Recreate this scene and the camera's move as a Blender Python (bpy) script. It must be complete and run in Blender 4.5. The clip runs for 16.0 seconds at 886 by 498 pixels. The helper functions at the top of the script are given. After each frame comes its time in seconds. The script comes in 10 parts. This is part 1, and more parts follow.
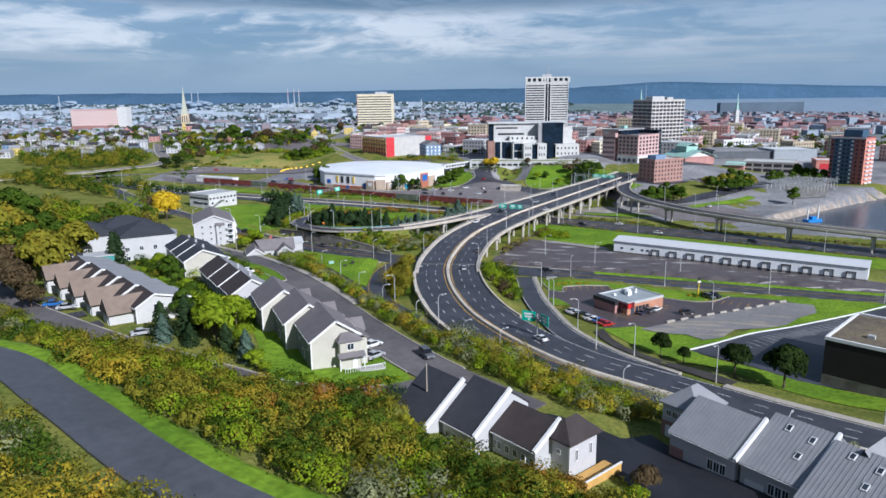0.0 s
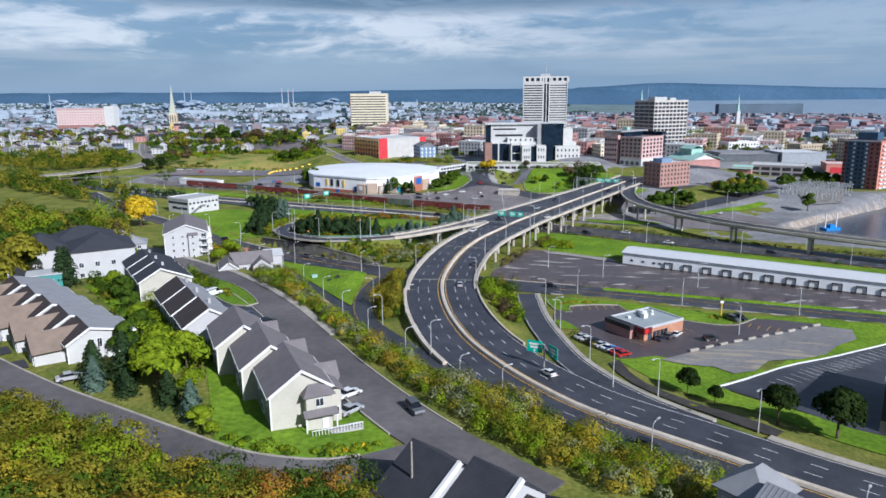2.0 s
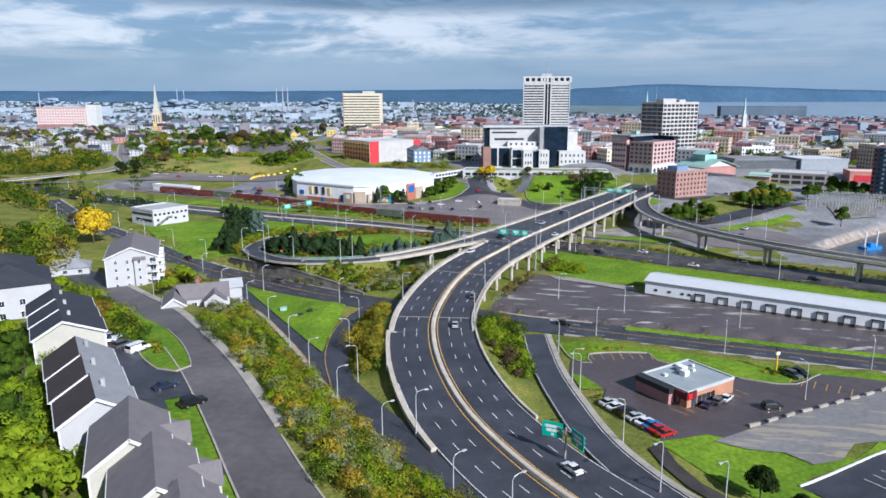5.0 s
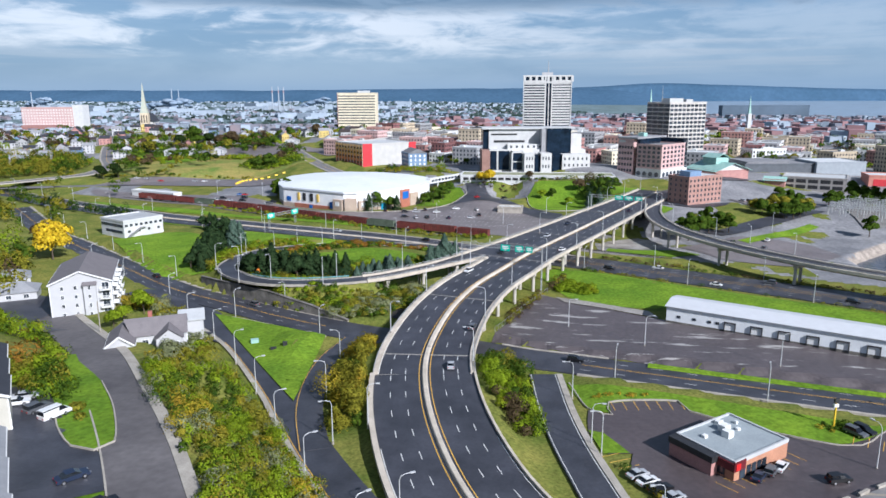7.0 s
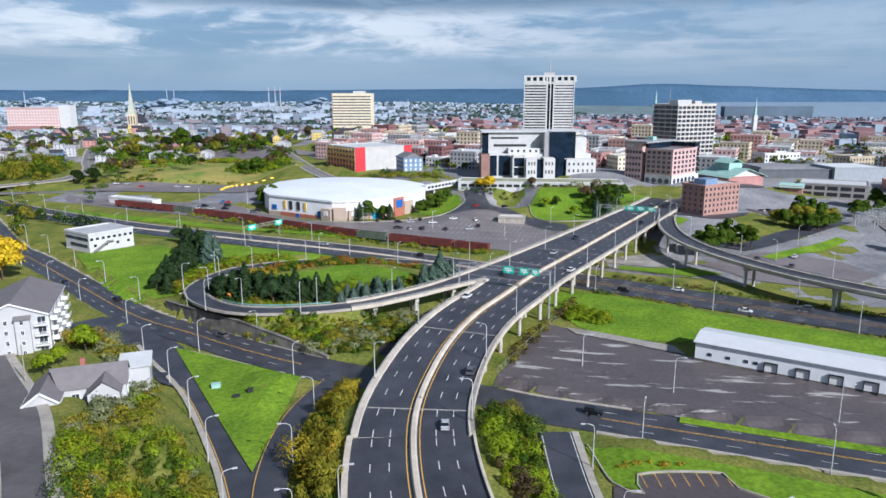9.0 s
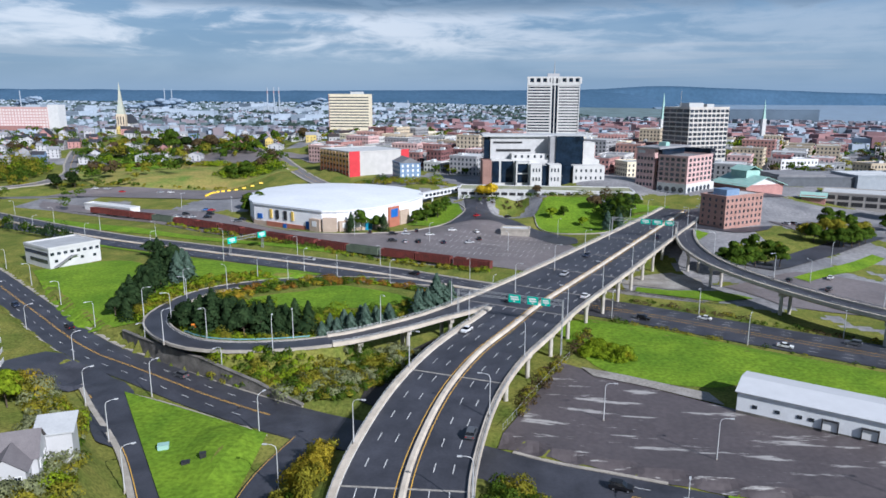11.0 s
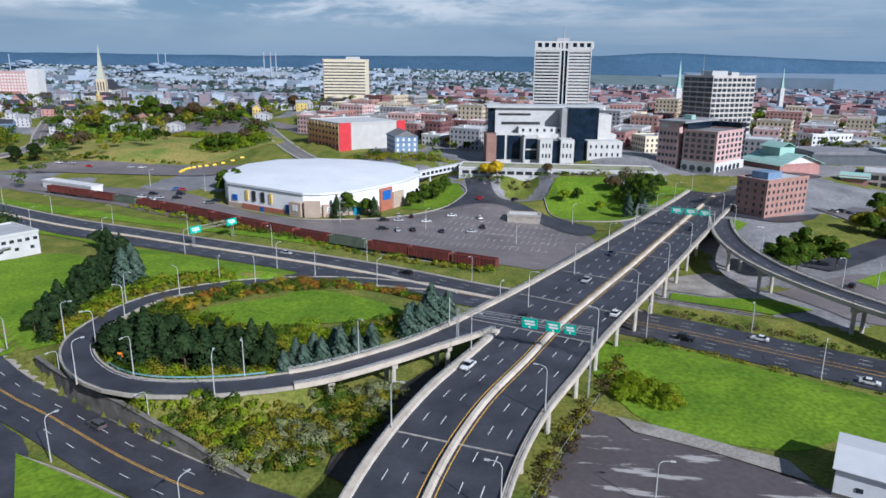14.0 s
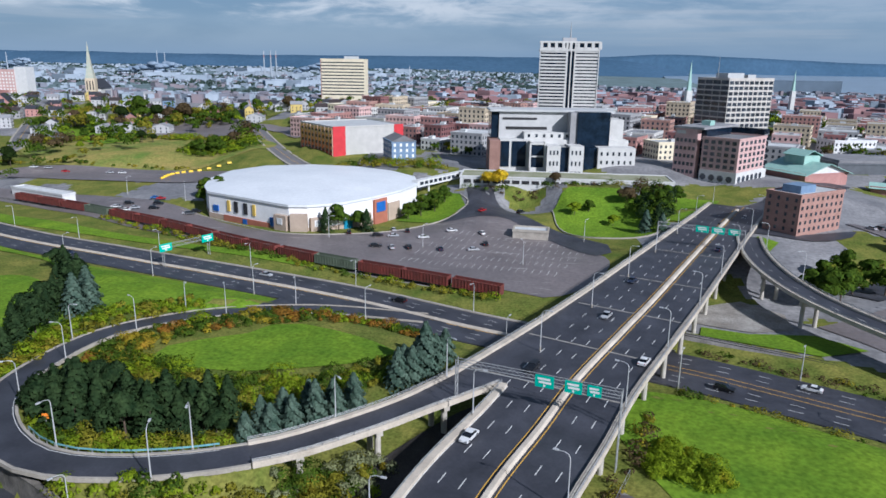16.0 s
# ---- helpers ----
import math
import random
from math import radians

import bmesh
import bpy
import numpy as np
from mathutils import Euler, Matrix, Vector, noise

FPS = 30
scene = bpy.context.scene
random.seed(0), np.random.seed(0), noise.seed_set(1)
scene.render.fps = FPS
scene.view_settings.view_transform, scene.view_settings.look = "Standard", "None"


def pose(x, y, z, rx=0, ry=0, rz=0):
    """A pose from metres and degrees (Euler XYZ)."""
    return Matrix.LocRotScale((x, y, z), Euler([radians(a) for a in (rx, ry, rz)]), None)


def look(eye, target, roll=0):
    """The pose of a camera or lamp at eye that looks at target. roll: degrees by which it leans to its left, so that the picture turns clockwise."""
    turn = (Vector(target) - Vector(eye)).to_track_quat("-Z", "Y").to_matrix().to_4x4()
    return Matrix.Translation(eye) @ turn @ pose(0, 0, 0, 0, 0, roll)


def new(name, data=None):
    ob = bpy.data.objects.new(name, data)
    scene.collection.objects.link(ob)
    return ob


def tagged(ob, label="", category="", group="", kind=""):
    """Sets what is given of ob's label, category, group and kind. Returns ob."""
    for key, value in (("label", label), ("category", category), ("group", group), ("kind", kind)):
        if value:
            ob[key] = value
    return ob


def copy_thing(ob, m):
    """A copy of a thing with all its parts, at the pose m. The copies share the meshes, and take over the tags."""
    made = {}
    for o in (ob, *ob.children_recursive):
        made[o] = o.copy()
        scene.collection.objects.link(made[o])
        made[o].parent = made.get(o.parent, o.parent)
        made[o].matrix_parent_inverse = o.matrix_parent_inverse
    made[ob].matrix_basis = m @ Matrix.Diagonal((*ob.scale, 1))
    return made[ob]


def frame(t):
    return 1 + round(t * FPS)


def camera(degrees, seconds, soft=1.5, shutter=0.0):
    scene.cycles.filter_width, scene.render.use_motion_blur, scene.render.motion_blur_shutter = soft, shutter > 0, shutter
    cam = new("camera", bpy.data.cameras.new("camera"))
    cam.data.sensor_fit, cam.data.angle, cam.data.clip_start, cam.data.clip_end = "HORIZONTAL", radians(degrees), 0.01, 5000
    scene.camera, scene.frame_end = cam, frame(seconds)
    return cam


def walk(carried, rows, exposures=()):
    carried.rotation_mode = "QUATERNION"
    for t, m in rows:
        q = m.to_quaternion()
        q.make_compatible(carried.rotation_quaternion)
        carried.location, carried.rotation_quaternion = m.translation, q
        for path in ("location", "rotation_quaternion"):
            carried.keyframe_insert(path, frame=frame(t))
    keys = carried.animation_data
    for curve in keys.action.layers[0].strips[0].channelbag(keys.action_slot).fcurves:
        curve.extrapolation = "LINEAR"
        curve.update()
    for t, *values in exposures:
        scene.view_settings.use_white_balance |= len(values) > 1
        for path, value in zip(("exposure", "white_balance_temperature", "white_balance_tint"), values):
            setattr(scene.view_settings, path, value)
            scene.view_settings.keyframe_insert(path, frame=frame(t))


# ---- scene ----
# ---- camera ----
cam = camera(65.53, 16.0, 1.6)
PATH = [
    (0.0, (0.00, 0.00, 72.16), (-12.84, 96.80, 50.60), -0.70),
    (0.5, (-0.71, 6.28, 71.89), (-13.34, 103.10, 50.31), -0.69),
    (1.0, (-1.42, 12.75, 71.68), (-13.87, 109.60, 50.10), -0.64),
    (1.5, (-2.13, 19.40, 71.53), (-14.43, 116.27, 49.98), -0.58),
    (2.0, (-2.83, 26.21, 71.43), (-15.02, 123.10, 49.92), -0.49),
    (2.5, (-3.53, 33.16, 71.39), (-15.59, 130.07, 49.90), -0.37),
    (3.0, (-4.21, 40.24, 71.39), (-16.19, 137.17, 49.93), -0.28),
    (3.5, (-4.88, 47.43, 71.44), (-16.78, 144.37, 49.98), -0.22),
    (4.0, (-5.53, 54.72, 71.52), (-17.36, 151.67, 50.07), -0.19),
    (4.5, (-6.17, 62.10, 71.63), (-17.93, 159.05, 50.15), -0.17),
    (5.0, (-6.80, 69.55, 71.77), (-18.48, 166.51, 50.27), -0.17),
    (5.5, (-7.42, 77.07, 71.94), (-19.02, 174.03, 50.40), -0.18),
    (6.0, (-8.03, 84.64, 72.11), (-19.55, 181.61, 50.54), -0.20),
    (6.5, (-8.63, 92.26, 72.29), (-20.12, 189.22, 50.70), -0.21),
    (7.0, (-9.23, 99.92, 72.48), (-20.64, 196.88, 50.86), -0.21),
    (7.5, (-9.83, 107.60, 72.66), (-21.17, 204.57, 51.03), -0.22),
    (8.0, (-10.44, 115.30, 72.83), (-21.72, 212.28, 51.21), -0.21),
    (8.5, (-11.04, 123.02, 72.99), (-22.27, 220.00, 51.37), -0.17),
    (9.0, (-11.66, 130.74, 73.13), (-22.84, 227.74, 51.55), -0.12),
    (9.5, (-12.28, 138.46, 73.25), (-23.47, 235.47, 51.70), -0.05),
    (10.0, (-12.92, 146.17, 73.35), (-24.10, 243.19, 51.84), 0.02),
    (10.5, (-13.57, 153.87, 73.42), (-24.74, 250.90, 51.95), 0.11),
    (11.0, (-14.23, 161.56, 73.47), (-25.40, 258.59, 52.04), 0.19),
    (11.5, (-14.91, 169.21, 73.49), (-26.07, 266.26, 52.13), 0.27),
    (12.0, (-15.59, 176.84, 73.49), (-26.79, 273.90, 52.15), 0.37),
    (12.5, (-16.29, 184.43, 73.47), (-27.50, 281.49, 52.15), 0.44),
    (13.0, (-16.99, 191.99, 73.43), (-28.20, 289.05, 52.13), 0.48),
    (13.1, (-17.13, 193.49, 73.42), (-28.34, 290.55, 52.11), 0.48),
    (13.2, (-17.27, 195.00, 73.41), (-28.36, 290.94, 47.48), 0.49),
    (13.5, (-17.69, 199.49, 73.38), (-28.78, 295.43, 47.43), 0.50),
    (14.0, (-18.39, 206.95, 73.33), (-29.49, 302.89, 47.38), 0.53),
    (14.5, (-19.08, 214.35, 73.30), (-30.21, 310.29, 47.36), 0.55),
    (15.0, (-19.75, 221.69, 73.28), (-30.89, 317.63, 47.35), 0.63),
    (15.5, (-20.39, 228.96, 73.29), (-31.52, 324.90, 47.38), 0.75),
    (16.0, (-20.99, 236.16, 73.36), (-32.22, 332.09, 47.45), 0.84),
]
walk(cam, [(t, look(eye, aim, roll)) for t, eye, aim, roll in PATH], [(0.0, 0.52, 5600, 12), (4.0, 0.62, 5600, 12), (7.0, 0.74, 5650, 12), (9.0, 0.66, 5650, 12), (12.0, 0.52, 5600, 12), (14.0, 0.42, 5550, 12), (16.0, 0.36, 5550, 12)])
# ---- end camera ----
# ---- world and sun ----
SUN_AZ, SUN_EL = 133.0, 33.0        # degrees from north (+y) clockwise, and above the horizon
world = bpy.data.worlds.new("overcast_sky")
scene.world = world
world.use_nodes = True
wn, wl = world.node_tree.nodes, world.node_tree.links
wn.clear()


def wnode(kind, **values):
    n = wn.new(kind)
    for key, value in values.items():
        n.inputs[key].default_value = value
    return n


sky = wn.new("ShaderNodeTexSky")
sky.sky_type, sky.sun_disc = "NISHITA", False
sky.sun_elevation, sky.sun_rotation = radians(SUN_EL), radians(SUN_AZ)
sky.air_density, sky.dust_density, sky.ozone_density = 1.2, 0.6, 2.0
coord = wn.new("ShaderNodeTexCoord")
split = wn.new("ShaderNodeSeparateXYZ")
wl.new(coord.outputs["Generated"], split.inputs[0])
lift = wnode("ShaderNodeMath")
lift.operation = "MAXIMUM"
lift.inputs[1].default_value = 0.02
wl.new(split.outputs["Z"], lift.inputs[0])
flat = []
for axis in ("X", "Y"):
    d = wn.new("ShaderNodeMath")
    d.operation = "DIVIDE"
    wl.new(split.outputs[axis], d.inputs[0])
    grow = wn.new("ShaderNodeMath")
    grow.operation = "ADD"
    grow.inputs[1].default_value = 0.10
    wl.new(lift.outputs[0], grow.inputs[0])
    wl.new(grow.outputs[0], d.inputs[1])
    flat.append(d)
plane = wn.new("ShaderNodeCombineXYZ")
wl.new(flat[0].outputs[0], plane.inputs[0])
wl.new(flat[1].outputs[0], plane.inputs[1])
cloud_big = wnode("ShaderNodeTexNoise", Scale=0.55, Detail=9.0, Roughness=0.55, Distortion=0.25)
stretch = wn.new("ShaderNodeVectorMath")
stretch.operation = "MULTIPLY"
stretch.inputs[1].default_value = (0.5, 1.25, 1.0)
wl.new(plane.outputs[0], stretch.inputs[0])
wl.new(stretch.outputs[0], cloud_big.inputs["Vector"])
tone = wn.new("ShaderNodeValToRGB")
e = tone.color_ramp.elements
e[0].position, e[0].color = 0.40, (0.5, 0.8, 1.35, 1)
e[1].position, e[1].color = 0.62, (2.4, 2.75, 3.2, 1)
mid_tone = tone.color_ramp.elements.new(0.5)
mid_tone.color = (1.15, 1.6, 2.2, 1)
wl.new(cloud_big.outputs["Fac"], tone.inputs[0])


def rise(socket, lo, hi):
    n = wn.new("ShaderNodeMapRange")
    n.interpolation_type = "SMOOTHSTEP"
    n.inputs["From Min"].default_value, n.inputs["From Max"].default_value = lo, hi
    wl.new(socket, n.inputs["Value"])
    return n.outputs[0]


def layer(fac, below, above):
    n = wn.new("ShaderNodeMixRGB")
    wl.new(fac, n.inputs["Fac"])
    for key, c in (("Color1", below), ("Color2", above)):
        if isinstance(c, tuple):
            n.inputs[key].default_value = (*c, 1)
        else:
            wl.new(c, n.inputs[key])
    return n.outputs["Color"]


# lumpy grey-blue cloud low over the horizon, a lit bank of cumulus, a slate cloud base above it
def lumps(kind_scale, detail, rough, warp, shift=(0.0, 0.0, 0.0)):
    way = wn.new("ShaderNodeMapping")
    way.inputs["Scale"].default_value, way.inputs["Location"].default_value = kind_scale, shift
    wl.new(coord.outputs["Generated"], way.inputs["Vector"])
    n = wnode("ShaderNodeTexNoise", Scale=1.0, Detail=detail, Roughness=rough, Distortion=warp)
    wl.new(way.outputs[0], n.inputs["Vector"])
    return n.outputs["Fac"]


def both(a, b, op="MULTIPLY"):
    n = wn.new("ShaderNodeMath")
    n.operation = op
    for k, v in enumerate((a, b)):
        if isinstance(v, float):
            n.inputs[k].default_value = v
        else:
            wl.new(v, n.inputs[k])
    return n.outputs[0]


soft_lumps = lumps((3.0, 3.0, 16.0), 6.0, 0.55, 0.3, (2.1, 0.4, 0.0))
fine_lumps = lumps((9.0, 9.0, 44.0), 10.0, 0.62, 0.5, (0.3, 1.7, 0.5))
streaks = lumps((2.2, 2.2, 60.0), 5.0, 0.55, 0.2, (5.0, 0.0, 0.0))
edge = both(both(soft_lumps, 0.05), both(fine_lumps, 0.045), "ADD")
raised = both(split.outputs["Z"], edge, "ADD")
low_tone = layer(rise(soft_lumps, 0.38, 0.64), (1.5, 2.4, 3.4), (2.2, 3.05, 3.95))
low_tone = layer(both(rise(streaks, 0.54, 0.70), 0.5), low_tone, (3.3, 3.7, 4.2))
bank = both(rise(raised, 0.095, 0.130), rise(both(both(fine_lumps, 0.55), both(soft_lumps, 0.5), "ADD"), 0.47, 0.62))
west = both(1.0, rise(split.outputs["X"], -0.25, 0.35), "SUBTRACT")
low_tone = layer(both(bank, both(0.25, both(west, 0.75), "ADD")), low_tone, (5.6, 5.75, 5.9))
base_tone = layer(rise(fine_lumps, 0.40, 0.62), (0.85, 1.4, 2.1), (1.6, 2.2, 2.9))
low_tone = layer(rise(raised, 0.158, 0.178), low_tone, base_tone)
low_tone = layer(rise(split.outputs["Z"], 0.0, 0.04), (1.75, 2.8, 4.0), low_tone)
high = layer(rise(split.outputs["Z"], 0.16, 0.34), low_tone, tone.outputs["Color"])
blend = wn.new("ShaderNodeMixRGB")
blend.inputs["Fac"].default_value = 0.88
wl.new(sky.outputs[0], blend.inputs["Color1"])
wl.new(high, blend.inputs["Color2"])
back = wnode("ShaderNodeBackground", Strength=0.085)
wl.new(blend.outputs[0], back.inputs["Color"])
wl.new(back.outputs[0], wn.new("ShaderNodeOutputWorld").inputs[0])

sun = new("sun", bpy.data.lights.new("sun", "SUN"))
sun.data.energy, sun.data.angle, sun.data.color = 4.5, radians(0.8), (1.0, 0.94, 0.86)
az, el = radians(SUN_AZ), radians(SUN_EL)
sun.matrix_world = look((math.sin(az) * math.cos(el) * 300, math.cos(az) * math.cos(el) * 300, math.sin(el) * 300), (0, 0, 0))

# ---- materials ----
MATS = {}


def mat(name, color, rough=0.8, metal=0.0, var=0.12, scale=2.0, fine=0.0, bump=0.0, tint=None, patch=0.0, spec=0.4, rand=0.0):
    """A surface with broad patches (scale per metre), fine grain, bump and, with rand, a change from piece to piece."""
    if name in MATS:
        return MATS[name]
    m = bpy.data.materials.new(name)
    m.use_nodes = True
    nt = m.node_tree
    n, l = nt.nodes, nt.links
    b = n["Principled BSDF"]
    b.inputs["Roughness"].default_value, b.inputs["Metallic"].default_value = rough, metal
    b.inputs["Specular IOR Level"].default_value = spec
    c = Vector(color)
    tc = n.new("ShaderNodeTexCoord")
    geo = n.new("ShaderNodeNewGeometry")
    n1 = n.new("ShaderNodeTexNoise")
    n1.inputs["Scale"].default_value, n1.inputs["Detail"].default_value, n1.inputs["Roughness"].default_value = scale, 5, 0.6
    l.new(geo.outputs["Position"], n1.inputs["Vector"])
    ramp = n.new("ShaderNodeValToRGB")
    ramp.color_ramp.elements[0].position, ramp.color_ramp.elements[1].position = 0.3, 0.7
    other = Vector(tint) if tint else c * (1 - 2 * var)
    ramp.color_ramp.elements[0].color = (*other, 1)
    ramp.color_ramp.elements[1].color = (*(c if tint else c * (1 + var)), 1)
    l.new(n1.outputs["Fac"], ramp.inputs[0])
    out = ramp.outputs[0]
    if fine:
        n2 = n.new("ShaderNodeTexNoise")
        n2.inputs["Scale"].default_value, n2.inputs["Detail"].default_value = scale * 14, 4
        l.new(geo.outputs["Position"], n2.inputs["Vector"])
        mr = n.new("ShaderNodeMapRange")
        mr.inputs["From Min"].default_value, mr.inputs["From Max"].default_value = 0.3, 0.7
        mr.inputs["To Min"].default_value, mr.inputs["To Max"].default_value = 1 - fine, 1 + fine
        l.new(n2.outputs["Fac"], mr.inputs["Value"])
        mul = n.new("ShaderNodeVectorMath")
        mul.operation = "SCALE"
        l.new(out, mul.inputs[0])
        l.new(mr.outputs[0], mul.inputs["Scale"])
        out = mul.outputs[0]
    if rand:
        info = n.new("ShaderNodeObjectInfo")
        mr = n.new("ShaderNodeMapRange")
        mr.inputs["To Min"].default_value, mr.inputs["To Max"].default_value = 1 - rand, 1 + rand
        l.new(info.outputs["Random"], mr.inputs["Value"])
        mul = n.new("ShaderNodeVectorMath")
        mul.operation = "SCALE"
        l.new(out, mul.inputs[0])
        l.new(mr.outputs[0], mul.inputs["Scale"])
        out = mul.outputs[0]
    l.new(out, b.inputs["Base Color"])
    if bump:
        n3 = n.new("ShaderNodeTexNoise")
        n3.inputs["Scale"].default_value, n3.inputs["Detail"].default_value = scale * 8, 6
        l.new(geo.outputs["Position"], n3.inputs["Vector"])
        bp = n.new("ShaderNodeBump")
        bp.inputs["Strength"].default_value, bp.inputs["Distance"].default_value = bump, 0.15
        l.new(n3.outputs["Fac"], bp.inputs["Height"])
        l.new(bp.outputs[0], b.inputs["Normal"])
    MATS[name] = m
    return m


def foliage(name, dark, light, autumn=None, share=0.3, scale=0.5):
    """Leaves: colour changes from clump to clump and over the plant."""
    if name in MATS:
        return MATS[name]
    m = mat(name, light, 0.75, var=0.2, scale=scale, tint=dark, fine=0.12, spec=0.06)
    n, l = m.node_tree.nodes, m.node_tree.links
    b = n["Principled BSDF"]
    base = b.inputs["Base Color"].links[0].from_socket
    geo = n.new("ShaderNodeNewGeometry")
    mr = n.new("ShaderNodeMapRange")
    mr.inputs["To Min"].default_value, mr.inputs["To Max"].default_value = 0.72, 1.25
    l.new(geo.outputs["Random Per Island"], mr.inputs["Value"])
    mul = n.new("ShaderNodeVectorMath")
    mul.operation = "SCALE"
    l.new(base, mul.inputs[0])
    l.new(mr.outputs[0], mul.inputs["Scale"])
    out = mul.outputs[0]
    if autumn:
        nz = n.new("ShaderNodeTexNoise")
        nz.inputs["Scale"].default_value, nz.inputs["Detail"].default_value = 0.22, 3
        l.new(geo.outputs["Position"], nz.inputs["Vector"])
        ramp = n.new("ShaderNodeValToRGB")
        ramp.color_ramp.elements[0].position, ramp.color_ramp.elements[1].position = 0.66 - share * 0.5, 0.80 - share * 0.4
        l.new(nz.outputs["Fac"], ramp.inputs[0])
        mix = n.new("ShaderNodeMixRGB")
        mix.inputs["Color2"].default_value = (*autumn, 1)
        l.new(ramp.outputs[0], mix.inputs["Fac"])
        l.new(base, mix.inputs["Color1"])
        l.new(mix.outputs[0], mul.inputs[0])
    l.new(out, b.inputs["Base Color"])
    translucent = n.new("ShaderNodeBsdfTranslucent")
    l.new(out, translucent.inputs["Color"])
    both = n.new("ShaderNodeMixShader")
    both.inputs["Fac"].default_value = 0.38
    l.new(b.outputs[0], both.inputs[1])
    l.new(translucent.outputs[0], both.inputs[2])
    l.new(both.outputs[0], n["Material Output"].inputs["Surface"])
    return m


ASPHALT = mat("asphalt", (0.050, 0.051, 0.062), 0.5, scale=0.12, var=0.22, fine=0.14, bump=0.03, spec=0.4)
ASPHALT_NEW = mat("fresh_black_asphalt", (0.016, 0.017, 0.022), 0.6, scale=0.2, var=0.2, fine=0.15, bump=0.05)
ASPHALT_OLD = mat("worn_asphalt", (0.135, 0.124, 0.125), 0.75, scale=0.05, var=0.15, fine=0.14, bump=0.06, tint=(0.07, 0.064, 0.067))
LOT = mat("lot_asphalt", (0.085, 0.078, 0.082), 0.55, scale=0.07, tint=(0.05, 0.045, 0.05), fine=0.16, bump=0.08, spec=0.45)
CONCRETE = mat("concrete", (0.40, 0.365, 0.315), 0.85, scale=0.35, tint=(0.27, 0.245, 0.21), fine=0.15, bump=0.1)
CONCRETE_DARK = mat("stained_concrete", (0.20, 0.185, 0.165), 0.9, scale=0.3, tint=(0.075, 0.07, 0.062), fine=0.2, bump=0.15)
GRAVEL = mat("gravel", (0.24, 0.23, 0.22), 0.95, scale=0.2, tint=(0.12, 0.11, 0.10), fine=0.3, bump=0.3)
WHITE_LINE = mat("road_paint_white", (0.62, 0.62, 0.6), 0.7, scale=1.5, var=0.15, fine=0.2)
YELLOW_LINE = mat("road_paint_yellow", (0.62, 0.36, 0.06), 0.7, scale=1.5, var=0.12, fine=0.15)
GRASS = mat("mown_grass", (0.160, 0.252, 0.018), 0.9, scale=0.07, tint=(0.080, 0.155, 0.012), fine=0.3, bump=0.3, spec=0.1)
GRASS_ROUGH = mat("rough_grass", (0.20, 0.19, 0.045), 0.95, scale=0.1, tint=(0.075, 0.11, 0.018), fine=0.35, bump=0.4, spec=0.1)
METAL = mat("galvanised_steel", (0.33, 0.34, 0.345), 0.6, metal=0.35, scale=1.0, var=0.1)
WHITE = mat("white_paint", (0.70, 0.70, 0.69), 0.6, scale=0.4, var=0.05, fine=0.04)
GLASS = mat("window_glass", (0.035, 0.045, 0.06), 0.12, scale=0.3, var=0.3, spec=0.6, rand=0.35)
DARK = mat("dark_metal", (0.03, 0.03, 0.033), 0.5, scale=1.0, var=0.2)
URBAN = mat("city_paving", (0.27, 0.265, 0.27), 0.7, scale=0.045, tint=(0.13, 0.13, 0.14), fine=0.25, bump=0.1)
# distance haze is mixed into this blue-green ground colour
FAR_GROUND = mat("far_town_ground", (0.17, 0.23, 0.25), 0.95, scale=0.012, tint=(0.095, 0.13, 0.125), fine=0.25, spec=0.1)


def worn_lot(name, color, pale, way, amount):
    """Old asphalt with pale broken patches drawn out along one way."""
    m = mat(name, color, 0.5, spec=0.5, scale=0.06, tint=tuple(c * 0.72 for c in color), fine=0.16, bump=0.08)
    n, l = m.node_tree.nodes, m.node_tree.links
    b = n["Principled BSDF"]
    base = b.inputs["Base Color"].links[0].from_socket
    geo = n.new("ShaderNodeNewGeometry")
    turn = n.new("ShaderNodeMapping")
    turn.inputs["Rotation"].default_value = (0, 0, way)
    turn.inputs["Scale"].default_value = (0.05, 0.3, 0.1)
    l.new(geo.outputs["Position"], turn.inputs["Vector"])
    nz = n.new("ShaderNodeTexNoise")
    nz.inputs["Scale"].default_value, nz.inputs["Detail"].default_value, nz.inputs["Roughness"].default_value = 1.0, 7, 0.65
    l.new(turn.outputs[0], nz.inputs["Vector"])
    ramp = n.new("ShaderNodeValToRGB")
    ramp.color_ramp.elements[0].position, ramp.color_ramp.elements[1].position = amount, amount + 0.035
    l.new(nz.outputs["Fac"], ramp.inputs[0])
    mix = n.new("ShaderNodeMixRGB")
    mix.inputs["Color2"].default_value = (*pale, 1)
    l.new(ramp.outputs[0], mix.inputs["Fac"])
    l.new(base, mix.inputs["Color1"])
    l.new(mix.outputs[0], b.inputs["Base Color"])
    return m


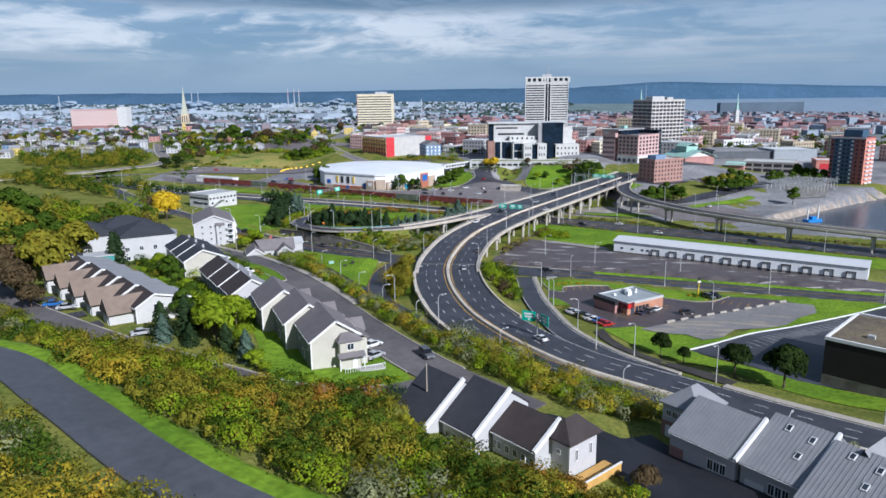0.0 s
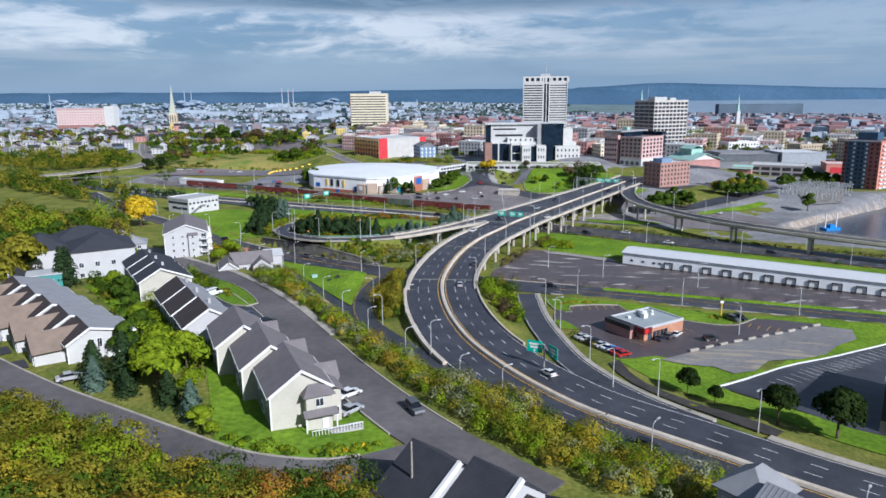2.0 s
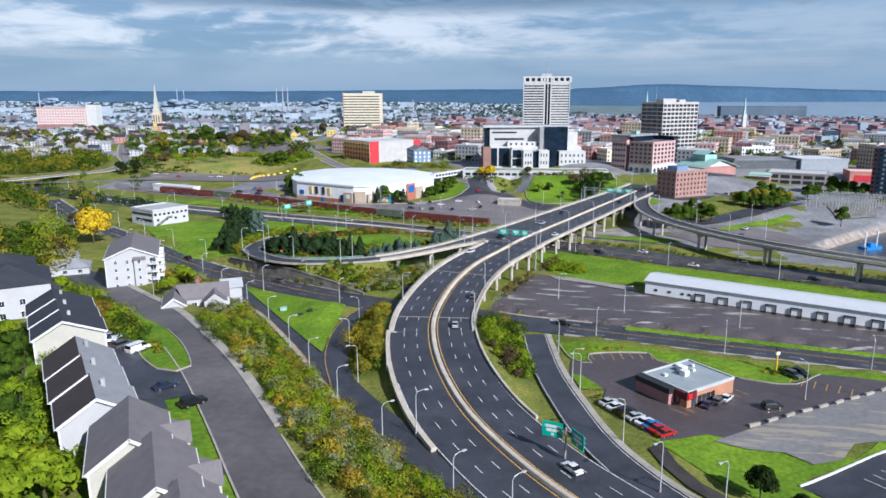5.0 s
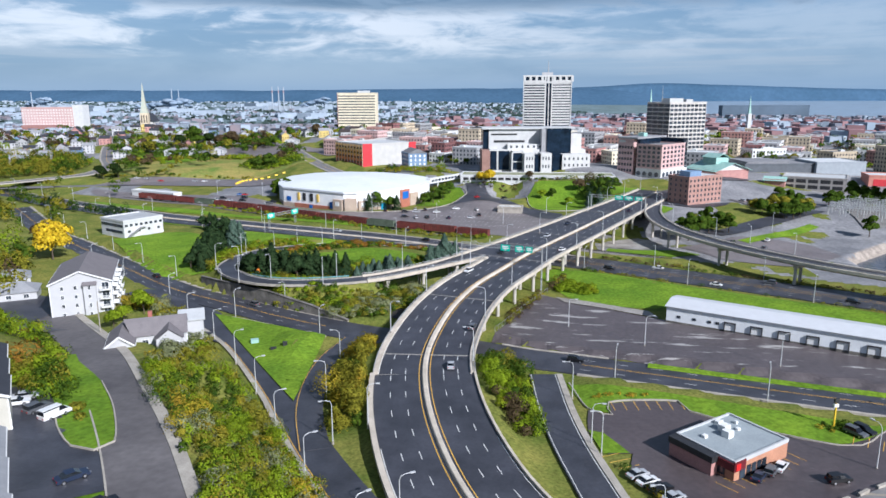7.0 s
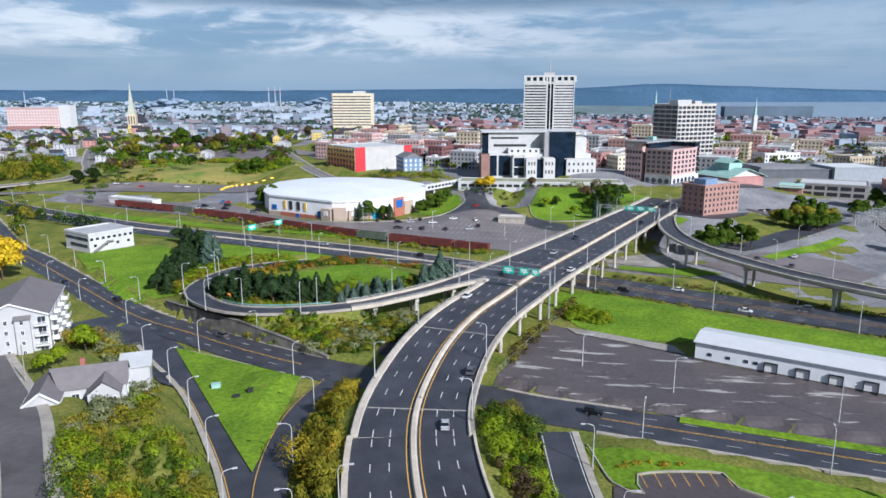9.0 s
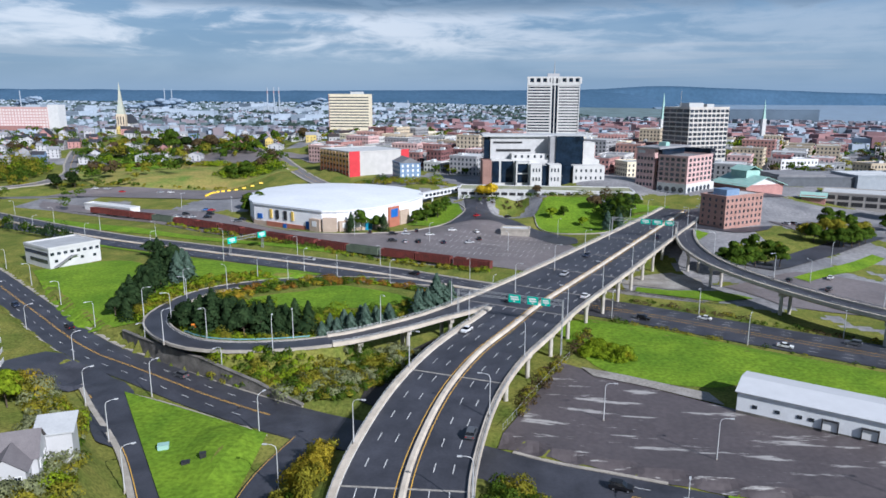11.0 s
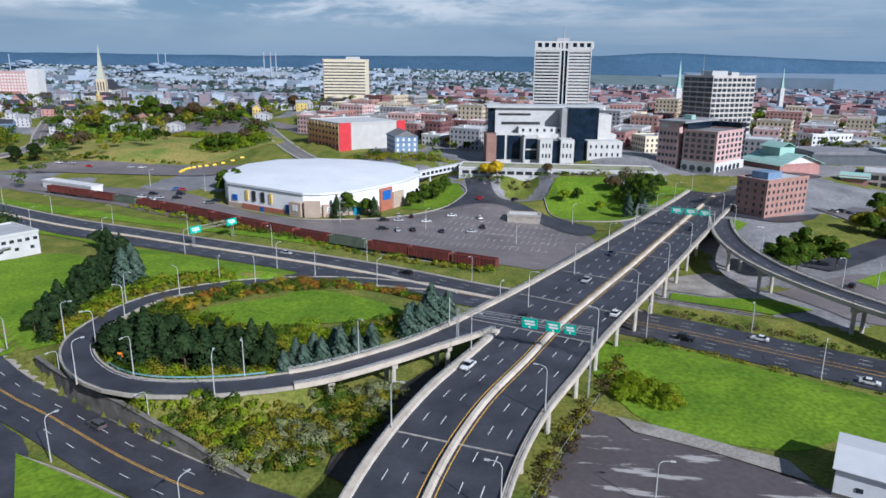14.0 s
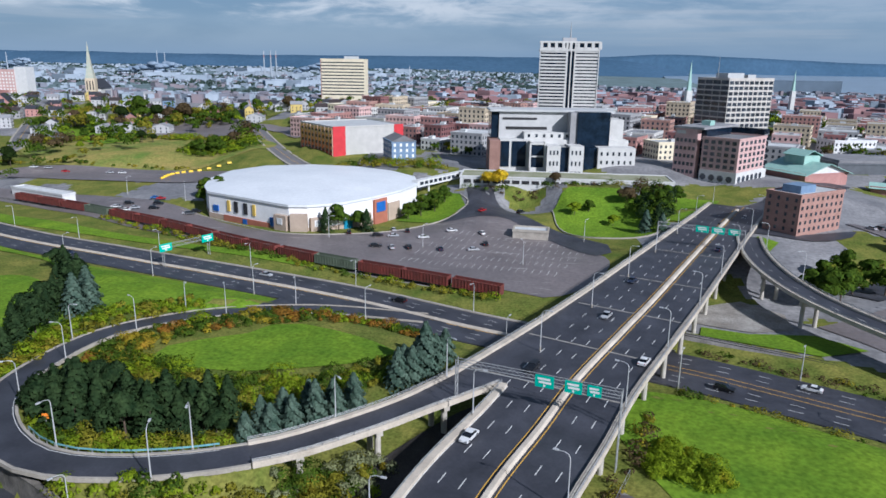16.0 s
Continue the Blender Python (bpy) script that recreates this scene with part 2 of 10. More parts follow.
LOT_WORN = worn_lot("cracked_lot_asphalt", (0.098, 0.082, 0.084), (0.34, 0.325, 0.31), 0.42, 0.585)
LOT_BROWN = worn_lot("brownish_lot_asphalt", (0.085, 0.068, 0.07), (0.14, 0.125, 0.12), 0.3, 0.66)
LOT_ARENA = worn_lot("arena_lot_asphalt", (0.185, 0.160, 0.158), (0.27, 0.25, 0.24), 0.35, 0.62)
LOT = LOT_ARENA
# earth colour darkened to stand in for shade under bridge and trees
DARK_EARTH_SHADE = mat("dark_damp_earth", (0.050, 0.045, 0.040), 0.9, scale=0.2, tint=(0.025, 0.022, 0.02), fine=0.3, bump=0.3)
ROCK_SHORE = mat("pale_rock_shore", (0.38, 0.33, 0.28), 0.9, scale=0.25, tint=(0.16, 0.13, 0.11), fine=0.35, bump=0.6)

# ---- helpers for things ----
def Box(x0, y0, z0, x1, y1, z1):
    v = [(x0, y0, z0), (x1, y0, z0), (x1, y1, z0), (x0, y1, z0), (x0, y0, z1), (x1, y0, z1), (x1, y1, z1), (x0, y1, z1)]
    return v, [(0, 3, 2, 1), (4, 5, 6, 7), (0, 1, 5, 4), (1, 2, 6, 5), (2, 3, 7, 6), (3, 0, 4, 7)]


def join(*geos):
    v, f = [], []
    for gv, gf in geos:
        k = len(v)
        v += [tuple(p) for p in gv]
        f += [tuple(i + k for i in face) for face in gf]
    return v, f


def moved(geo, x=0, y=0, z=0, rz=0.0, s=1.0):
    c, k = math.cos(rz), math.sin(rz)
    return [(x + s * (c * px - k * py), y + s * (k * px + c * py), z + s * pz) for px, py, pz in geo[0]], geo[1]


def tube(points, radii, sides=8, cap=True):
    """A round bar through the points, with a radius at each."""
    v, f = [], []
    pts = [Vector(p) for p in points]
    for i, p in enumerate(pts):
        d = (pts[min(i + 1, len(pts) - 1)] - pts[max(i - 1, 0)]).normalized()
        a = d.orthogonal().normalized() if abs(d.z) < 0.95 else Vector((1, 0, 0))
        a = (a - d * a.dot(d)).normalized()
        b = d.cross(a)
        for k in range(sides):
            t = 2 * math.pi * k / sides
            v.append(tuple(p + radii[i] * (math.cos(t) * a + math.sin(t) * b)))
    for i in range(len(pts) - 1):
        for k in range(sides):
            q = (k + 1) % sides
            f.append((i * sides + k, i * sides + q, (i + 1) * sides + q, (i + 1) * sides + k))
    if cap:
        f.append(tuple(range(sides))[::-1])
        f.append(tuple((len(pts) - 1) * sides + k for k in range(sides)))
    return v, f


def prism(poly, z0, z1):
    """A flat outline raised from z0 to z1."""
    area = sum(poly[i][0] * poly[(i + 1) % len(poly)][1] - poly[(i + 1) % len(poly)][0] * poly[i][1] for i in range(len(poly)))
    if area < 0:
        poly = poly[::-1]
    n = len(poly)
    v = [(x, y, z0) for x, y in poly] + [(x, y, z1) for x, y in poly]
    f = [tuple(range(n))[::-1], tuple(range(n, 2 * n))] + [(i, (i + 1) % n, n + (i + 1) % n, n + i) for i in range(n)]
    return v, f


def mesh(name, geo, material, smooth=False):
    me = bpy.data.meshes.new(name)
    me.from_pydata(geo[0], [], geo[1])
    if material:
        me.materials.append(material)
    if smooth:
        me.polygons.foreach_set("use_smooth", [True] * len(me.polygons))
    me.update()
    return me


def part(name, geo, material, parent, label="", smooth=False):
    ob = new(name, geo if isinstance(geo, bpy.types.Mesh) else mesh(name, geo, material, smooth))
    ob.parent = parent
    return tagged(ob, label)


def thing(name, label, category, x=0, y=0, z=0, rz=0.0, group="", kind=""):
    ob = new(name)
    ob.location, ob.rotation_euler = (x, y, z), (0, 0, rz)
    ob.empty_display_size = 0.5
    return tagged(ob, label, category, group, kind)


def setting(name, geo, material, label="", category="", smooth=False):
    return tagged(new(name, mesh(name, geo, material, smooth)), label, category, kind="structure")


def sheet(a, b, c, d, thick=0.22):
    """A roof slab on four corners, a thickness deep."""
    p = [Vector(q) for q in (a, b, c, d)]
    n = (p[1] - p[0]).cross(p[3] - p[0]).normalized()
    if n.z < 0:
        n = -n
    lower = [q - n * thick for q in p]
    v = [tuple(q) for q in lower + p]
    return v, [(0, 3, 2, 1), (4, 5, 6, 7), (0, 1, 5, 4), (1, 2, 6, 5), (2, 3, 7, 6), (3, 0, 4, 7)]


def spline(points, step=4.0):
    """Points on a smooth curve through the given ones."""
    p = [Vector(q) for q in points]
    p = [2 * p[0] - p[1]] + p + [2 * p[-1] - p[-2]]
    out = []
    for i in range(1, len(p) - 2):
        n = max(1, int((p[i + 1] - p[i]).length / step))
        for k in range(n):
            t = k / n
            out.append(0.5 * ((2 * p[i]) + (p[i + 1] - p[i - 1]) * t + (2 * p[i - 1] - 5 * p[i] + 4 * p[i + 1] - p[i + 2]) * t * t
                              + (3 * p[i] - p[i - 1] - 3 * p[i + 1] + p[i + 2]) * t ** 3))
    return out + [p[-2]]


def sides_of(curve):
    """The way to the left of a curve at each point, level."""
    out = []
    for i in range(len(curve)):
        d = curve[min(i + 1, len(curve) - 1)] - curve[max(i - 1, 0)]
        out.append(Vector((-d.y, d.x, 0)).normalized())
    return out


def strip(curve, profile, closed=True):
    """A profile of (left offset, height) drawn along a curve; a function gives the profile at each point."""
    left = sides_of(curve)
    at = profile if callable(profile) else lambda i: profile
    v, f, n = [], [], len(at(0))
    for i, (p, s) in enumerate(zip(curve, left)):
        v += [(p.x + s.x * a, p.y + s.y * a, p.z + h) for a, h in at(i)]
    for i in range(len(curve) - 1):
        for k in range(n if closed else n - 1):
            q = (k + 1) % n
            f.append((i * n + k, (i + 1) * n + k, (i + 1) * n + q, i * n + q))
    if closed:
        f.append(tuple(range(n)))
        f.append(tuple((len(curve) - 1) * n + k for k in range(n))[::-1])
    return v, f


# ---- roads: middle lines of the plan ----
VIADUCT = spline([(150, 85, 5), (95, 111, 5), (52, 137, 5), (33.6, 150.5, 5), (12.2, 166, 5), (1.4, 177.3, 5), (-8, 190, 5), (-18.2, 208, 5), (-26, 229, 5.1),
                  (-31.2, 250, 5.3), (-33.7, 270, 5.7), (-32.8, 290, 6.8), (-29.9, 310, 7.9), (-24.3, 330, 9), (-16.1, 350, 9.7), (-8.4, 370, 10.1), (3, 395, 10.4), (16.7, 425, 10.5), (32, 460, 10.5),
                  (49.5, 500, 10.4), (67.4, 540, 10.5), (80, 566, 11)])
LOW_HIGHWAY = spline([(-420, 585, 3), (-330, 535, 2.5), (-238, 492, 2), (-175, 471, 1.6), (-122, 454, 1.5), (-75, 438, 1.3), (-32, 419, 1), (17, 402, 0.4), (42, 390, 0.3),
                      (59, 381, 0.3), (130, 345, 0.3), (230, 292, 0.3), (420, 190, 0.5)])
MAIN_ROAD = spline([(-330, 500, 4), (-260, 433, 2), (-232, 412, 1.5), (-183, 374, 0.6), (-143, 343, 0.2), (-115, 328, 0), (-88, 314, -0.2), (-60, 303, -0.4),
                    (-30, 295, -0.4), (-10, 287, -0.3), (8, 282, -0.1), (64, 267, 0.2), (140, 248, 0.4), (260, 218, 0.5)])
LEFT_RAMP = spline([(-124, 320, 0.1), (-112, 307, 0.2), (-92, 286, 0.5), (-70, 255.5, 1.2), (-58, 236, 2), (-46, 217, 3.2), (-33, 199, 4.2), (-22, 185, 4.8), (-11, 173, 4.85)])
MID_RAMP = spline([(-60, 297, -0.3), (-62.5, 280, 0.2), (-61.5, 262, 1), (-57.5, 243, 1.8), (-50, 223, 2.9)])
EXIT_RAMP = spline([(40, 156, 4.85), (22, 174, 4.6), (10, 196, 3.6), (3.5, 222, 2.2), (-0.5, 246, 1.0), (-3, 274, -0.1)])
LOOP_RAMP = spline([(-48, 424.5, 1.2), (-73, 426.4, 1.4), (-88, 425, 1.5), (-104.8, 418.8, 2.1), (-118, 409.7, 2.6), (-126.8, 397.6, 3.5), (-129.8, 385.6, 4.3), (-129.6, 371.6, 5.2), (-127.3, 358, 6), (-121.5, 346.8, 6.7),
                    (-112.3, 337.3, 7.1), (-102, 331.4, 7.4), (-91, 330.2, 7.55), (-80, 331.9, 7.7), (-70.5, 335, 7.8), (-61.3, 339.5, 8), (-53.5, 344.8, 8.5), (-44.9, 352, 9.0), (-36.3, 360.4, 9.6), (-28.2, 369.6, 10.0)])
HILL_STREET = spline([(-150, 284, 8.5), (-128, 262, 11), (-108, 242, 13.5), (-88, 217, 16.5), (-70, 194, 18.3), (-53, 170, 19.3), (-37, 147, 20), (-20, 126, 20.4), (-6, 114, 19.9), (0, 109.5, 19.6)])
COURT_ROAD = spline([(-17, 118, 20.4), (-29, 110, 20.9), (-43, 109.8, 21.3), (-56, 114.6, 21.6), (-70, 120.6, 21.8), (-88, 128.4, 22.1), (-110, 140, 22.4), (-132, 153, 22.5), (-165, 180, 22)])
UPPER_PATH = spline([(-160, 92, 37), (-110, 88, 37), (-78, 84, 36.8), (-57, 71.5, 36.9), (-39.5, 59.2, 37.3), (-28, 52.4, 37.2), (-14, 46, 37.2), (2, 40, 37), (30, 30, 36)])
FLYOVER = spline([(66.5, 508, 10.36), (63, 492, 10.3), (60.5, 474, 10.2), (60.2, 455, 10.1), (63, 435.5, 10), (69, 418, 9.9), (77.2, 401.8, 9.8), (87, 387.5, 9.6), (98, 375.3, 9.4), (112, 362.5, 9.2), (140, 341, 9), (180, 315, 8.8), (270, 258, 8.6)])
N_APP = max(i for i, p in enumerate(VIADUCT) if p.y < 262)          # the highway leaves the ground here
N_LOOP = min(i for i, p in enumerate(LOOP_RAMP) if p.x > -70 and p.y < 360)
WEST_ROAD = spline([(-470, 520, 7), (-425, 560, 8.5), (-388, 600, 10), (-374, 640, 10), (-392, 700, 10.5), (-435, 765, 12), (-482, 846, 18), (-520, 930, 21)])
CLIMB_ROAD = spline([(-140, 628, 11.5), (-163, 652, 12.8), (-200, 712, 15.5), (-240, 785, 19), (-285, 865, 22), (-330, 960, 25)])
NORTH_ROAD = spline([(-420, 575, 6), (-340, 602, 5.5), (-276, 630, 5.5), (-220, 634, 6.5), (-165, 632, 9.5), (-140, 628, 11.5)])
ROADS = [(WEST_ROAD, 6), (CLIMB_ROAD, 6), (NORTH_ROAD, 5), (VIADUCT[:N_APP + 1], 13.5), (LOW_HIGHWAY, 11), (LEFT_RAMP, 4.5), (MID_RAMP, 4), (EXIT_RAMP, 4.5), (LOOP_RAMP[:N_LOOP + 1], 3.0, 1.4), (HILL_STREET, 6), (COURT_ROAD, 4.5), (UPPER_PATH, 4.5), (MAIN_ROAD, 7.0, 0.9)]

# ---- ground ----
HEIGHTS = [
    # upper hill
    (-60, 20, 42), (0, 15, 40), (60, 20, 33), (-150, 40, 46), (-52, 68, 37), (-38, 60, 37), (-34, 73, 33), (-31, 91, 27.5), (-20, 73, 30), (-83, 101, 29), (-60, 90, 31),
    (0, 62, 30), (8, 85, 19.6), (-6, 90, 20.5), (20, 86, 18.2), (-130, 115, 30), (-250, 130, 34), (0, 104, 19.5), (25, 108, 17), (50, 85, 17), (90, 60, 18), (150, 30, 20), (-200, 220, 24), (-260, 300, 14),
    (-43, 124, 20.5), (0, 591, 15.5), (-30, 591, 13.5), (30, 591, 16)]
HEIGHTS += [
    # terrace of the houses and the slope below it
    (-15, 128, 20), (-60, 160, 20.5), (-80, 135, 21.5), (-95, 165, 21), (-110, 195, 20), (-145, 185, 21), (-85, 205, 18), (-140, 232, 18), (-118, 252, 12), (-130, 282, 9.5),
    (-105, 248, 12.5), (-95, 261, 9), (-58, 228, 4), (-40, 192, 9), (-20, 160, 12), (10, 135, 11), (35, 118, 10), (-170, 300, 8), (-160, 330, 3), (-210, 340, 6),
    # low ground
    (-90, 306, 0), (0, 250, 1.0), (30, 235, 0.8), (60, 250, 1.2), (44, 190, 1.6)]
HEIGHTS += [
    (90, 220, 1.2), (66, 165, 2), (110, 160, 2), (37, 320, 0.6), (0, 345, 1.2), (10, 310, 0.4), (100, 310, 0), (160, 270, 0), (300, 200, 0.5), (-20, 330, 1), (-50, 318, 1), (-84, 327, 3.0),
    (-100, 334, 5.2), (-112, 329, 0.3), (-98, 322.5, 0.2), (-85, 316.5, 0), (-80, 380, 3), (-100, 372, 4), (-160, 400, 3), (-200, 430, 3), (-150, 375, 2), (30, 440, 0.5), (110, 400, -0.5), (150, 450, 0.5), (200, 420, -1.5), (60, 450, 0.5)]
HEIGHTS += [
    (-60, 470, 1.5), (-170, 510, 1.8), (-270, 550, 2), (-76, 550, 1.5), (-12, 515, 1.5), (20, 540, 3), (-20, 575, 3.5), (90, 470, 3), (80, 500, 8), (110, 535, 9), (62, 560, 9.8), (75, 520, 9.2), (50, 545, 8), (80, 575, 10.6), (-10, 606, 15),
    (40, 640, 20), (105, 608, 16), (190, 723, 14), (150, 560, 4), (220, 600, 2), (-140, 610, 10), (-165, 700, 18), (-88, 640, 16), (-250, 620, 5), (-300, 700, 12), (-380, 640, 8)]
HEIGHTS += [(0, 800, 25), (150, 900, 24), (-200, 900, 28), (-500, 1000, 28), (-700, 800, 20), (300, 800, 7), (380, 936, 5), (300, 1200, 8), (0, 1500, 15), (-600, 1600, 10), (-450, 450, 6), (-600, 300, 15)]
HEIGHTS += [(-2600, 2700, 16), (-1500, 2600, 8), (-700, 2500, 8), (-2800, 3500, 52), (-1900, 3500, 48), (-1200, 3450, 46), (-600, 3450, 44), (-150, 3300, 30), (-3600, 3300, 50), (-900, 3000, 14), (-1700, 3000, 16)]
HP = np.array(HEIGHTS, float)


def raw_height(x, y):
    d = (x[..., None] - HP[:, 0]) ** 2 + (y[..., None] - HP[:, 1]) ** 2 + 16.0
    w = d ** -1.75
    return (w * HP[:, 2]).sum(-1) / w.sum(-1)


ROAD_SAMPLES = [np.array([(p.x, p.y, p.z) for p in curve]) for curve, *_ in ROADS]


def height_grid(x, y):
    """The ground's height: hills, shore, and the beds of the roads."""
    x, y = np.asarray(x, float), np.asarray(y, float)
    z = raw_height(x, y)
    for pts, (_, half, *soft) in zip(ROAD_SAMPLES, ROADS):
        d = np.full(x.shape, 1e9)
        zr = np.zeros(x.shape)
        for a, b in zip(pts[:-1], pts[1:]):
            e = b[:2] - a[:2]
            t = np.clip(((x - a[0]) * e[0] + (y - a[1]) * e[1]) / (e @ e), 0, 1)
            q = np.hypot(x - a[0] - t * e[0], y - a[1] - t * e[1])
            near = q < d
            d, zr = np.where(near, q, d), np.where(near, a[2] + t * (b[2] - a[2]), zr)
        k = np.clip(1 - (d - half - 1.5) / (soft[0] if soft else 9.0), 0, 1)
        k = k * k * (3 - 2 * k)
        z = z * (1 - k) + (zr - 0.35) * k
    shore = np.clip((x - 136) / 6.0, 0, 1) * np.clip(((x - 134) - (y - 421)) / 8.0, 0, 1) * np.clip((y - 396 + 0.45 * (x - 145)) / 8.0, 0, 1) * np.clip((620 - x) / 40, 0, 1)
    bay = np.clip((y - 2350 + 0.12 * x) / 80.0, 0, 1) * np.clip((x - 0.19 * y) / 120, 0, 1)
    wet = np.clip(shore + bay, 0, 1)
    return z * (1 - wet) - 6.0 * wet


def height(x, y):
    return float(height_grid(np.array([x]), np.array([y]))[0])


def axis(lo, a, b, hi, fine, grow):
    inner = list(np.arange(a, b + 0.1, fine))
    left, right, s = [a], [b], fine
    while left[-1] > lo:
        s *= grow
        left.append(left[-1] - s)
    s = fine
    while right[-1] < hi:
        s *= grow
        right.append(right[-1] + s)
    return np.array(left[:0:-1] + inner + right[1:])


gx, gy = axis(-4200, -280, 190, 4200, 2.6, 1.22), axis(-1200, 10, 620, 4700, 2.6, 1.22)
XX, YY = np.meshgrid(gx, gy)
ZZ = height_grid(XX, YY)
ground_verts = np.stack([XX, YY, ZZ], -1).reshape(-1, 3).tolist()
nx = len(gx)
ground_faces = [(j * nx + i, j * nx + i + 1, (j + 1) * nx + i + 1, (j + 1) * nx + i) for j in range(len(gy) - 1) for i in range(nx - 1)]


def gz(x, y):
    """The height of the ground sheet at a place."""
    i = min(max(int(np.searchsorted(gx, x)) - 1, 0), len(gx) - 2)
    j = min(max(int(np.searchsorted(gy, y)) - 1, 0), len(gy) - 2)
    u, v = (x - gx[i]) / (gx[i + 1] - gx[i]), (y - gy[j]) / (gy[j + 1] - gy[j])
    return float((ZZ[j, i] * (1 - u) + ZZ[j, i + 1] * u) * (1 - v) + (ZZ[j + 1, i] * (1 - u) + ZZ[j + 1, i + 1] * u) * v)


def clip(poly, axis_, value, keep_more):
    out = []
    for i in range(len(poly)):
        a, b = poly[i - 1], poly[i]
        ina, inb = (a[axis_] >= value) == keep_more or a[axis_] == value, (b[axis_] >= value) == keep_more or b[axis_] == value
        if ina != inb:
            t = (value - a[axis_]) / (b[axis_] - a[axis_])
            out.append(tuple(a[k] + t * (b[k] - a[k]) for k in (0, 1)))
        if inb:
            out.append(b)
    return out


def draped(poly, lift, cell=5.2):
    """A flat outline laid over the ground, cut into cells so that it follows the slope."""
    v, f = [], []
    xs, ys = [p[0] for p in poly], [p[1] for p in poly]
    x = math.floor(min(xs) / cell) * cell
    while x < max(xs):
        col = clip(clip(poly, 0, x, True), 0, x + cell, False)
        y = math.floor(min(ys) / cell) * cell
        while y < max(ys) and len(col) > 2:
            c = clip(clip(col, 1, y, True), 1, y + cell, False)
            if len(c) > 2:
                k = len(v)
                v += [(p[0], p[1], gz(*p) + lift) for p in c]
                f.append(tuple(range(k, k + len(c))))
            y += cell
        x += cell
    return v, f


def patch(name, poly, material, label, category, lift=0.12, cell=5.2, curved=True):
    pts = spline([(x, y, 0) for x, y in poly] + [(*poly[0], 0)], 6) if curved and len(poly) > 6 else [Vector((x, y, 0)) for x, y in poly]
    area = sum(a.x * b.y - b.x * a.y for a, b in zip(pts, pts[1:] + pts[:1]))
    pts = pts if area > 0 else pts[::-1]
    return setting(name, draped([(p.x, p.y) for p in pts], lift, cell), material, label, category)


def on_ground(points, step=3.0, lift=0.0):
    return [Vector((p.x, p.y, gz(p.x, p.y) + lift)) for p in spline([(x, y, 0) for x, y in points], step)]


def kerb(name, points, width=0.3, high=0.18, material=None, lift=0.1, label="pale concrete kerb"):
    c = on_ground(points, 3.0, lift)
    return setting(name, strip(c, [(width / 2, -0.3), (width / 2, high), (-width / 2, high), (-width / 2, -0.3)][::-1]), material or CONCRETE, label, "kerb")


ground = setting("ground", (ground_verts, ground_faces), GRASS_ROUGH, "hilly ground with rough autumn grass and grey paved city blocks", "ground", smooth=True)
ground.data.materials.append(URBAN)
ground.data.materials.append(FAR_GROUND)
ground.data.materials.append(ROCK_SHORE)


def cover(x, y):
    """0 rough grass, 1 city paving, 2 far town."""
    n = noise.noise(Vector((x * 0.022, y * 0.022, 1.5))) + 0.4 * noise.noise(Vector((x * 0.09, y * 0.09, 4.5)))
    if y > 1150:
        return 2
    if x > 26 and y > 426 - 0.52 * (x - 30):
        return 1 if n < 0.34 else 0
    if y > 596 and x > -125:
        return 1 if n < 0.26 else 0
    if -330 < x < 0 and 560 < y < 625:
        return 1 if n < 0.2 else 0
    if x < -200 and y > 760 + 0.22 * (x + 480):
        return 1 if n < 0.0 else 0
    return 0


mx, my = (gx[:-1] + gx[1:]) / 2, (gy[:-1] + gy[1:]) / 2
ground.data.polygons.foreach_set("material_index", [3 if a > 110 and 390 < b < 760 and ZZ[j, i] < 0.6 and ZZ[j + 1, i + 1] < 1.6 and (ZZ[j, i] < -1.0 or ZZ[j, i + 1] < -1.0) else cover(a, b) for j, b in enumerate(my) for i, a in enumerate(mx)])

# ---- road surfaces ----
def road(name, curve, left, right, material, label, lift=0.0):
    """An asphalt strip with thickness; left and right are offsets from the middle line."""
    top = [(right + (left - right) * k / 6, lift) for k in range(7)]
    return setting(name, strip(curve, top + [(left, lift - 0.5), (right, lift - 0.5)]), material, label, "road")


def resample(curve, step=1.0):
    out, rest = [], 0.0
    for a, b in zip(curve[:-1], curve[1:]):
        n = (b - a).length
        while rest < n:
            out.append(a + (b - a) * (rest / n))
            rest += step
        rest -= n
    return out


def line(curve, offset, width, lift, dash=0, gap=0):
    """Painted line along a curve, whole or dashed, as one geometry."""
    prof = [(offset - width / 2, lift), (offset + width / 2, lift)][::-1]
    if not dash:
        return strip(curve, prof, False)
    fine, out, i = resample(curve), [], 0
    while i + dash < len(fine):
        out.append(strip(fine[i:i + dash + 1:dash], prof, False))
        i += dash + gap
    return join(*out)


def marking(parent, geo, material, label):
    return tagged(part("lane_marking", geo, material, parent, label), kind="stuff")


DASH, YEL = "white dashed lane paint", "yellow edge paint"
APPROACH, BRIDGE = VIADUCT[:N_APP + 1], VIADUCT[N_APP:]
highway = road("road_highway", APPROACH, 12.3, -12.3, ASPHALT, "dark asphalt divided highway with six lanes")
low = road("road_low", LOW_HIGHWAY, 10.5, -10.5, ASPHALT, "dark asphalt divided highway beneath the viaduct")
main = road("road_main", MAIN_ROAD, 6.8, -6.8, ASPHALT, "dark asphalt street with yellow centre lines", 0.02)
left_ramp = road("road_ramp_1", LEFT_RAMP, 3.8, -3.8, ASPHALT, "asphalt slip road beside a grass triangle", 0.06)
mid_ramp = road("road_ramp_2", MID_RAMP, 3.2, -3.2, ASPHALT, "asphalt slip road curving past autumn shrubs", 0.10)
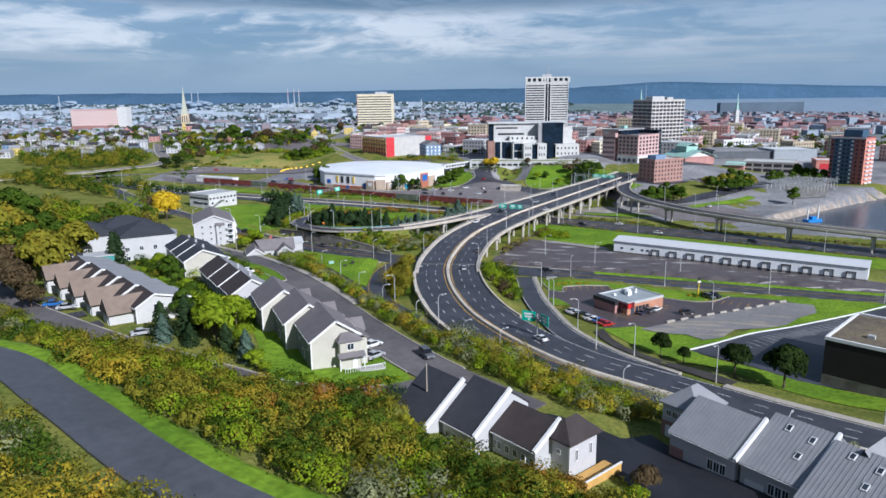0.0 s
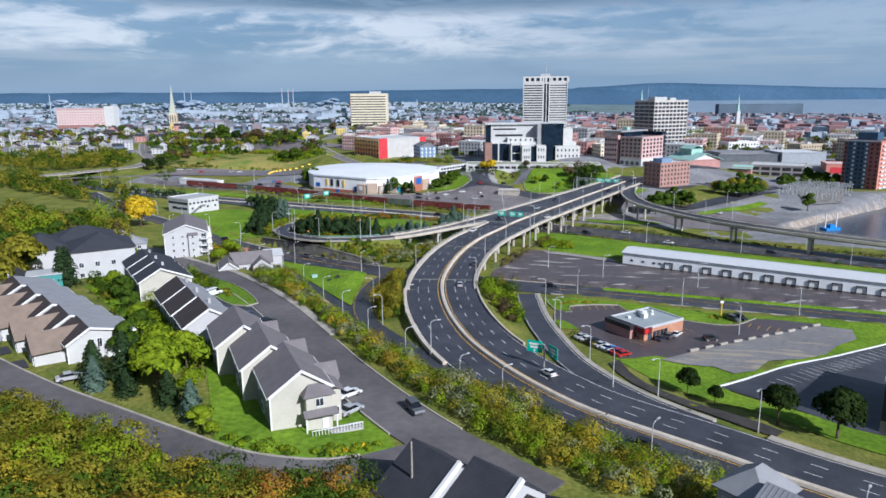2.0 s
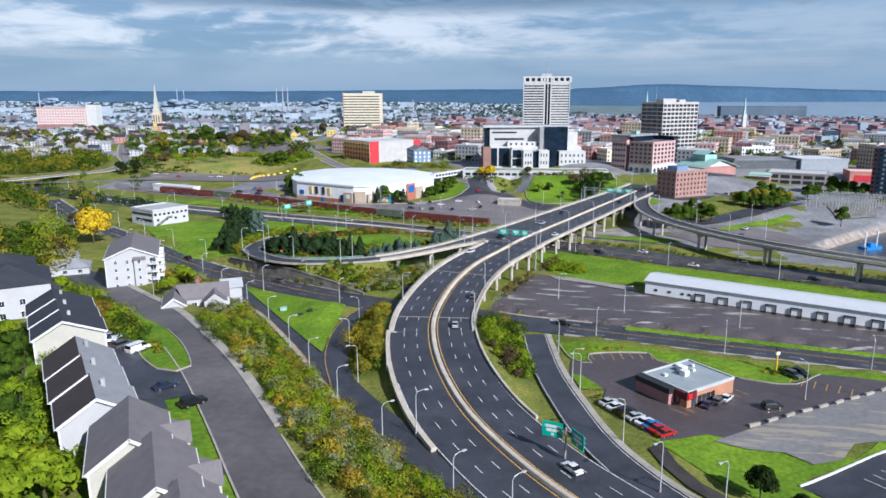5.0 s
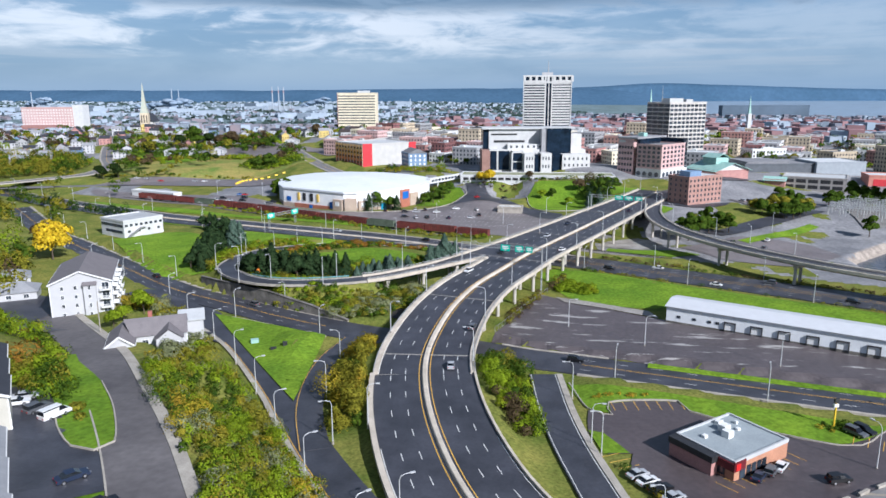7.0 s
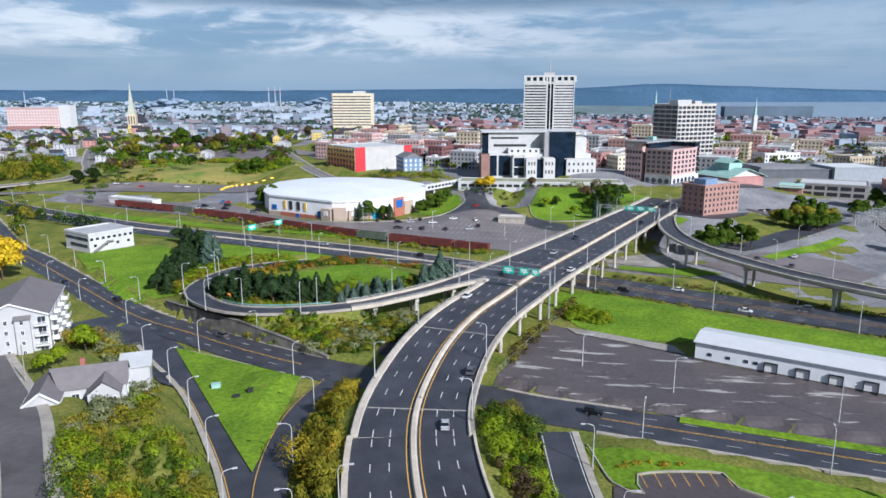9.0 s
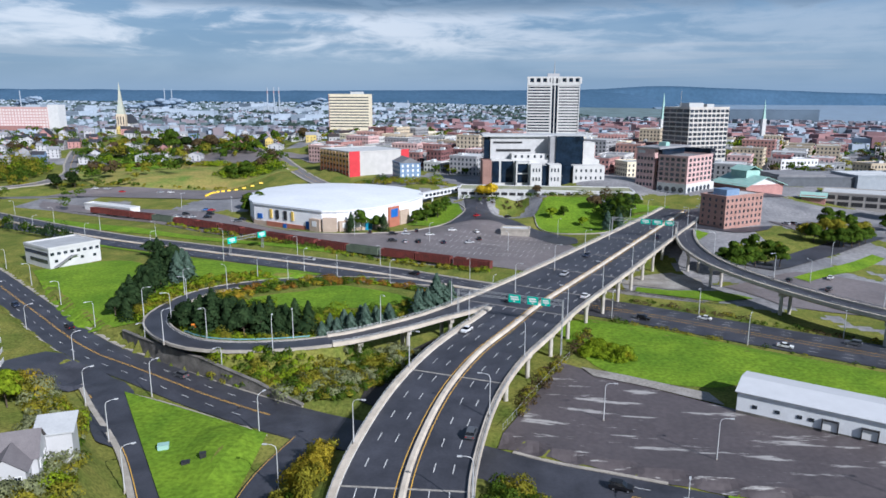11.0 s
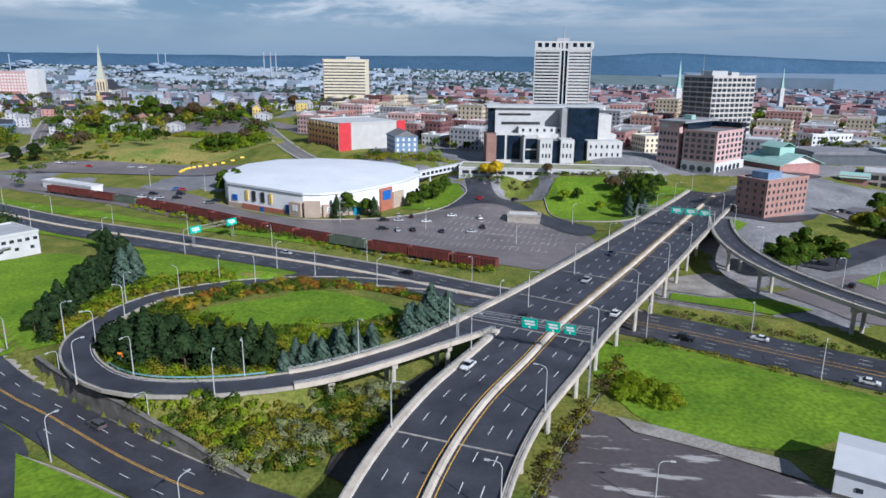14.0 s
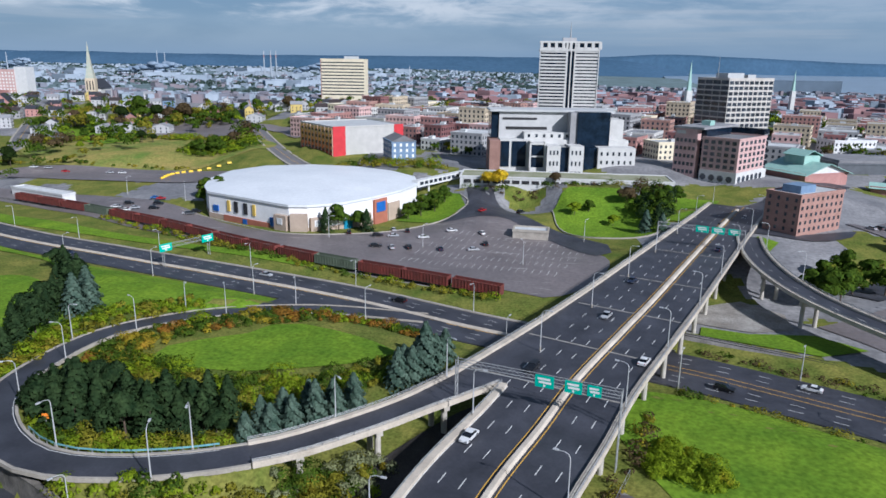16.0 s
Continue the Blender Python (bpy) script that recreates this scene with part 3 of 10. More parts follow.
exit_ramp = road("road_ramp_3", EXIT_RAMP, 3.6, -3.6, ASPHALT, "asphalt exit ramp leading to the street", 0.14)
road("road_street_1", HILL_STREET, 4.8, -4.8, ASPHALT_OLD, "worn grey asphalt street along the terrace", 0.0)
court = road("road_street_2", COURT_ROAD, 3.4, -3.4, ASPHALT_OLD, "worn asphalt lane behind the townhouses", 0.04)
upper = road("road_path", UPPER_PATH, 3.1, -3.1, worn_lot("path_asphalt_worn", (0.085, 0.088, 0.10), (0.20, 0.20, 0.21), 0.7, 0.66), "pale asphalt lane through hillside scrub", 0.0)
loop = road("road_loop", LOOP_RAMP[:N_LOOP + 1], 3.2, -3.4, ASPHALT, "curving asphalt loop ramp", 0.04)

STREET_GREY = mat("sunworn_street_asphalt", (0.175, 0.17, 0.175), 0.75, scale=0.05, var=0.12, fine=0.14, bump=0.05, tint=(0.12, 0.115, 0.12))
west_road = road("road_west", WEST_ROAD, 5.5, -5.5, STREET_GREY, "worn asphalt road curving over the western underpass")
climb = road("road_climb", CLIMB_ROAD, 5.0, -5.0, STREET_GREY, "straight worn asphalt street climbing the hill")
north = road("road_north", NORTH_ROAD, 4.5, -4.5, STREET_GREY, "worn asphalt street behind the arena")
for r_, c_ in ((west_road, WEST_ROAD), (climb, CLIMB_ROAD)):
    marking(r_, line(c_, 0, 0.25, 0.02), YELLOW_LINE, "yellow centre paint")
    setting("kerb_" + r_.name[5:], join(strip(c_, [(5.0, -0.3), (5.0, 0.2), (6.6, 0.2), (6.6, -0.6)]), strip(c_, [(-5.0, -0.3), (-5.0, 0.2), (-6.6, 0.2), (-6.6, -0.6)][::-1])), CONCRETE, "pale concrete pavements beside the road", "pavement")
for off in (4.7, 8.3, -4.7, -8.3):
    marking(highway, line(APPROACH, off, 0.17, 0.02, 3, 6), WHITE_LINE, DASH)
for off in (1.35, -1.35):
    marking(highway, line(APPROACH, off, 0.2, 0.022), YELLOW_LINE, YEL)
for off in (11.9, -11.9):
    marking(highway, line(APPROACH[:-8], off, 0.17, 0.02), WHITE_LINE, "white edge paint")
for off in (4.3, 7.4, -4.3, -7.4):
    marking(low, line(LOW_HIGHWAY, off, 0.16, 0.02, 3, 6), WHITE_LINE, DASH)
for off in (1.2, -1.2):
    marking(low, line(LOW_HIGHWAY, off, 0.2, 0.02), YELLOW_LINE, YEL)
east = [p for p in MAIN_ROAD if p.x > 4]
west = [p for p in MAIN_ROAD if p.x < -72]
for curve in (east, west):
    for off in (0.18, -0.18):
        marking(main, line(curve, off, 0.13, 0.05), YELLOW_LINE, "double yellow centre paint")
    for off in (3.5, -3.5):
        marking(main, line(curve, off, 0.14, 0.05, 3, 6), WHITE_LINE, DASH)
marking(left_ramp, line(LEFT_RAMP[2:-8], -3.4, 0.18, 0.09), YELLOW_LINE, YEL)
marking(mid_ramp, line(MID_RAMP, -2.9, 0.16, 0.13), YELLOW_LINE, YEL)
marking(exit_ramp, line(EXIT_RAMP[4:], 3.2, 0.16, 0.17), WHITE_LINE, "white edge paint")
marking(exit_ramp, line(EXIT_RAMP[4:], -3.2, 0.16, 0.17), WHITE_LINE, "white edge paint")
marking(loop, line(LOOP_RAMP[:N_LOOP], 2.8, 0.15, 0.07), WHITE_LINE, "white edge paint")

# ---- viaduct ----
PIER_CONCRETE = mat("pier_concrete", (0.50, 0.47, 0.41), 0.85, scale=0.5, tint=(0.34, 0.31, 0.27), fine=0.1, bump=0.1)
PARAPET = mat("parapet_concrete", (0.55, 0.49, 0.41), 0.85, scale=0.25, tint=(0.38, 0.33, 0.27), fine=0.12, bump=0.08)


def bridge(name, label, curve, half, thick, column_spots, columns, wide_top=1.1, into=None):
    """A road bridge: deck slab, asphalt, two parapets with rails, and rows of piers. half: the half width, or left and right ones at each point."""
    t = into or thing(name, label, "bridge", kind="structure")
    hl = [half] * len(curve) if isinstance(half, (int, float)) else [h[0] for h in half]
    hr = [half] * len(curve) if isinstance(half, (int, float)) else [h[1] for h in half]
    part("deck", strip(curve, lambda i: [(hl[i] + 0.35, -0.05), (hl[i] + 0.35, -0.55), (hl[i] - 1.6, -thick), (-hr[i] + 1.6, -thick), (-hr[i] - 0.35, -0.55), (-hr[i] - 0.35, -0.05)][::-1]), PIER_CONCRETE, t, "concrete deck slab")
    surface = part("road_surface", strip(curve, lambda i: [(-hr[i] + (hl[i] + hr[i]) * k / 6, 0.0) for k in range(7)] + [(hl[i], -0.06), (-hr[i], -0.06)]), ASPHALT, t, "dark asphalt surface")
    lefts = sides_of(curve)
    for s, hs in ((1, hl), (-1, hr)):
        def prof(i):
            h = hs[i]
            out = [(s * (h + 0.4), -0.5), (s * (h + 0.4), 0.62), (s * (h - 0.35 - wide_top * 0.5), 0.62), (s * (h - 0.35 - wide_top * 0.5), 0.0), (s * (h - 0.1), -0.1)]
            return out if s < 0 else out[::-1]

        p = part("parapet", strip(curve, prof), PARAPET, t, "tan concrete parapet with walkway")
        edge = [c + l * (s * (h + 0.25)) for c, l, h in zip(curve, lefts, hs)]
        for up in (0.95, 1.25):
            part("rail", tube([e_ + Vector((0, 0, up)) for e_ in edge], [0.06] * len(edge), 5), METAL, p)
        posts = [moved(Box(-0.06, -0.06, 0.6, 0.06, 0.06, 1.3), e_.x, e_.y, e_.z) for e_ in resample(edge, 3.0)]
        tagged(part("rail_posts", join(*posts), METAL, p), kind="stuff")
    fine = resample(curve, 1.0)
    lefts = sides_of(fine)
    for d in column_spots:
        if d >= len(fine):
            continue
        c, l = fine[d], lefts[d]
        i = min(range(len(curve)), key=lambda k: (curve[k] - c).length)
        a = math.atan2(l.y, l.x)
        u0, u1 = -hr[i] + 2.0, hl[i] - 2.0
        pier = part("pier", moved(Box(u0 - 0.9, -0.7, -thick - 1.25, u1 + 0.9, 0.7, -thick), c.x, c.y, c.z, a), PIER_CONCRETE, t, "concrete pier cap")
        for k in range(columns):
            u = u0 + (u1 - u0) * k / (columns - 1)
            x, y = c.x + l.x * u, c.y + l.y * u
            foot = gz(x, y) - 0.5
            if c.z - thick - 1.2 - foot > 0.4:
                part("column", tube([(x, y, foot), (x, y, c.z - thick - 1.2)], [0.62, 0.62], 10), PIER_CONCRETE, pier)
    return t, surface


N_GORE = max(i for i, p in enumerate(BRIDGE) if p.y < 364)         # the loop ramp joins here and its lane runs on beside the others
MERGE = [(float(np.interp(p.y, [362, 370, 380, 395, 425, 460, 500, 540], [24.0, 22.4, 21.2, 20.0, 18.6, 17.0, 15.4, 14.0])), 12.4) for p in BRIDGE[N_GORE:]]
viaduct, viaduct_top = bridge("viaduct", "long curving concrete highway viaduct on rows of columns", BRIDGE[:N_GORE + 1], 12.4, 1.5, range(14, 300, 17), 5)
_, merge_top = bridge("viaduct", "", BRIDGE[N_GORE:], MERGE, 1.5, range(8, 160, 17), 6, into=viaduct)
for off in (4.7, 8.3, -4.7, -8.3):
    marking(viaduct_top, line(BRIDGE, off, 0.17, 0.012, 3, 6), WHITE_LINE, DASH)
for off in (1.35, -1.35):
    marking(viaduct_top, line(BRIDGE, off, 0.2, 0.012), YELLOW_LINE, YEL)
for off in (11.4, -11.4):
    marking(viaduct_top, line(BRIDGE[:N_GORE + 1], off, 0.17, 0.012), WHITE_LINE, "white edge paint")
marking(merge_top, line(BRIDGE[N_GORE:N_GORE + 26], 12.0, 0.17, 0.012, 3, 6), WHITE_LINE, DASH)
fine = resample(VIADUCT, 1.0)
near = lambda x, y: min(range(len(fine)), key=lambda i: (fine[i].x - x) ** 2 + (fine[i].y - y) ** 2)
JOINT = mat("joint_strip", (0.30, 0.28, 0.25), 0.8, scale=1.0, var=0.2)
for x, y, w0 in ((-33.6, 270, 12), (-28.6, 316, 12), (-10, 365, 22.4), (0, 386, 19.4), (12, 411, 17.4), (26, 440, 15.6), (42, 476, 13.6)):
    i = near(x, y)
    lefts = sides_of(fine)
    a = math.atan2(lefts[i].y, lefts[i].x)
    part("expansion_joint", moved(Box(-11.9, -0.28, -0.05, w0 - 0.6, 0.28, 0.016), fine[i].x, fine[i].y, fine[i].z, a), JOINT, viaduct, "pale metal expansion joint")
median = thing("median_barrier", "low tan concrete median barrier along the highway", "barrier", kind="structure")
for k in range(0, len(fine) - 12, 12):
    c = fine[k:k + 13]
    part("barrier_segment", strip(c, [(0.75, 0.0), (0.55, 0.5), (0.4, 0.62), (-0.4, 0.62), (-0.55, 0.5), (-0.75, 0.0)][::-1]), PARAPET, median)

RAMP_HALF = [(float(np.interp(p.x, [-40, -28], [3.5, 5.2])), float(np.interp(p.x, [-40, -28], [3.5, 5.2]))) for p in LOOP_RAMP[N_LOOP:]]
loop_bridge, loop_top = bridge("ramp_bridge", "concrete ramp bridge joining the viaduct", LOOP_RAMP[N_LOOP:], RAMP_HALF, 1.2, range(8, 60, 15), 2, 0.4)
flyover, fly_top = bridge("flyover", "narrow curving concrete flyover on twin columns", FLYOVER, 4.2, 1.4, (48, 73, 110, 144, 180, 216, 252, 288), 2, 0.4)
marking(fly_top, line(FLYOVER, 0, 0.15, 0.012, 3, 6), WHITE_LINE, DASH)

# edges of the highway on the ground: pale walkway on the outer side, kerbs on the ramps
outer = [p for p in APPROACH if p.y > 196]
setting("kerb_highway_left", strip(outer, [(12.25, -0.3), (12.25, 0.62), (13.4, 0.62), (13.4, -0.5)]), PARAPET, "tan concrete barrier beside the highway", "barrier")
setting("kerb_highway_right", strip([p for p in APPROACH if p.y > 200], [(-12.25, -0.3), (-12.25, 0.62), (-12.8, 0.62), (-12.8, -0.5)][::-1]), PARAPET, "tan concrete barrier beside the highway", "barrier")
setting("kerb_highway_south", strip([p for p in APPROACH if p.x > 34], [(-12.2, -0.3), (-12.2, 0.22), (-14.4, 0.2), (-14.4, -0.5)][::-1]), CONCRETE, "pale concrete pavement beside the highway", "pavement")
setting("kerb_highway_north", strip([p for p in APPROACH if p.x > 6], [(12.2, -0.3), (12.2, 0.2), (12.7, 0.2), (12.7, -0.5)]), CONCRETE, "pale concrete kerb beside the highway", "kerb")
setting("kerb_exit_ramp", strip([p for p in EXIT_RAMP if p.x < 34], [(-3.55, -0.3), (-3.55, 0.32), (-5.1, 0.3), (-5.1, -0.5)][::-1]), CONCRETE, "pale concrete pavement along the exit ramp", "pavement")
setting("kerb_left_ramp", strip(LEFT_RAMP[:-6], [(-3.75, -0.3), (-3.75, 0.3), (-5.0, 0.28), (-5.0, -0.6)][::-1]), CONCRETE, "pale concrete pavement along the slip road", "pavement")
setting("kerb_main_north", strip([p for p in MAIN_ROAD if p.x < -66], [(6.75, -0.3), (6.75, 0.22), (8.3, 0.22), (8.3, -0.6)]), CONCRETE, "pale concrete pavement along the street", "pavement")
setting("kerb_main_south", strip([p for p in MAIN_ROAD if p.x < -134], [(-6.75, -0.3), (-6.75, 0.22), (-7.6, 0.22), (-7.6, -0.6)][::-1]), CONCRETE, "pale concrete kerb along the street", "kerb")
setting("kerb_main_east", strip([p for p in MAIN_ROAD if p.x > 6], [(-6.75, -0.3), (-6.75, 0.22), (-7.7, 0.22), (-7.7, -0.6)][::-1]), CONCRETE, "pale concrete kerb along the street", "kerb")
setting("kerb_main_lot", strip([p for p in MAIN_ROAD if -18 < p.x < 16], [(6.75, -0.3), (6.75, 0.22), (7.6, 0.22), (7.6, -0.6)]), CONCRETE, "pale concrete kerb before the empty lot", "kerb")
setting("kerb_loop_outer", strip(LOOP_RAMP[:N_LOOP + 1], [(-3.35, -0.3), (-3.35, 0.3), (-3.9, 0.28), (-3.9, -0.5)][::-1]), CONCRETE, "pale concrete kerb round the loop ramp", "kerb")
setting("kerb_loop_inner", strip(LOOP_RAMP[:N_LOOP + 1], [(3.15, -0.3), (3.15, 0.3), (3.7, 0.28), (3.7, -0.5)]), CONCRETE, "pale concrete kerb round the loop ramp", "kerb")
setting("kerb_street_north", strip([p for p in HILL_STREET if p.x < -50], [(4.75, -0.6), (4.75, 0.16), (6.8, 0.16), (6.8, -0.6)]), CONCRETE, "pale concrete pavement slabs along the street", "pavement")
setting("kerb_street_south", strip([p for p in HILL_STREET if -84 < p.x < -18], [(-4.75, -0.6), (-4.75, 0.14), (-5.05, 0.14), (-5.05, -0.6)][::-1]), CONCRETE, "pale concrete kerb along the street", "kerb")
setting("kerb_street_bank", strip([p for p in HILL_STREET if -50 < p.x < -14], [(4.75, -0.6), (4.75, 0.14), (5.05, 0.14), (5.05, -0.6)]), CONCRETE, "pale concrete kerb along the street", "kerb")
setting("kerb_court", strip([p for p in COURT_ROAD if p.x < -24], [(-3.4, -0.6), (-3.4, 0.18), (-3.75, 0.18), (-3.75, -0.6)][::-1]), CONCRETE, "pale concrete kerb round the townhouse garden", "kerb")

# ---- ground cover ----
FIELD = mat("dry_field_grass", (0.34, 0.26, 0.085), 0.95, scale=0.05, tint=(0.10, 0.17, 0.03), fine=0.3, bump=0.3, spec=0.1)
BARE = mat("bare_wet_ground", (0.36, 0.34, 0.31), 0.6, scale=0.12, tint=(0.16, 0.14, 0.12), fine=0.25, bump=0.2)
patch("lawn_triangle", [(-113, 314), (-69, 297), (-62.5, 247)], GRASS, "bright mown grass triangle between slip roads", "lawn", 0.7)
patch("lawn_right", [(4, 352), (-1, 376), (20, 386), (58, 366), (130, 330), (200, 292), (190, 280), (134, 300), (60, 338), (36, 334), (12, 338)], GRASS, "bright grass strip behind the warehouse", "lawn", 0.14)
patch("lawn_hill", [(-214, 416), (-190, 438), (-165, 424), (-140, 392), (-134, 362), (-150, 355), (-180, 380)], GRASS, "bright grass slope beside the loop ramp", "lawn", 0.25)
patch("lawn_loop", [(-109, 379), (-108, 388), (-101, 394), (-92, 400), (-88, 407), (-80, 409), (-70, 406), (-58, 400), (-50, 394), (-58, 387), (-71, 382), (-84, 378), (-98, 376)], GRASS, "mown lawn inside the loop ramp", "lawn", 0.3)
patch("lawn_verge", [(-240, 482), (-190, 462), (-140, 447), (-95, 432), (-110, 418), (-140, 412), (-165, 432), (-200, 462), (-250, 474)], GRASS, "green verge beside the low highway", "lawn", 0.25)
patch("lawn_strip_rail", [(-300, 540), (-230, 514), (-160, 492), (-100, 470), (-98, 466), (-165, 487), (-240, 508), (-310, 532)], GRASS, "grass strip between highway and railway", "lawn", 0.3)
patch("lawn_island", [(-7, 562), (-4, 536), (10, 524), (34, 526), (44, 545), (32, 576), (2, 582)], GRASS, "oval lawn with small trees", "lawn", 0.3)
patch("lawn_restaurant", [(3, 268), (7, 252.5), (12, 250), (12, 256), (28.4, 258), (30, 253), (57, 240), (73, 246), (60, 252), (33, 260)], GRASS, "grass border round the parking lot", "lawn", 0.2)
patch("lawn_ramp", [(6, 241), (8, 230), (13.5, 231), (9, 240)], GRASS, "small grass island by the parking lot", "lawn", 0.3)
patch("lawn_bank", [(20, 202), (32, 188), (48, 176), (66, 160), (100, 140), (104, 146), (70, 168), (45, 190), (60, 200), (48, 206), (30, 208)], GRASS, "grass bank beside the highway", "lawn", 0.18)
patch("lawn_lot", [(84, 217), (110, 232), (120, 240), (76, 250), (62, 246), (73, 236), (80, 230), (64, 206), (45, 191)], GRASS, "grass between parking lots", "lawn", 0.16)
patch("lawn_arena", [(-62, 546), (-49, 566), (-53, 580), (-66, 588), (-78, 566), (-80, 548)], GRASS, "grass corner beside the arena", "lawn", 0.3)
patch("field_north", [(-330, 640), (-250, 640), (-215, 668), (-200, 720), (-260, 760), (-340, 770), (-400, 720)], FIELD, "dry yellow grass field", "field", 0.4)
patch("lawn_north", [(-449, 820), (-392, 762), (-336, 717), (-327, 743), (-364, 810), (-410, 820)], GRASS, "bright grass beside the climbing road", "lawn", 0.7)
patch("parking_lot_slope", [(-352, 790), (-337, 823), (-336, 928), (-301, 893), (-262, 816), (-271, 772), (-309, 771)], LOT_ARENA, "pale terraced lots on the slope", "parking lot", 0.8)
patch("lawn_townhouses", [(-48, 114), (-30, 112), (-22, 119), (-30, 131), (-52, 162), (-72, 186), (-84, 178), (-66, 148)], GRASS, "lawn round the townhouses", "lawn", 0.12)
patch("lawn_rear", [(-66, 140), (-82, 152), (-100, 174), (-122, 196), (-130, 206), (-112, 212), (-92, 186), (-74, 164)], GRASS, "back gardens between house rows", "lawn", 0.12)
verge = [p for p in UPPER_PATH if p.x < 22]
setting("lawn_path", strip([Vector((p.x, p.y, max(p.z, gz(p.x + l_.x * 4.6, p.y + l_.y * 4.6) + 0.1))) for p, l_ in zip(verge, sides_of(verge))], [(3.05, -0.02), (4.2, 0.1), (5.4, -0.05), (6.3, -0.5), (6.3, -1.2), (3.05, -0.6)][::-1]), GRASS, "bright grass verge beside the lane", "lawn")

patch("parking_lot_restaurant", [(7, 252), (12, 249), (12, 255), (28, 257), (30, 252), (57, 239), (70, 247), (90, 240), (74, 232), (45, 208), (32, 208), (22, 202), (12, 222), (14, 231), (9, 230), (6, 240)],
      LOT_BROWN, "damp asphalt parking lot of the restaurant", "parking lot", 0.22)
patch("gravel_lot", [(33, 205), (43, 212.5), (60, 224), (86, 240.5), (95, 238), (93, 230), (85, 223.5), (79, 216), (70, 210), (61, 207), (56, 200.5), (50, 198.5), (46, 202.5), (39, 203)], worn_lot("patchy_gravel", (0.21, 0.20, 0.195), (0.30, 0.26, 0.20), 0.6, 0.56), "patchy gravel lot", "gravel lot", 0.4)
# muddy strip, its colour darkened with the shade of the nearby trees
patch("bare_ground_verge", [(21.6, 201), (23.2, 192.5), (26, 186), (30.4, 181.5), (35, 177.6), (40, 172), (50, 163), (47, 159), (38, 167), (32, 172.5), (28, 177), (23.2, 183.5), (20.2, 191), (18.6, 198)], DARK_EARTH_SHADE, "dark bare earth beside the ramp kerb", "ground", 0.32)
patch("parking_lot_south", [(44.5, 190), (84, 217), (120, 238), (150, 210), (104, 150), (66, 170)], ASPHALT, "asphalt parking lot beside dark building", "parking lot", 0.22)
patch("parking_lot_warehouse", [(-18, 298), (-2, 345), (10, 337), (37, 322), (130, 276), (232, 226), (262, 225), (142, 255), (66, 274), (12, 288.5)], LOT_WORN, "cracked asphalt lot before the warehouse", "parking lot", 0.27, 1.3, False)
patch("bare_ground", [(3, 342), (14, 338), (34, 330), (36, 323), (20, 331), (6, 336)], BARE, "bare wet ground at the lot's edge", "ground", 0.5)
setting("grass_strip_lot", strip([p for p in MAIN_ROAD if p.x > 22], [(4.3, 0.05), (4.5, 0.45), (6.5, 0.5), (6.9, 0.1), (6.9, -0.4), (4.3, -0.4)][::-1]), GRASS, "grass strip between street and lot", "lawn")
patch("parking_lot_arena", [(-330, 582), (-250, 574), (-190, 552), (-156, 528), (-118, 508), (-84, 519), (-60, 545), (-30, 548), (-10, 528), (12, 488), (-8, 448), (-30, 452), (-100, 478), (-180, 508), (-270, 548), (-320, 566)],
      LOT, "large asphalt parking lot before the arena", "parking lot", 0.2)
patch("parking_lot_city", [(66, 436), (100, 455), (130, 448), (136, 425), (112, 405), (80, 412)], LOT, "asphalt lot under the flyover", "parking lot", 0.25)
patch("road_arena", [(-60, 545), (-48, 567), (-50, 590), (-40, 596), (-34, 575), (-16, 546), (14, 512), (8, 496), (-12, 526), (-32, 548)], ASPHALT, "asphalt junction beside the arena", "road", 0.34)
patch("parking_lot_brick", [(118, 545), (150, 575), (186, 560), (150, 525), (124, 520)], LOT, "asphalt parking lot beside the brick building", "parking lot", 0.4)
patch("road_city", [(70, 520), (92, 512), (110, 520), (116, 530), (88, 522), (100, 560), (120, 590), (160, 640), (150, 645), (110, 600), (84, 570), (66, 550)], ASPHALT, "wet dark city street at the viaduct's end", "road", 0.4)
patch("driveway_court", [(-94, 209), (-84, 200), (-73, 190), (-66, 181), (-84, 174), (-98, 184), (-108, 206), (-101, 216)], ASPHALT, "dark asphalt parking court", "parking lot", 0.35)
patch("driveway_near", [(-5, 111), (4, 109), (14, 104), (20, 108), (24, 101), (32, 93), (46, 80), (32, 70), (18, 82), (13, 90), (8, 97), (-2, 104)], ASPHALT_NEW, "fresh black driveway between house rows", "driveway", 0.3)
patch("road_merge", [(-100, 424), (-60, 428.5), (-28, 414), (-30, 419), (-75, 438), (-108, 448), (-96, 434)], ASPHALT, "asphalt where loop ramp and highway join", "road", 0.36)
patch("bare_ground_bridge", [(26, 436), (34, 448), (50, 456), (60, 446), (58, 432), (46, 428)], BARE, "pale bare ground beneath the viaduct", "ground", 0.25)
patch("lawn_flyover", [(30, 424), (58, 412), (72, 418), (62, 428), (44, 427), (32, 431)], GRASS, "green weeds beside the railway", "lawn", 0.3)
patch("lawn_wedge", [(60, 486), (64, 500), (72, 514), (78, 508), (70, 494)], GRASS, "small grass wedge beside the bridge end", "lawn", 0.35)
patch("lawn_slope", [(78, 476), (96, 494), (118, 512), (138, 506), (120, 486), (98, 470)], GRASS_ROUGH, "olive grass slope below the brick block", "lawn", 0.35)
patch("lawn_verge_east", [(96, 446), (124, 470), (146, 490), (150, 486), (128, 464), (100, 441)], GRASS, "green verge with small trees", "lawn", 0.35)
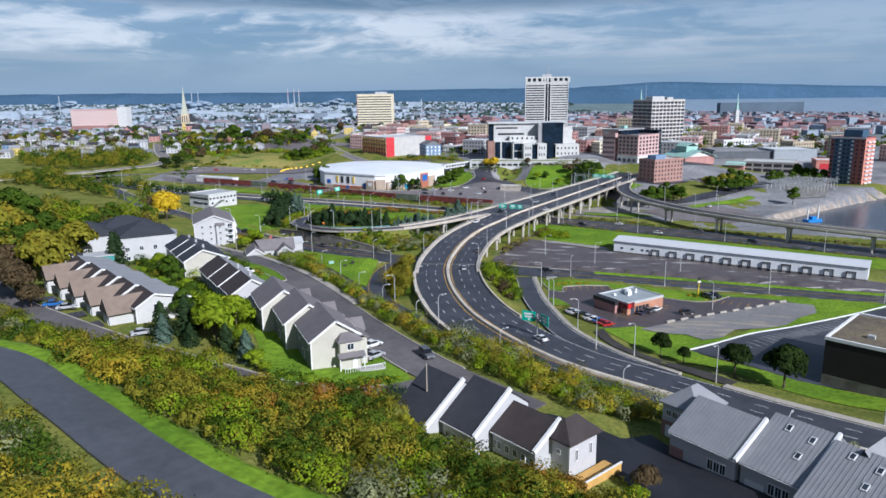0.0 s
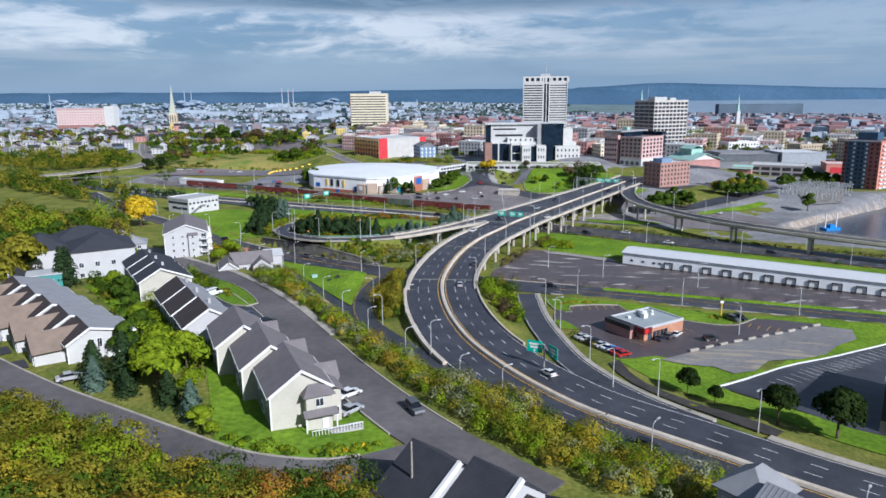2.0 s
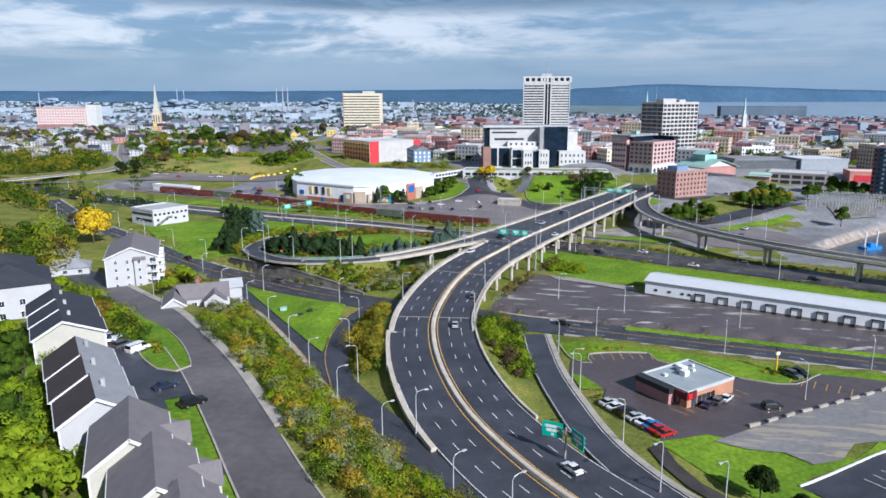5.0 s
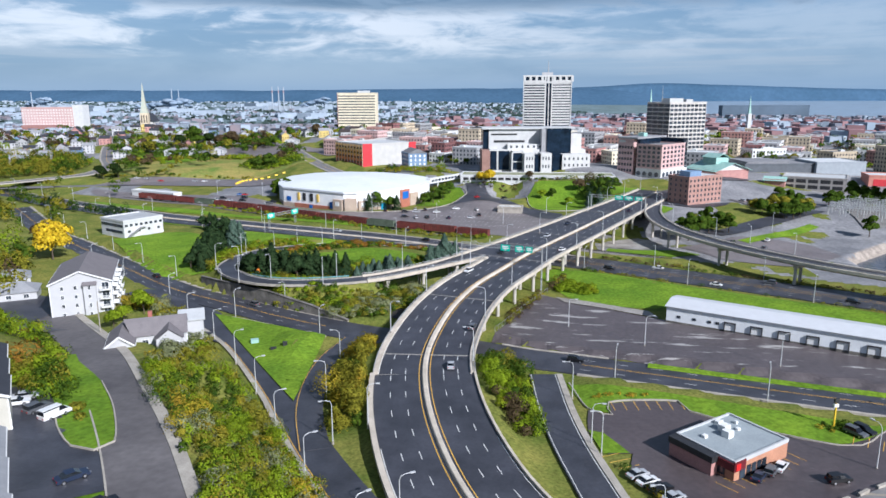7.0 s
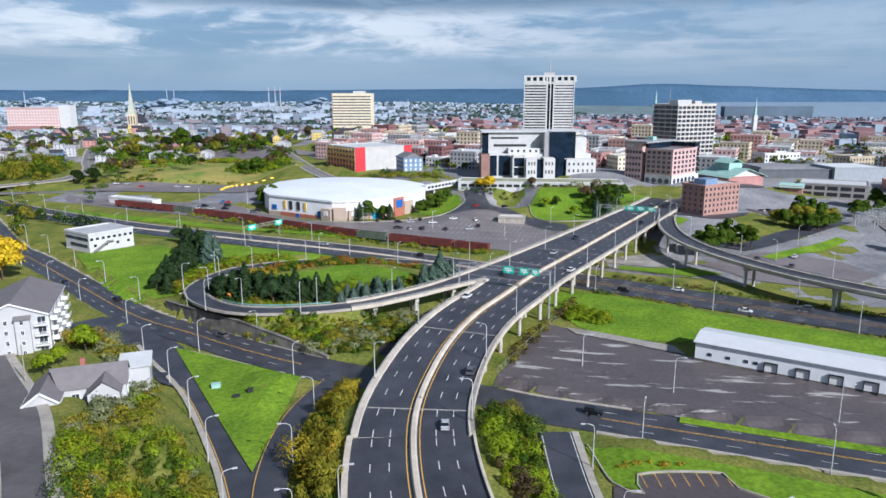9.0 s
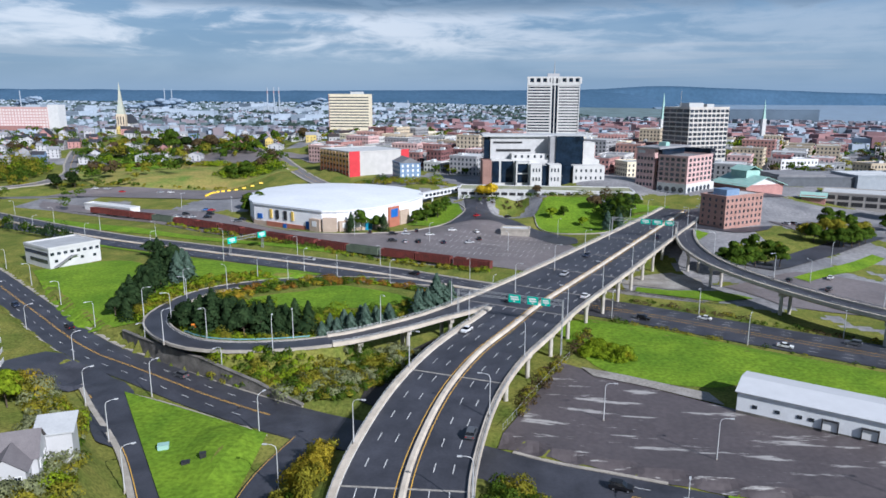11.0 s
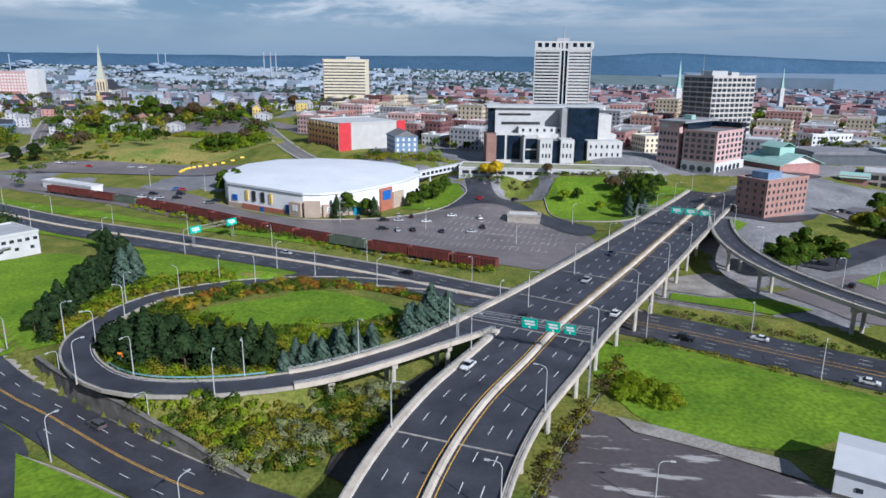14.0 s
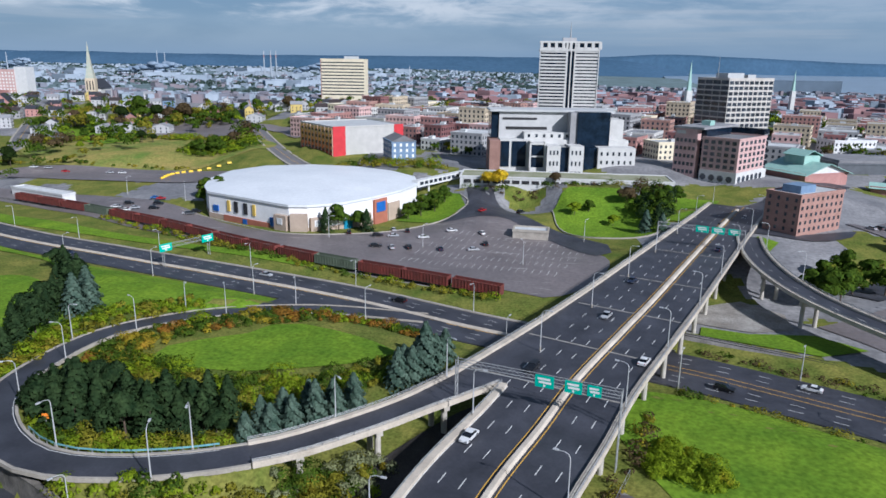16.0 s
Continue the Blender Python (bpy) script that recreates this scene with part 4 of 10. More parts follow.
patch("lawn_front", [(30, 568), (50, 560), (68, 566), (74, 580), (56, 582), (40, 580)], GRASS, "lawn before the pink office", "lawn", 0.4)
patch("lawn_point", [(36, 546), (50, 540), (62, 548), (66, 560), (52, 556)], GRASS, "grass point where streets part", "lawn", 0.5)
patch("road_shore", [(84, 462), (104, 480), (130, 500), (160, 530), (168, 524), (136, 492), (110, 470), (92, 456)], ASPHALT, "dark street behind the flyover", "road", 0.42)
low_median = [p for p in LOW_HIGHWAY if -330 < p.x < 12]
setting("median_low", strip(low_median, [(0.8, 0.0), (0.6, 0.35), (-0.6, 0.35), (-0.8, 0.0)][::-1]), PARAPET, "low tan median of the lower highway", "barrier")
setting("kerb_low_north", strip([p for p in LOW_HIGHWAY if -400 < p.x < 20], [(10.5, -0.4), (10.5, 0.3), (11.5, 0.3), (11.5, -0.5)]), CONCRETE, "pale kerb along the lower highway", "kerb")
patch("road_flare", [(-134, 331), (-122, 323), (-111, 315), (-97, 286), (-104, 288), (-112, 298), (-120, 311), (-128, 318)], ASPHALT, "asphalt mouth of the slip road", "road", 0.5)
patch("road_mouth", [(-146, 330), (-131, 328), (-124, 318), (-128, 309), (-140, 303), (-152, 306), (-154, 318)], ASPHALT, "asphalt mouth of the terrace street", "road", 0.5)
patch("lawn_court", [(-109, 237), (-94, 222.5), (-83, 209), (-74, 195), (-75.5, 191.8), (-80.3, 193), (-87.7, 200), (-93.5, 208), (-101, 216), (-110, 216), (-118, 226), (-122, 238), (-114, 243)], GRASS, "lawn island before the parking court", "lawn", 0.42)
patch("parking_lot_apartments", [(-186, 306), (-164, 302), (-152, 290), (-148, 272), (-132, 266), (-142, 262), (-160, 268), (-180, 290)], ASPHALT, "dark lot beside the apartment house", "parking lot", 0.4)
# the viaduct's shadow on the ground, painted as a dark patch
patch("bare_ground_viaduct", [(-52, 314), (-40, 309), (-30, 330), (-16, 358), (-8, 372), (-18, 378), (-32, 368), (-46, 346), (-52, 330)], DARK_EARTH_SHADE, "dark ground patch painting the viaduct's shadow", "ground", 0.35)
patch("substation_yard", [(172, 484), (196, 491), (228, 560), (222, 572), (182, 532)], GRAVEL, "pale gravel yard of the substation", "gravel yard", 0.5)
patch("parking_lot_north", [(-345, 604), (-290, 606), (-230, 606), (-170, 602), (-128, 610), (-150, 626), (-200, 640), (-262, 646), (-320, 634)], LOT, "pale asphalt lots behind the arena", "parking lot", 0.5)
patch("parking_lot_hill", [(-262, 800), (-226, 790), (-200, 760), (-190, 770), (-214, 806), (-250, 816)], LOT, "small asphalt lot beside the climbing street", "parking lot", 0.6)
kerb("kerb_court_lawn", [(-94, 222.5), (-83, 209), (-74, 195), (-75.5, 191.8), (-80.3, 193), (-87.7, 200), (-93.5, 208)], 0.25, 0.2, CONCRETE, 0.45, "pale kerb round the lawn island")

# ---- water, far hills ----
WATER = mat("harbour_water", (0.075, 0.085, 0.105), 0.25, scale=0.05, var=0.15, bump=0.25, spec=0.5)
# sky sheen of the far water is put into this paler base colour
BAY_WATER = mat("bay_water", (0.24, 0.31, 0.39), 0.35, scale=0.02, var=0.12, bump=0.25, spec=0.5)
setting("water", ([(100, 200, -3), (1500, 200, -3), (1500, 1500, -3), (100, 1500, -3)], [(0, 1, 2, 3)]), WATER, "grey-blue harbour water", "water")
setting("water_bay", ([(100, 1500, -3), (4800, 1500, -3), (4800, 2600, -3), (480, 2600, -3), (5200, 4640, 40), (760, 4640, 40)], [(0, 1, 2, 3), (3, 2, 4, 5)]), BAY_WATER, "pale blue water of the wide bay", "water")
# the blue of hills and headland is distance haze put into the base colour
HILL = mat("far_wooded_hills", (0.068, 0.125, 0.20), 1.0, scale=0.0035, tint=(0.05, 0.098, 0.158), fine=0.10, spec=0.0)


def ridge(name, y, profile, depth, label):
    """A long far hill whose crest goes through (x, height)."""
    crest = spline([(x, y, h) for x, h in profile], 120)
    v, f = [], []
    for i, p in enumerate(crest):
        j = 5 * noise.noise(Vector((p.x * 0.004, y * 0.01, 0))) + 2.5 * noise.noise(Vector((p.x * 0.02, y * 0.01, 3)))
        for k, (dy, h) in enumerate(((-depth, -0.02), (-depth * 0.6, 0.3), (-depth * 0.25, 0.75), (0, 1.0), (depth * 0.3, 0.8))):
            v.append((p.x, p.y + dy, -6 + (p.z + 6 + j * (h > 0.5)) * max(h, 0)))
        if i:
            f += [(5 * i - 5 + k, 5 * i + k, 5 * i + k + 1, 5 * i - 4 + k) for k in range(4)]
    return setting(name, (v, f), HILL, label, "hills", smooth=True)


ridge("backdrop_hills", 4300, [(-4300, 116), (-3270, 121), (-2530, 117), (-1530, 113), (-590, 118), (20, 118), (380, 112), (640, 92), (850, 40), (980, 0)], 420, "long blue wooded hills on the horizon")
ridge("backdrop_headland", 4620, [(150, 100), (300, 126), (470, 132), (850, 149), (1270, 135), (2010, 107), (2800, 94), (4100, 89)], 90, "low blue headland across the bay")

# ---- buildings ----
BRICK_RED = mat("red_brick", (0.40, 0.215, 0.195), 0.85, scale=0.3, tint=(0.31, 0.16, 0.145), fine=0.2, bump=0.1, rand=0.25)
BRICK_BROWN = mat("brown_brick", (0.38, 0.225, 0.19), 0.85, scale=0.3, tint=(0.29, 0.165, 0.135), fine=0.2, rand=0.2)
BRICK_PINK = mat("pink_brick", (0.58, 0.39, 0.37), 0.85, scale=0.3, tint=(0.47, 0.31, 0.29), fine=0.15, rand=0.1)
TAN = mat("tan_render", (0.48, 0.40, 0.29), 0.8, scale=0.2, var=0.08, fine=0.06, rand=0.15)
CREAM = mat("cream_concrete", (0.70, 0.62, 0.46), 0.8, scale=0.2, var=0.06, fine=0.05)
STONE = mat("pale_stone", (0.54, 0.535, 0.52), 0.8, scale=0.25, var=0.06, fine=0.06)
WHITE_WALL = mat("white_cladding", (0.60, 0.60, 0.60), 0.65, scale=0.3, var=0.05, fine=0.04, rand=0.08)
GREY_WALL = mat("grey_cladding", (0.33, 0.33, 0.34), 0.7, scale=0.25, var=0.08, fine=0.05, rand=0.2)
GREY_ROOF = mat("grey_flat_roof", (0.24, 0.24, 0.25), 0.9, scale=0.15, tint=(0.15, 0.15, 0.16), fine=0.12, rand=0.3)
PALE_ROOF = mat("pale_membrane_roof", (0.52, 0.53, 0.53), 0.8, scale=0.15, tint=(0.40, 0.41, 0.42), fine=0.06, rand=0.2)
BLUE_WALL = mat("blue_clapboard", (0.16, 0.24, 0.36), 0.7, scale=0.3, var=0.1)
COPPER = mat("green_copper", (0.24, 0.42, 0.38), 0.6, scale=0.3, tint=(0.34, 0.50, 0.44), fine=0.08)
CURTAIN = mat("dark_curtain_wall", (0.010, 0.020, 0.038), 0.12, scale=0.25, var=0.3, spec=0.3)


def box_building(name, label, x, y, z0, z1, w, d, rz, wall, roof=None, category="building", group="", parapet=0.7, deep=6):
    t = thing(name, label, category, x, y, z0, radians(rz), group)
    h = z1 - z0
    part("wall", Box(-w / 2, -d / 2, -deep, w / 2, d / 2, h), wall, t)
    o, i = 0.25, 0.55
    ring = []
    for a0, b0, a1, b1 in ((-w / 2 - o, -d / 2 - o, w / 2 + o, -d / 2 + i), (-w / 2 - o, d / 2 - i, w / 2 + o, d / 2 + o), (-w / 2 - o, -d / 2 + i, -w / 2 + i, d / 2 - i), (w / 2 - i, -d / 2 + i, w / 2 + o, d / 2 - i)):
        ring.append(Box(a0, b0, h - 0.35, a1, b1, h + parapet))
    part("roof", Box(-w / 2 + i, -d / 2 + i, h + 0.004, w / 2 - i, d / 2 - i, h + 0.15), roof or GREY_ROOF, t, "flat roof")
    part("parapet", join(*ring), wall, t)
    return t


WINDOWS = {}


def window_mesh(ww, wh, material):
    key = (round(ww, 2), round(wh, 2), material.name)
    if key not in WINDOWS:
        WINDOWS[key] = mesh("window", Box(-ww / 2, -0.07, 0, ww / 2, 0.07, wh), material)
    return WINDOWS[key]


TURN = {"S": (0, -1, 0.0), "N": (0, 1, math.pi), "E": (1, 0, math.pi / 2), "W": (-1, 0, -math.pi / 2)}


def facade(t, side, w, d, n, z0, floors, dz, ww, wh, material=None, lo=None, hi=None, name="window"):
    """Rows of windows on one side of a box; lo and hi limit the stretch along the wall."""
    nx_, ny_, turn = TURN[side]
    length = w if side in "SN" else d
    lo, hi = -length / 2 if lo is None else lo, length / 2 if hi is None else hi
    me = window_mesh(ww, wh, material or GLASS)
    for k in range(n):
        u = lo + (hi - lo) * (k + 0.5) / n
        for fl in range(floors):
            ob = new(name, me)
            ob.parent = t
            if side in "SN":
                ob.location = (u, ny_ * d / 2, z0 + fl * dz)
            else:
                ob.location, ob.rotation_euler = (nx_ * w / 2, u, z0 + fl * dz), (0, 0, math.pi / 2)
    return t


def slab(t, name, x0, y0, z0, x1, y1, z1, material, label=""):
    return part(name, Box(x0, y0, z0, x1, y1, z1), material, t, label)


def rooftop(t, x, y, z, w, d, h, material=None):
    return slab(t, "rooftop_unit", x - w / 2, y - d / 2, z, x + w / 2, y + d / 2, z + h, material or PALE_ROOF)


# office tower with white bands
T = thing("office_tower", "tall office tower with white bands and dark glazing", "tower", 15, 910, 24, 0)
part("core", Box(-25.4, -15, -6, 25.4, 16, 70.2), CURTAIN, T, "dark glazed walls")
for k in range(20):
    z = 8 + k * 2.95
    part("floor_band", join(Box(-26.5, -16, z, -1.6, -14.8, z + 1.55), Box(-26.5, -16, z, -25.2, 16.5, z + 1.0)), STONE, T)
    part("floor_band", join(Box(5.6, -16, z, 26.5, -14.8, z + 1.85), Box(25.2, -16, z, 26.5, 16.5, z + 1.7)), STONE, T)
for x0, x1 in ((-26.7, -25.9), (-3.2, -1.4), (1.0, 2.0), (4.4, 5.8), (25.9, 26.7)):
    part("pilaster", Box(x0, -16.4, 0, x1, -14.9, 70), STONE, T)
for k in range(9):
    x = -26.6 + k * 6.55
    part("crown_pier", Box(x, -16.6, 64.3, x + 2.6, -14.6, 70.6), STONE, T)
part("crown_band", Box(-26.9, -16.7, 69.6, 26.9, 17, 71.2), STONE, T)
part("crown_band", Box(-26.9, -16.5, 62.6, 26.9, 16.8, 64.4), STONE, T)
part("penthouse", Box(-6, -8, 71.2, 6, 8, 74.5), GREY_WALL, T)
part("mast", tube([(1, 0, 74), (1, 0, 80), (1, 0, 88)], [0.8, 0.5, 0.15], 8), METAL, T, "steel antenna mast")
part("podium", Box(-8, -26, -10, 22, -16, 12), STONE, T, "pale stone podium")

# hotel slab with two faces
T = box_building("hotel_block", "grey concrete hotel block with ribbon windows", 136, 800, 20, 66, 44, 32, 30, mat("grey_precast", (0.50, 0.47, 0.43), 0.8, scale=0.3, var=0.08, fine=0.08))
for k in range(11):
    z = 3 + k * 3.9
    for side, w_, n_ in (("S", 44, 8), ("W", 32, 8)):
        facade(T, side, 44, 32, 9 if side == "S" else 4, z, 1, 1, 3.9 if side == "S" else 7.4, 2.5 if side == "S" else 2.9)
rooftop(T, -4, 2, 46, 16, 12, 4)
rooftop(T, 12, 0, 46, 8, 8, 3)
part("mast", tube([(-18, 0, 46), (-18, 0, 62)], [0.35, 0.1], 6), METAL, T)

# white courthouse-like office with black glass corner
T = thing("courthouse", "white stone office building with black glass corner tower", "office building", 8, 640, 17, radians(8))
part("wall", Box(-44, 0, -8, 30, 46, 15.5), STONE, T)
part("front_bay", Box(-19, -14, -8, -11.5, 0, 13.4), STONE, T)
part("front_bay", Box(-6.5, -14, -8, 1.5, 0, 13.4), STONE, T)
part("glass_recess", Box(-11.5, -11.6, -8, -6.5, 0, 12.6), CURTAIN, T, "recessed dark glazing")
part("glass_recess", Box(1.5, -9.8, -8, 10, 0, 12.0), CURTAIN, T, "recessed dark glazing")
part("corner_frame", join(Box(-28, -8, -8, -27, 0, 14.6), Box(-19.8, -8.4, -8, -19, 0, 14.6), Box(-28, -8, 13.4, -19, 0, 14.6), Box(-28, -8, 6.4, -19, 0, 7.2), Box(-28, -8, -8, -19, 0, 0.6)), STONE, T)
part("corner_glass", Box(-27, -7.6, 0.6, -19.8, 0, 13.4), CURTAIN, T, "large dark panes")
part("side_block", Box(10, -12, -8, 31, 0.0, 12.5), STONE, T)
part("upper_storey", Box(-30, 2, 15.5, 4, 10, 19.4), STONE, T)
part("glass_tower", Box(-0.5, -2.5, 8, 18, 15, 31.4), CURTAIN, T, "black glass corner tower")
part("tower_pier", Box(-4.4, -1.6, 8, -0.5, 9, 31.0), GREY_WALL, T, "grey metal strip beside the glass")
part("penthouse", Box(-44, 9, 15.5, -4.4, 30, 30.5), mat("light_metal_cladding", (0.46, 0.46, 0.46), 0.6, scale=0.3, var=0.06), T, "grey metal penthouse")
part("penthouse_end", Box(-48.5, 10, 15.5, -44, 29, 30), CURTAIN, T)
part("penthouse_roof", Box(-49.5, 7, 30.6, 23, 31, 31.8), PALE_ROOF, T, "thin overhanging roof plate")
part("louvre", Box(-40, 8.7, 20.4, -16, 9.1, 22.0), DARK, T)
part("louvre", Box(-42, 8.7, 26, -22, 9.1, 27.2), DARK, T)
part("end_wall", Box(18, 2, 12.5, 27, 20, 27), STONE, T)
part("glass_bay", Box(-37, -0.5, 0, -29, 0.3, 14.5), CURTAIN, T, "tall black glass bay")
part("glass_bay", Box(-43.4, -0.5, 0, -38.6, 0.3, 14.5), CURTAIN, T, "tall black glass bay")
part("brick_bay", Box(-50, -2, -4, -44, 20, 15), BRICK_BROWN, T, "brown brick end bay")
for x in (-17.6, -15.6, -13.6, -5.4, -3.2, -1.0):
    for z in (2.6, 8.6):
        part("window", Box(x, -14.12, z, x + 0.9, -13.9, z + 2.4), GLASS, T)
    part("window", Box(x - 0.2, -14.12, -4, x + 1.3, -13.9, -0.6), GLASS, T)
for k in range(6):
    for z in (3.4, 8.2):
        part("window", Box(11.4 + k * 3.3, -12.1, z, 12.5 + k * 3.3, -11.9, z + 2.0), GLASS, T)
for k in range(4):
    part("window", Box(11.6 + k * 4.8, -12.1, -3.4, 14.6 + k * 4.8, -11.9, -0.6), GLASS, T)
for k in range(7):
    part("window", Box(-28 + k * 4.4, 1.88, 16.6, -26.6 + k * 4.4, 2.1, 18.4), GLASS, T)
for k in range(5):
    part("window", Box(30.9, -11 + k * 2.2, 3.4, 31.1, -10 + k * 2.2, 5.4), GLASS, T)
    part("window", Box(30.9, -11 + k * 2.2, 8.2, 31.1, -10 + k * 2.2, 10.2), GLASS, T)

# pink brick office with arcade and dark glass back
T = thing("brick_office", "pink brick office building with arched ground floor", "office building", 88, 607, 11.5, radians(50))
part("wall", Box(0, 0, 9.4, 33, 20, 26), BRICK_PINK, T)
part("arcade", Box(-0.25, -0.25, -8, 33.4, 20, 9.4), STONE, T, "pale stone arcade base")
part("parapet", join(Box(-0.3, -0.3, 26, 33.3, 0.5, 27), Box(-0.3, 0.5, 26, 0.5, 20, 27), Box(32.5, 0.5, 26, 33.3, 20, 27)), BRICK_PINK, T)
part("roof", Box(0.5, 0.5, 26, 32.5, 20, 26.2), GREY_ROOF, T)
part("glass_wing", Box(4, 20, -8, 33.4, 36, 30.2), CURTAIN, T, "dark glass rear wing")
part("glass_end", Box(33.4, 1.6, 8.4, 39.5, 36, 30.2), CURTAIN, T, "dark blue glass end bay")
part("glass_end_base", Box(33.4, 1.0, -8, 40, 36, 8.4), STONE, T, "pale stone base")
part("roof_plate", Box(-0.6, 19.4, 30.2, 40.2, 36.6, 31.4), GREY_ROOF, T, "overhanging flat roof")
part("side_wing", Box(0, 23, -8, 4, 36, 30.2), BRICK_PINK, T)
part("rooftop_unit", Box(15, 24, 31.4, 20, 29, 34), COPPER, T, "pale green rooftop unit")
for k in range(9):
    part("mullion", Box(34 + k * 0.68, 1.5, 8.4, 34.12 + k * 0.68, 1.6, 30.2), DARK, T)
for fl in range(6):
    part("spandrel", Box(33.4, 1.48, 9.6 + fl * 3.5, 39.5, 1.6, 9.9 + fl * 3.5), GREY_WALL, T)
    part("spandrel", Box(3.9, 20, 1 + fl * 4.8, 4, 23, 1.4 + fl * 4.8), GREY_WALL, T)
for k in range(6):
    for fl in range(5):
        part("window", Box(2.2 + k * 5.2, -0.14, 10.8 + fl * 3.15, 4.9 + k * 5.2, 0.1, 12.7 + fl * 3.15), GLASS, T)
    part("arch_window", join(Box(1.8 + k * 5.2, -0.4, -1.5, 5.3 + k * 5.2, -0.2, 3.4), moved(tube([(0, -0.4, 0), (0, -0.2, 0)], [1.75, 1.75], 16), 3.55 + k * 5.2, 0, 5.6)), GLASS, T)
for k in range(5):
    for fl in range(5):
        part("window", Box(-0.14, 1.4 + k * 3.8, 10.8 + fl * 3.15, 0.1, 3.6 + k * 3.8, 12.7 + fl * 3.15), GLASS, T)
    if k < 4:
        part("arch_window", join(Box(-0.4, 1.6 + k * 4.8, -1.5, -0.2, 5.0 + k * 4.8, 3.4), moved(tube([(-0.4, 0, 0), (-0.2, 0, 0)], [1.7, 1.7], 16), 0, 3.3 + k * 4.8, 5.6)), GLASS, T)
for k in range(5):
    for fl in range(6):
        part("window", Box(-0.12, 24 + k * 2.4, 2 + fl * 4.2, 0.1, 25.5 + k * 2.4, 3.9 + fl * 4.2), GLASS, T)
part("wall_sign", Box(-0.15, 30, 27.4, 0, 35, 29.2), STONE, T, "pale raised sign")

# red brick block with penthouse
T = box_building("brick_warehouse", "red brick block with small square windows", 94.4, 532, 9.4, 25.2, 29.6, 15.2, 37.6, BRICK_BROWN, PALE_ROOF)
facade(T, "S", 29.6, 15.2, 9, 1.2, 5, 3.0, 1.3, 1.5)
facade(T, "W", 29.6, 15.2, 4, 1.2, 5, 3.0, 1.1, 1.5)
slab(T, "penthouse", -10, -4, 15.8, 0, 4, 19, BLUE_WALL, "blue-grey rooftop penthouse")

# youth block: yellow-orange and red panels
RED_PANEL = mat("red_panels", (0.52, 0.035, 0.045), 0.6, scale=0.3, var=0.08)
T = box_building("panel_block", "long block with orange panels, red corner strips", -140, 702, 13, 33.5, 52, 50, 42, mat("pale_grey_panels", (0.46, 0.45, 0.43), 0.75, scale=0.2, var=0.06), PALE_ROOF)
for k, c_ in enumerate(((0.42, 0.045, 0.05), (0.60, 0.09, 0.05), (0.72, 0.22, 0.06), (0.80, 0.38, 0.09), (0.82, 0.50, 0.16))):
    slab(T, "coloured_band", -26.22, -24.9, -4 + k * 4.9, -26.0, 25, 0.9 + k * 4.9, mat("panel_colour_%d" % k, c_, 0.65, scale=0.4, var=0.12, fine=0.08), ("deep red panelling", "red panelling", "orange-red panelling", "orange panelling", "yellow-orange panelling")[k])
for k in range(10):
    slab(T, "fin", -26.75, -24.6 + k * 5.4, -4, -26.2, -24.0 + k * 5.4, 20.4, mat("pinkish_fins", (0.62, 0.42, 0.30), 0.7, scale=0.4, var=0.1), "pale vertical fin")
slab(T, "red_corner", -26.35, -25.3, -5, -17.5, -24.9, 21.2, RED_PANEL, "red corner strip")
slab(T, "red_corner", 19, -25.3, -5, 26.2, -24.9, 21.2, RED_PANEL, "red corner strip")
for k in range(9):
    for fl in range(5):
        part("window", Box(-26.36, -22.8 + k * 5.4, 1 + fl * 3.9, -26.1, -20.6 + k * 5.4, 2.7 + fl * 3.9), GLASS, T)
T = box_building("blue_house", "blue clapboard block with white trim and gable", -98, 655, 14, 28, 15, 22, 25, BLUE_WALL)
facade(T, "S", 15, 22, 4, 1.5, 4, 3.3, 1.3, 1.9, WHITE)
facade(T, "W", 15, 22, 6, 1.5, 4, 3.3, 1.3, 1.9, WHITE)
facade(T, "E", 15, 22, 6, 1.5, 4, 3.3, 1.3, 1.9, WHITE)
part("gable_roof", ([(-7.8, -11.5, 14.4), (7.8, -11.5, 14.4), (7.8, 11.5, 14.4), (-7.8, 11.5, 14.4), (0, -11.5, 18), (0, 11.5, 18)], [(0, 1, 4), (2, 3, 5), (1, 2, 5, 4), (3, 0, 4, 5)]), GREY_ROOF, T)

# cream slab on the hill
T = box_building("cream_slab", "cream concrete apartment slab with ribbon windows", -271, 1185, 28, 78, 60, 26, 3, CREAM)
for k in range(11):
    slab(T, "window_band", -29, -13.15, 3 + k * 4.2, 29, -12.9, 4.5 + k * 4.2, GLASS)
slab(T, "dark_end", -30.2, -13.2, 0, -29.2, 13, 50, BRICK_BROWN)
rooftop(T, 10, 0, 50, 18, 10, 4)
# pink slab far off with white stair tower
T = box_building("pink_slab", "pink hospital slab with white stair tower", -740, 1110, 20, 58, 80, 20, 5, BRICK_PINK)
for k in range(7):
    for side in "S":
        facade(T, side, 80, 20, 18, 8 + k * 4.2, 1, 1, 2.2, 2.2, WHITE)
slab(T, "stair_tower", 40, -9, -6, 56, 9, 42, WHITE_WALL, "white stair tower")
slab(T, "low_wing", -30, -30, -6, 30, -10.2, 12, BRICK_RED, "red brick low wing")

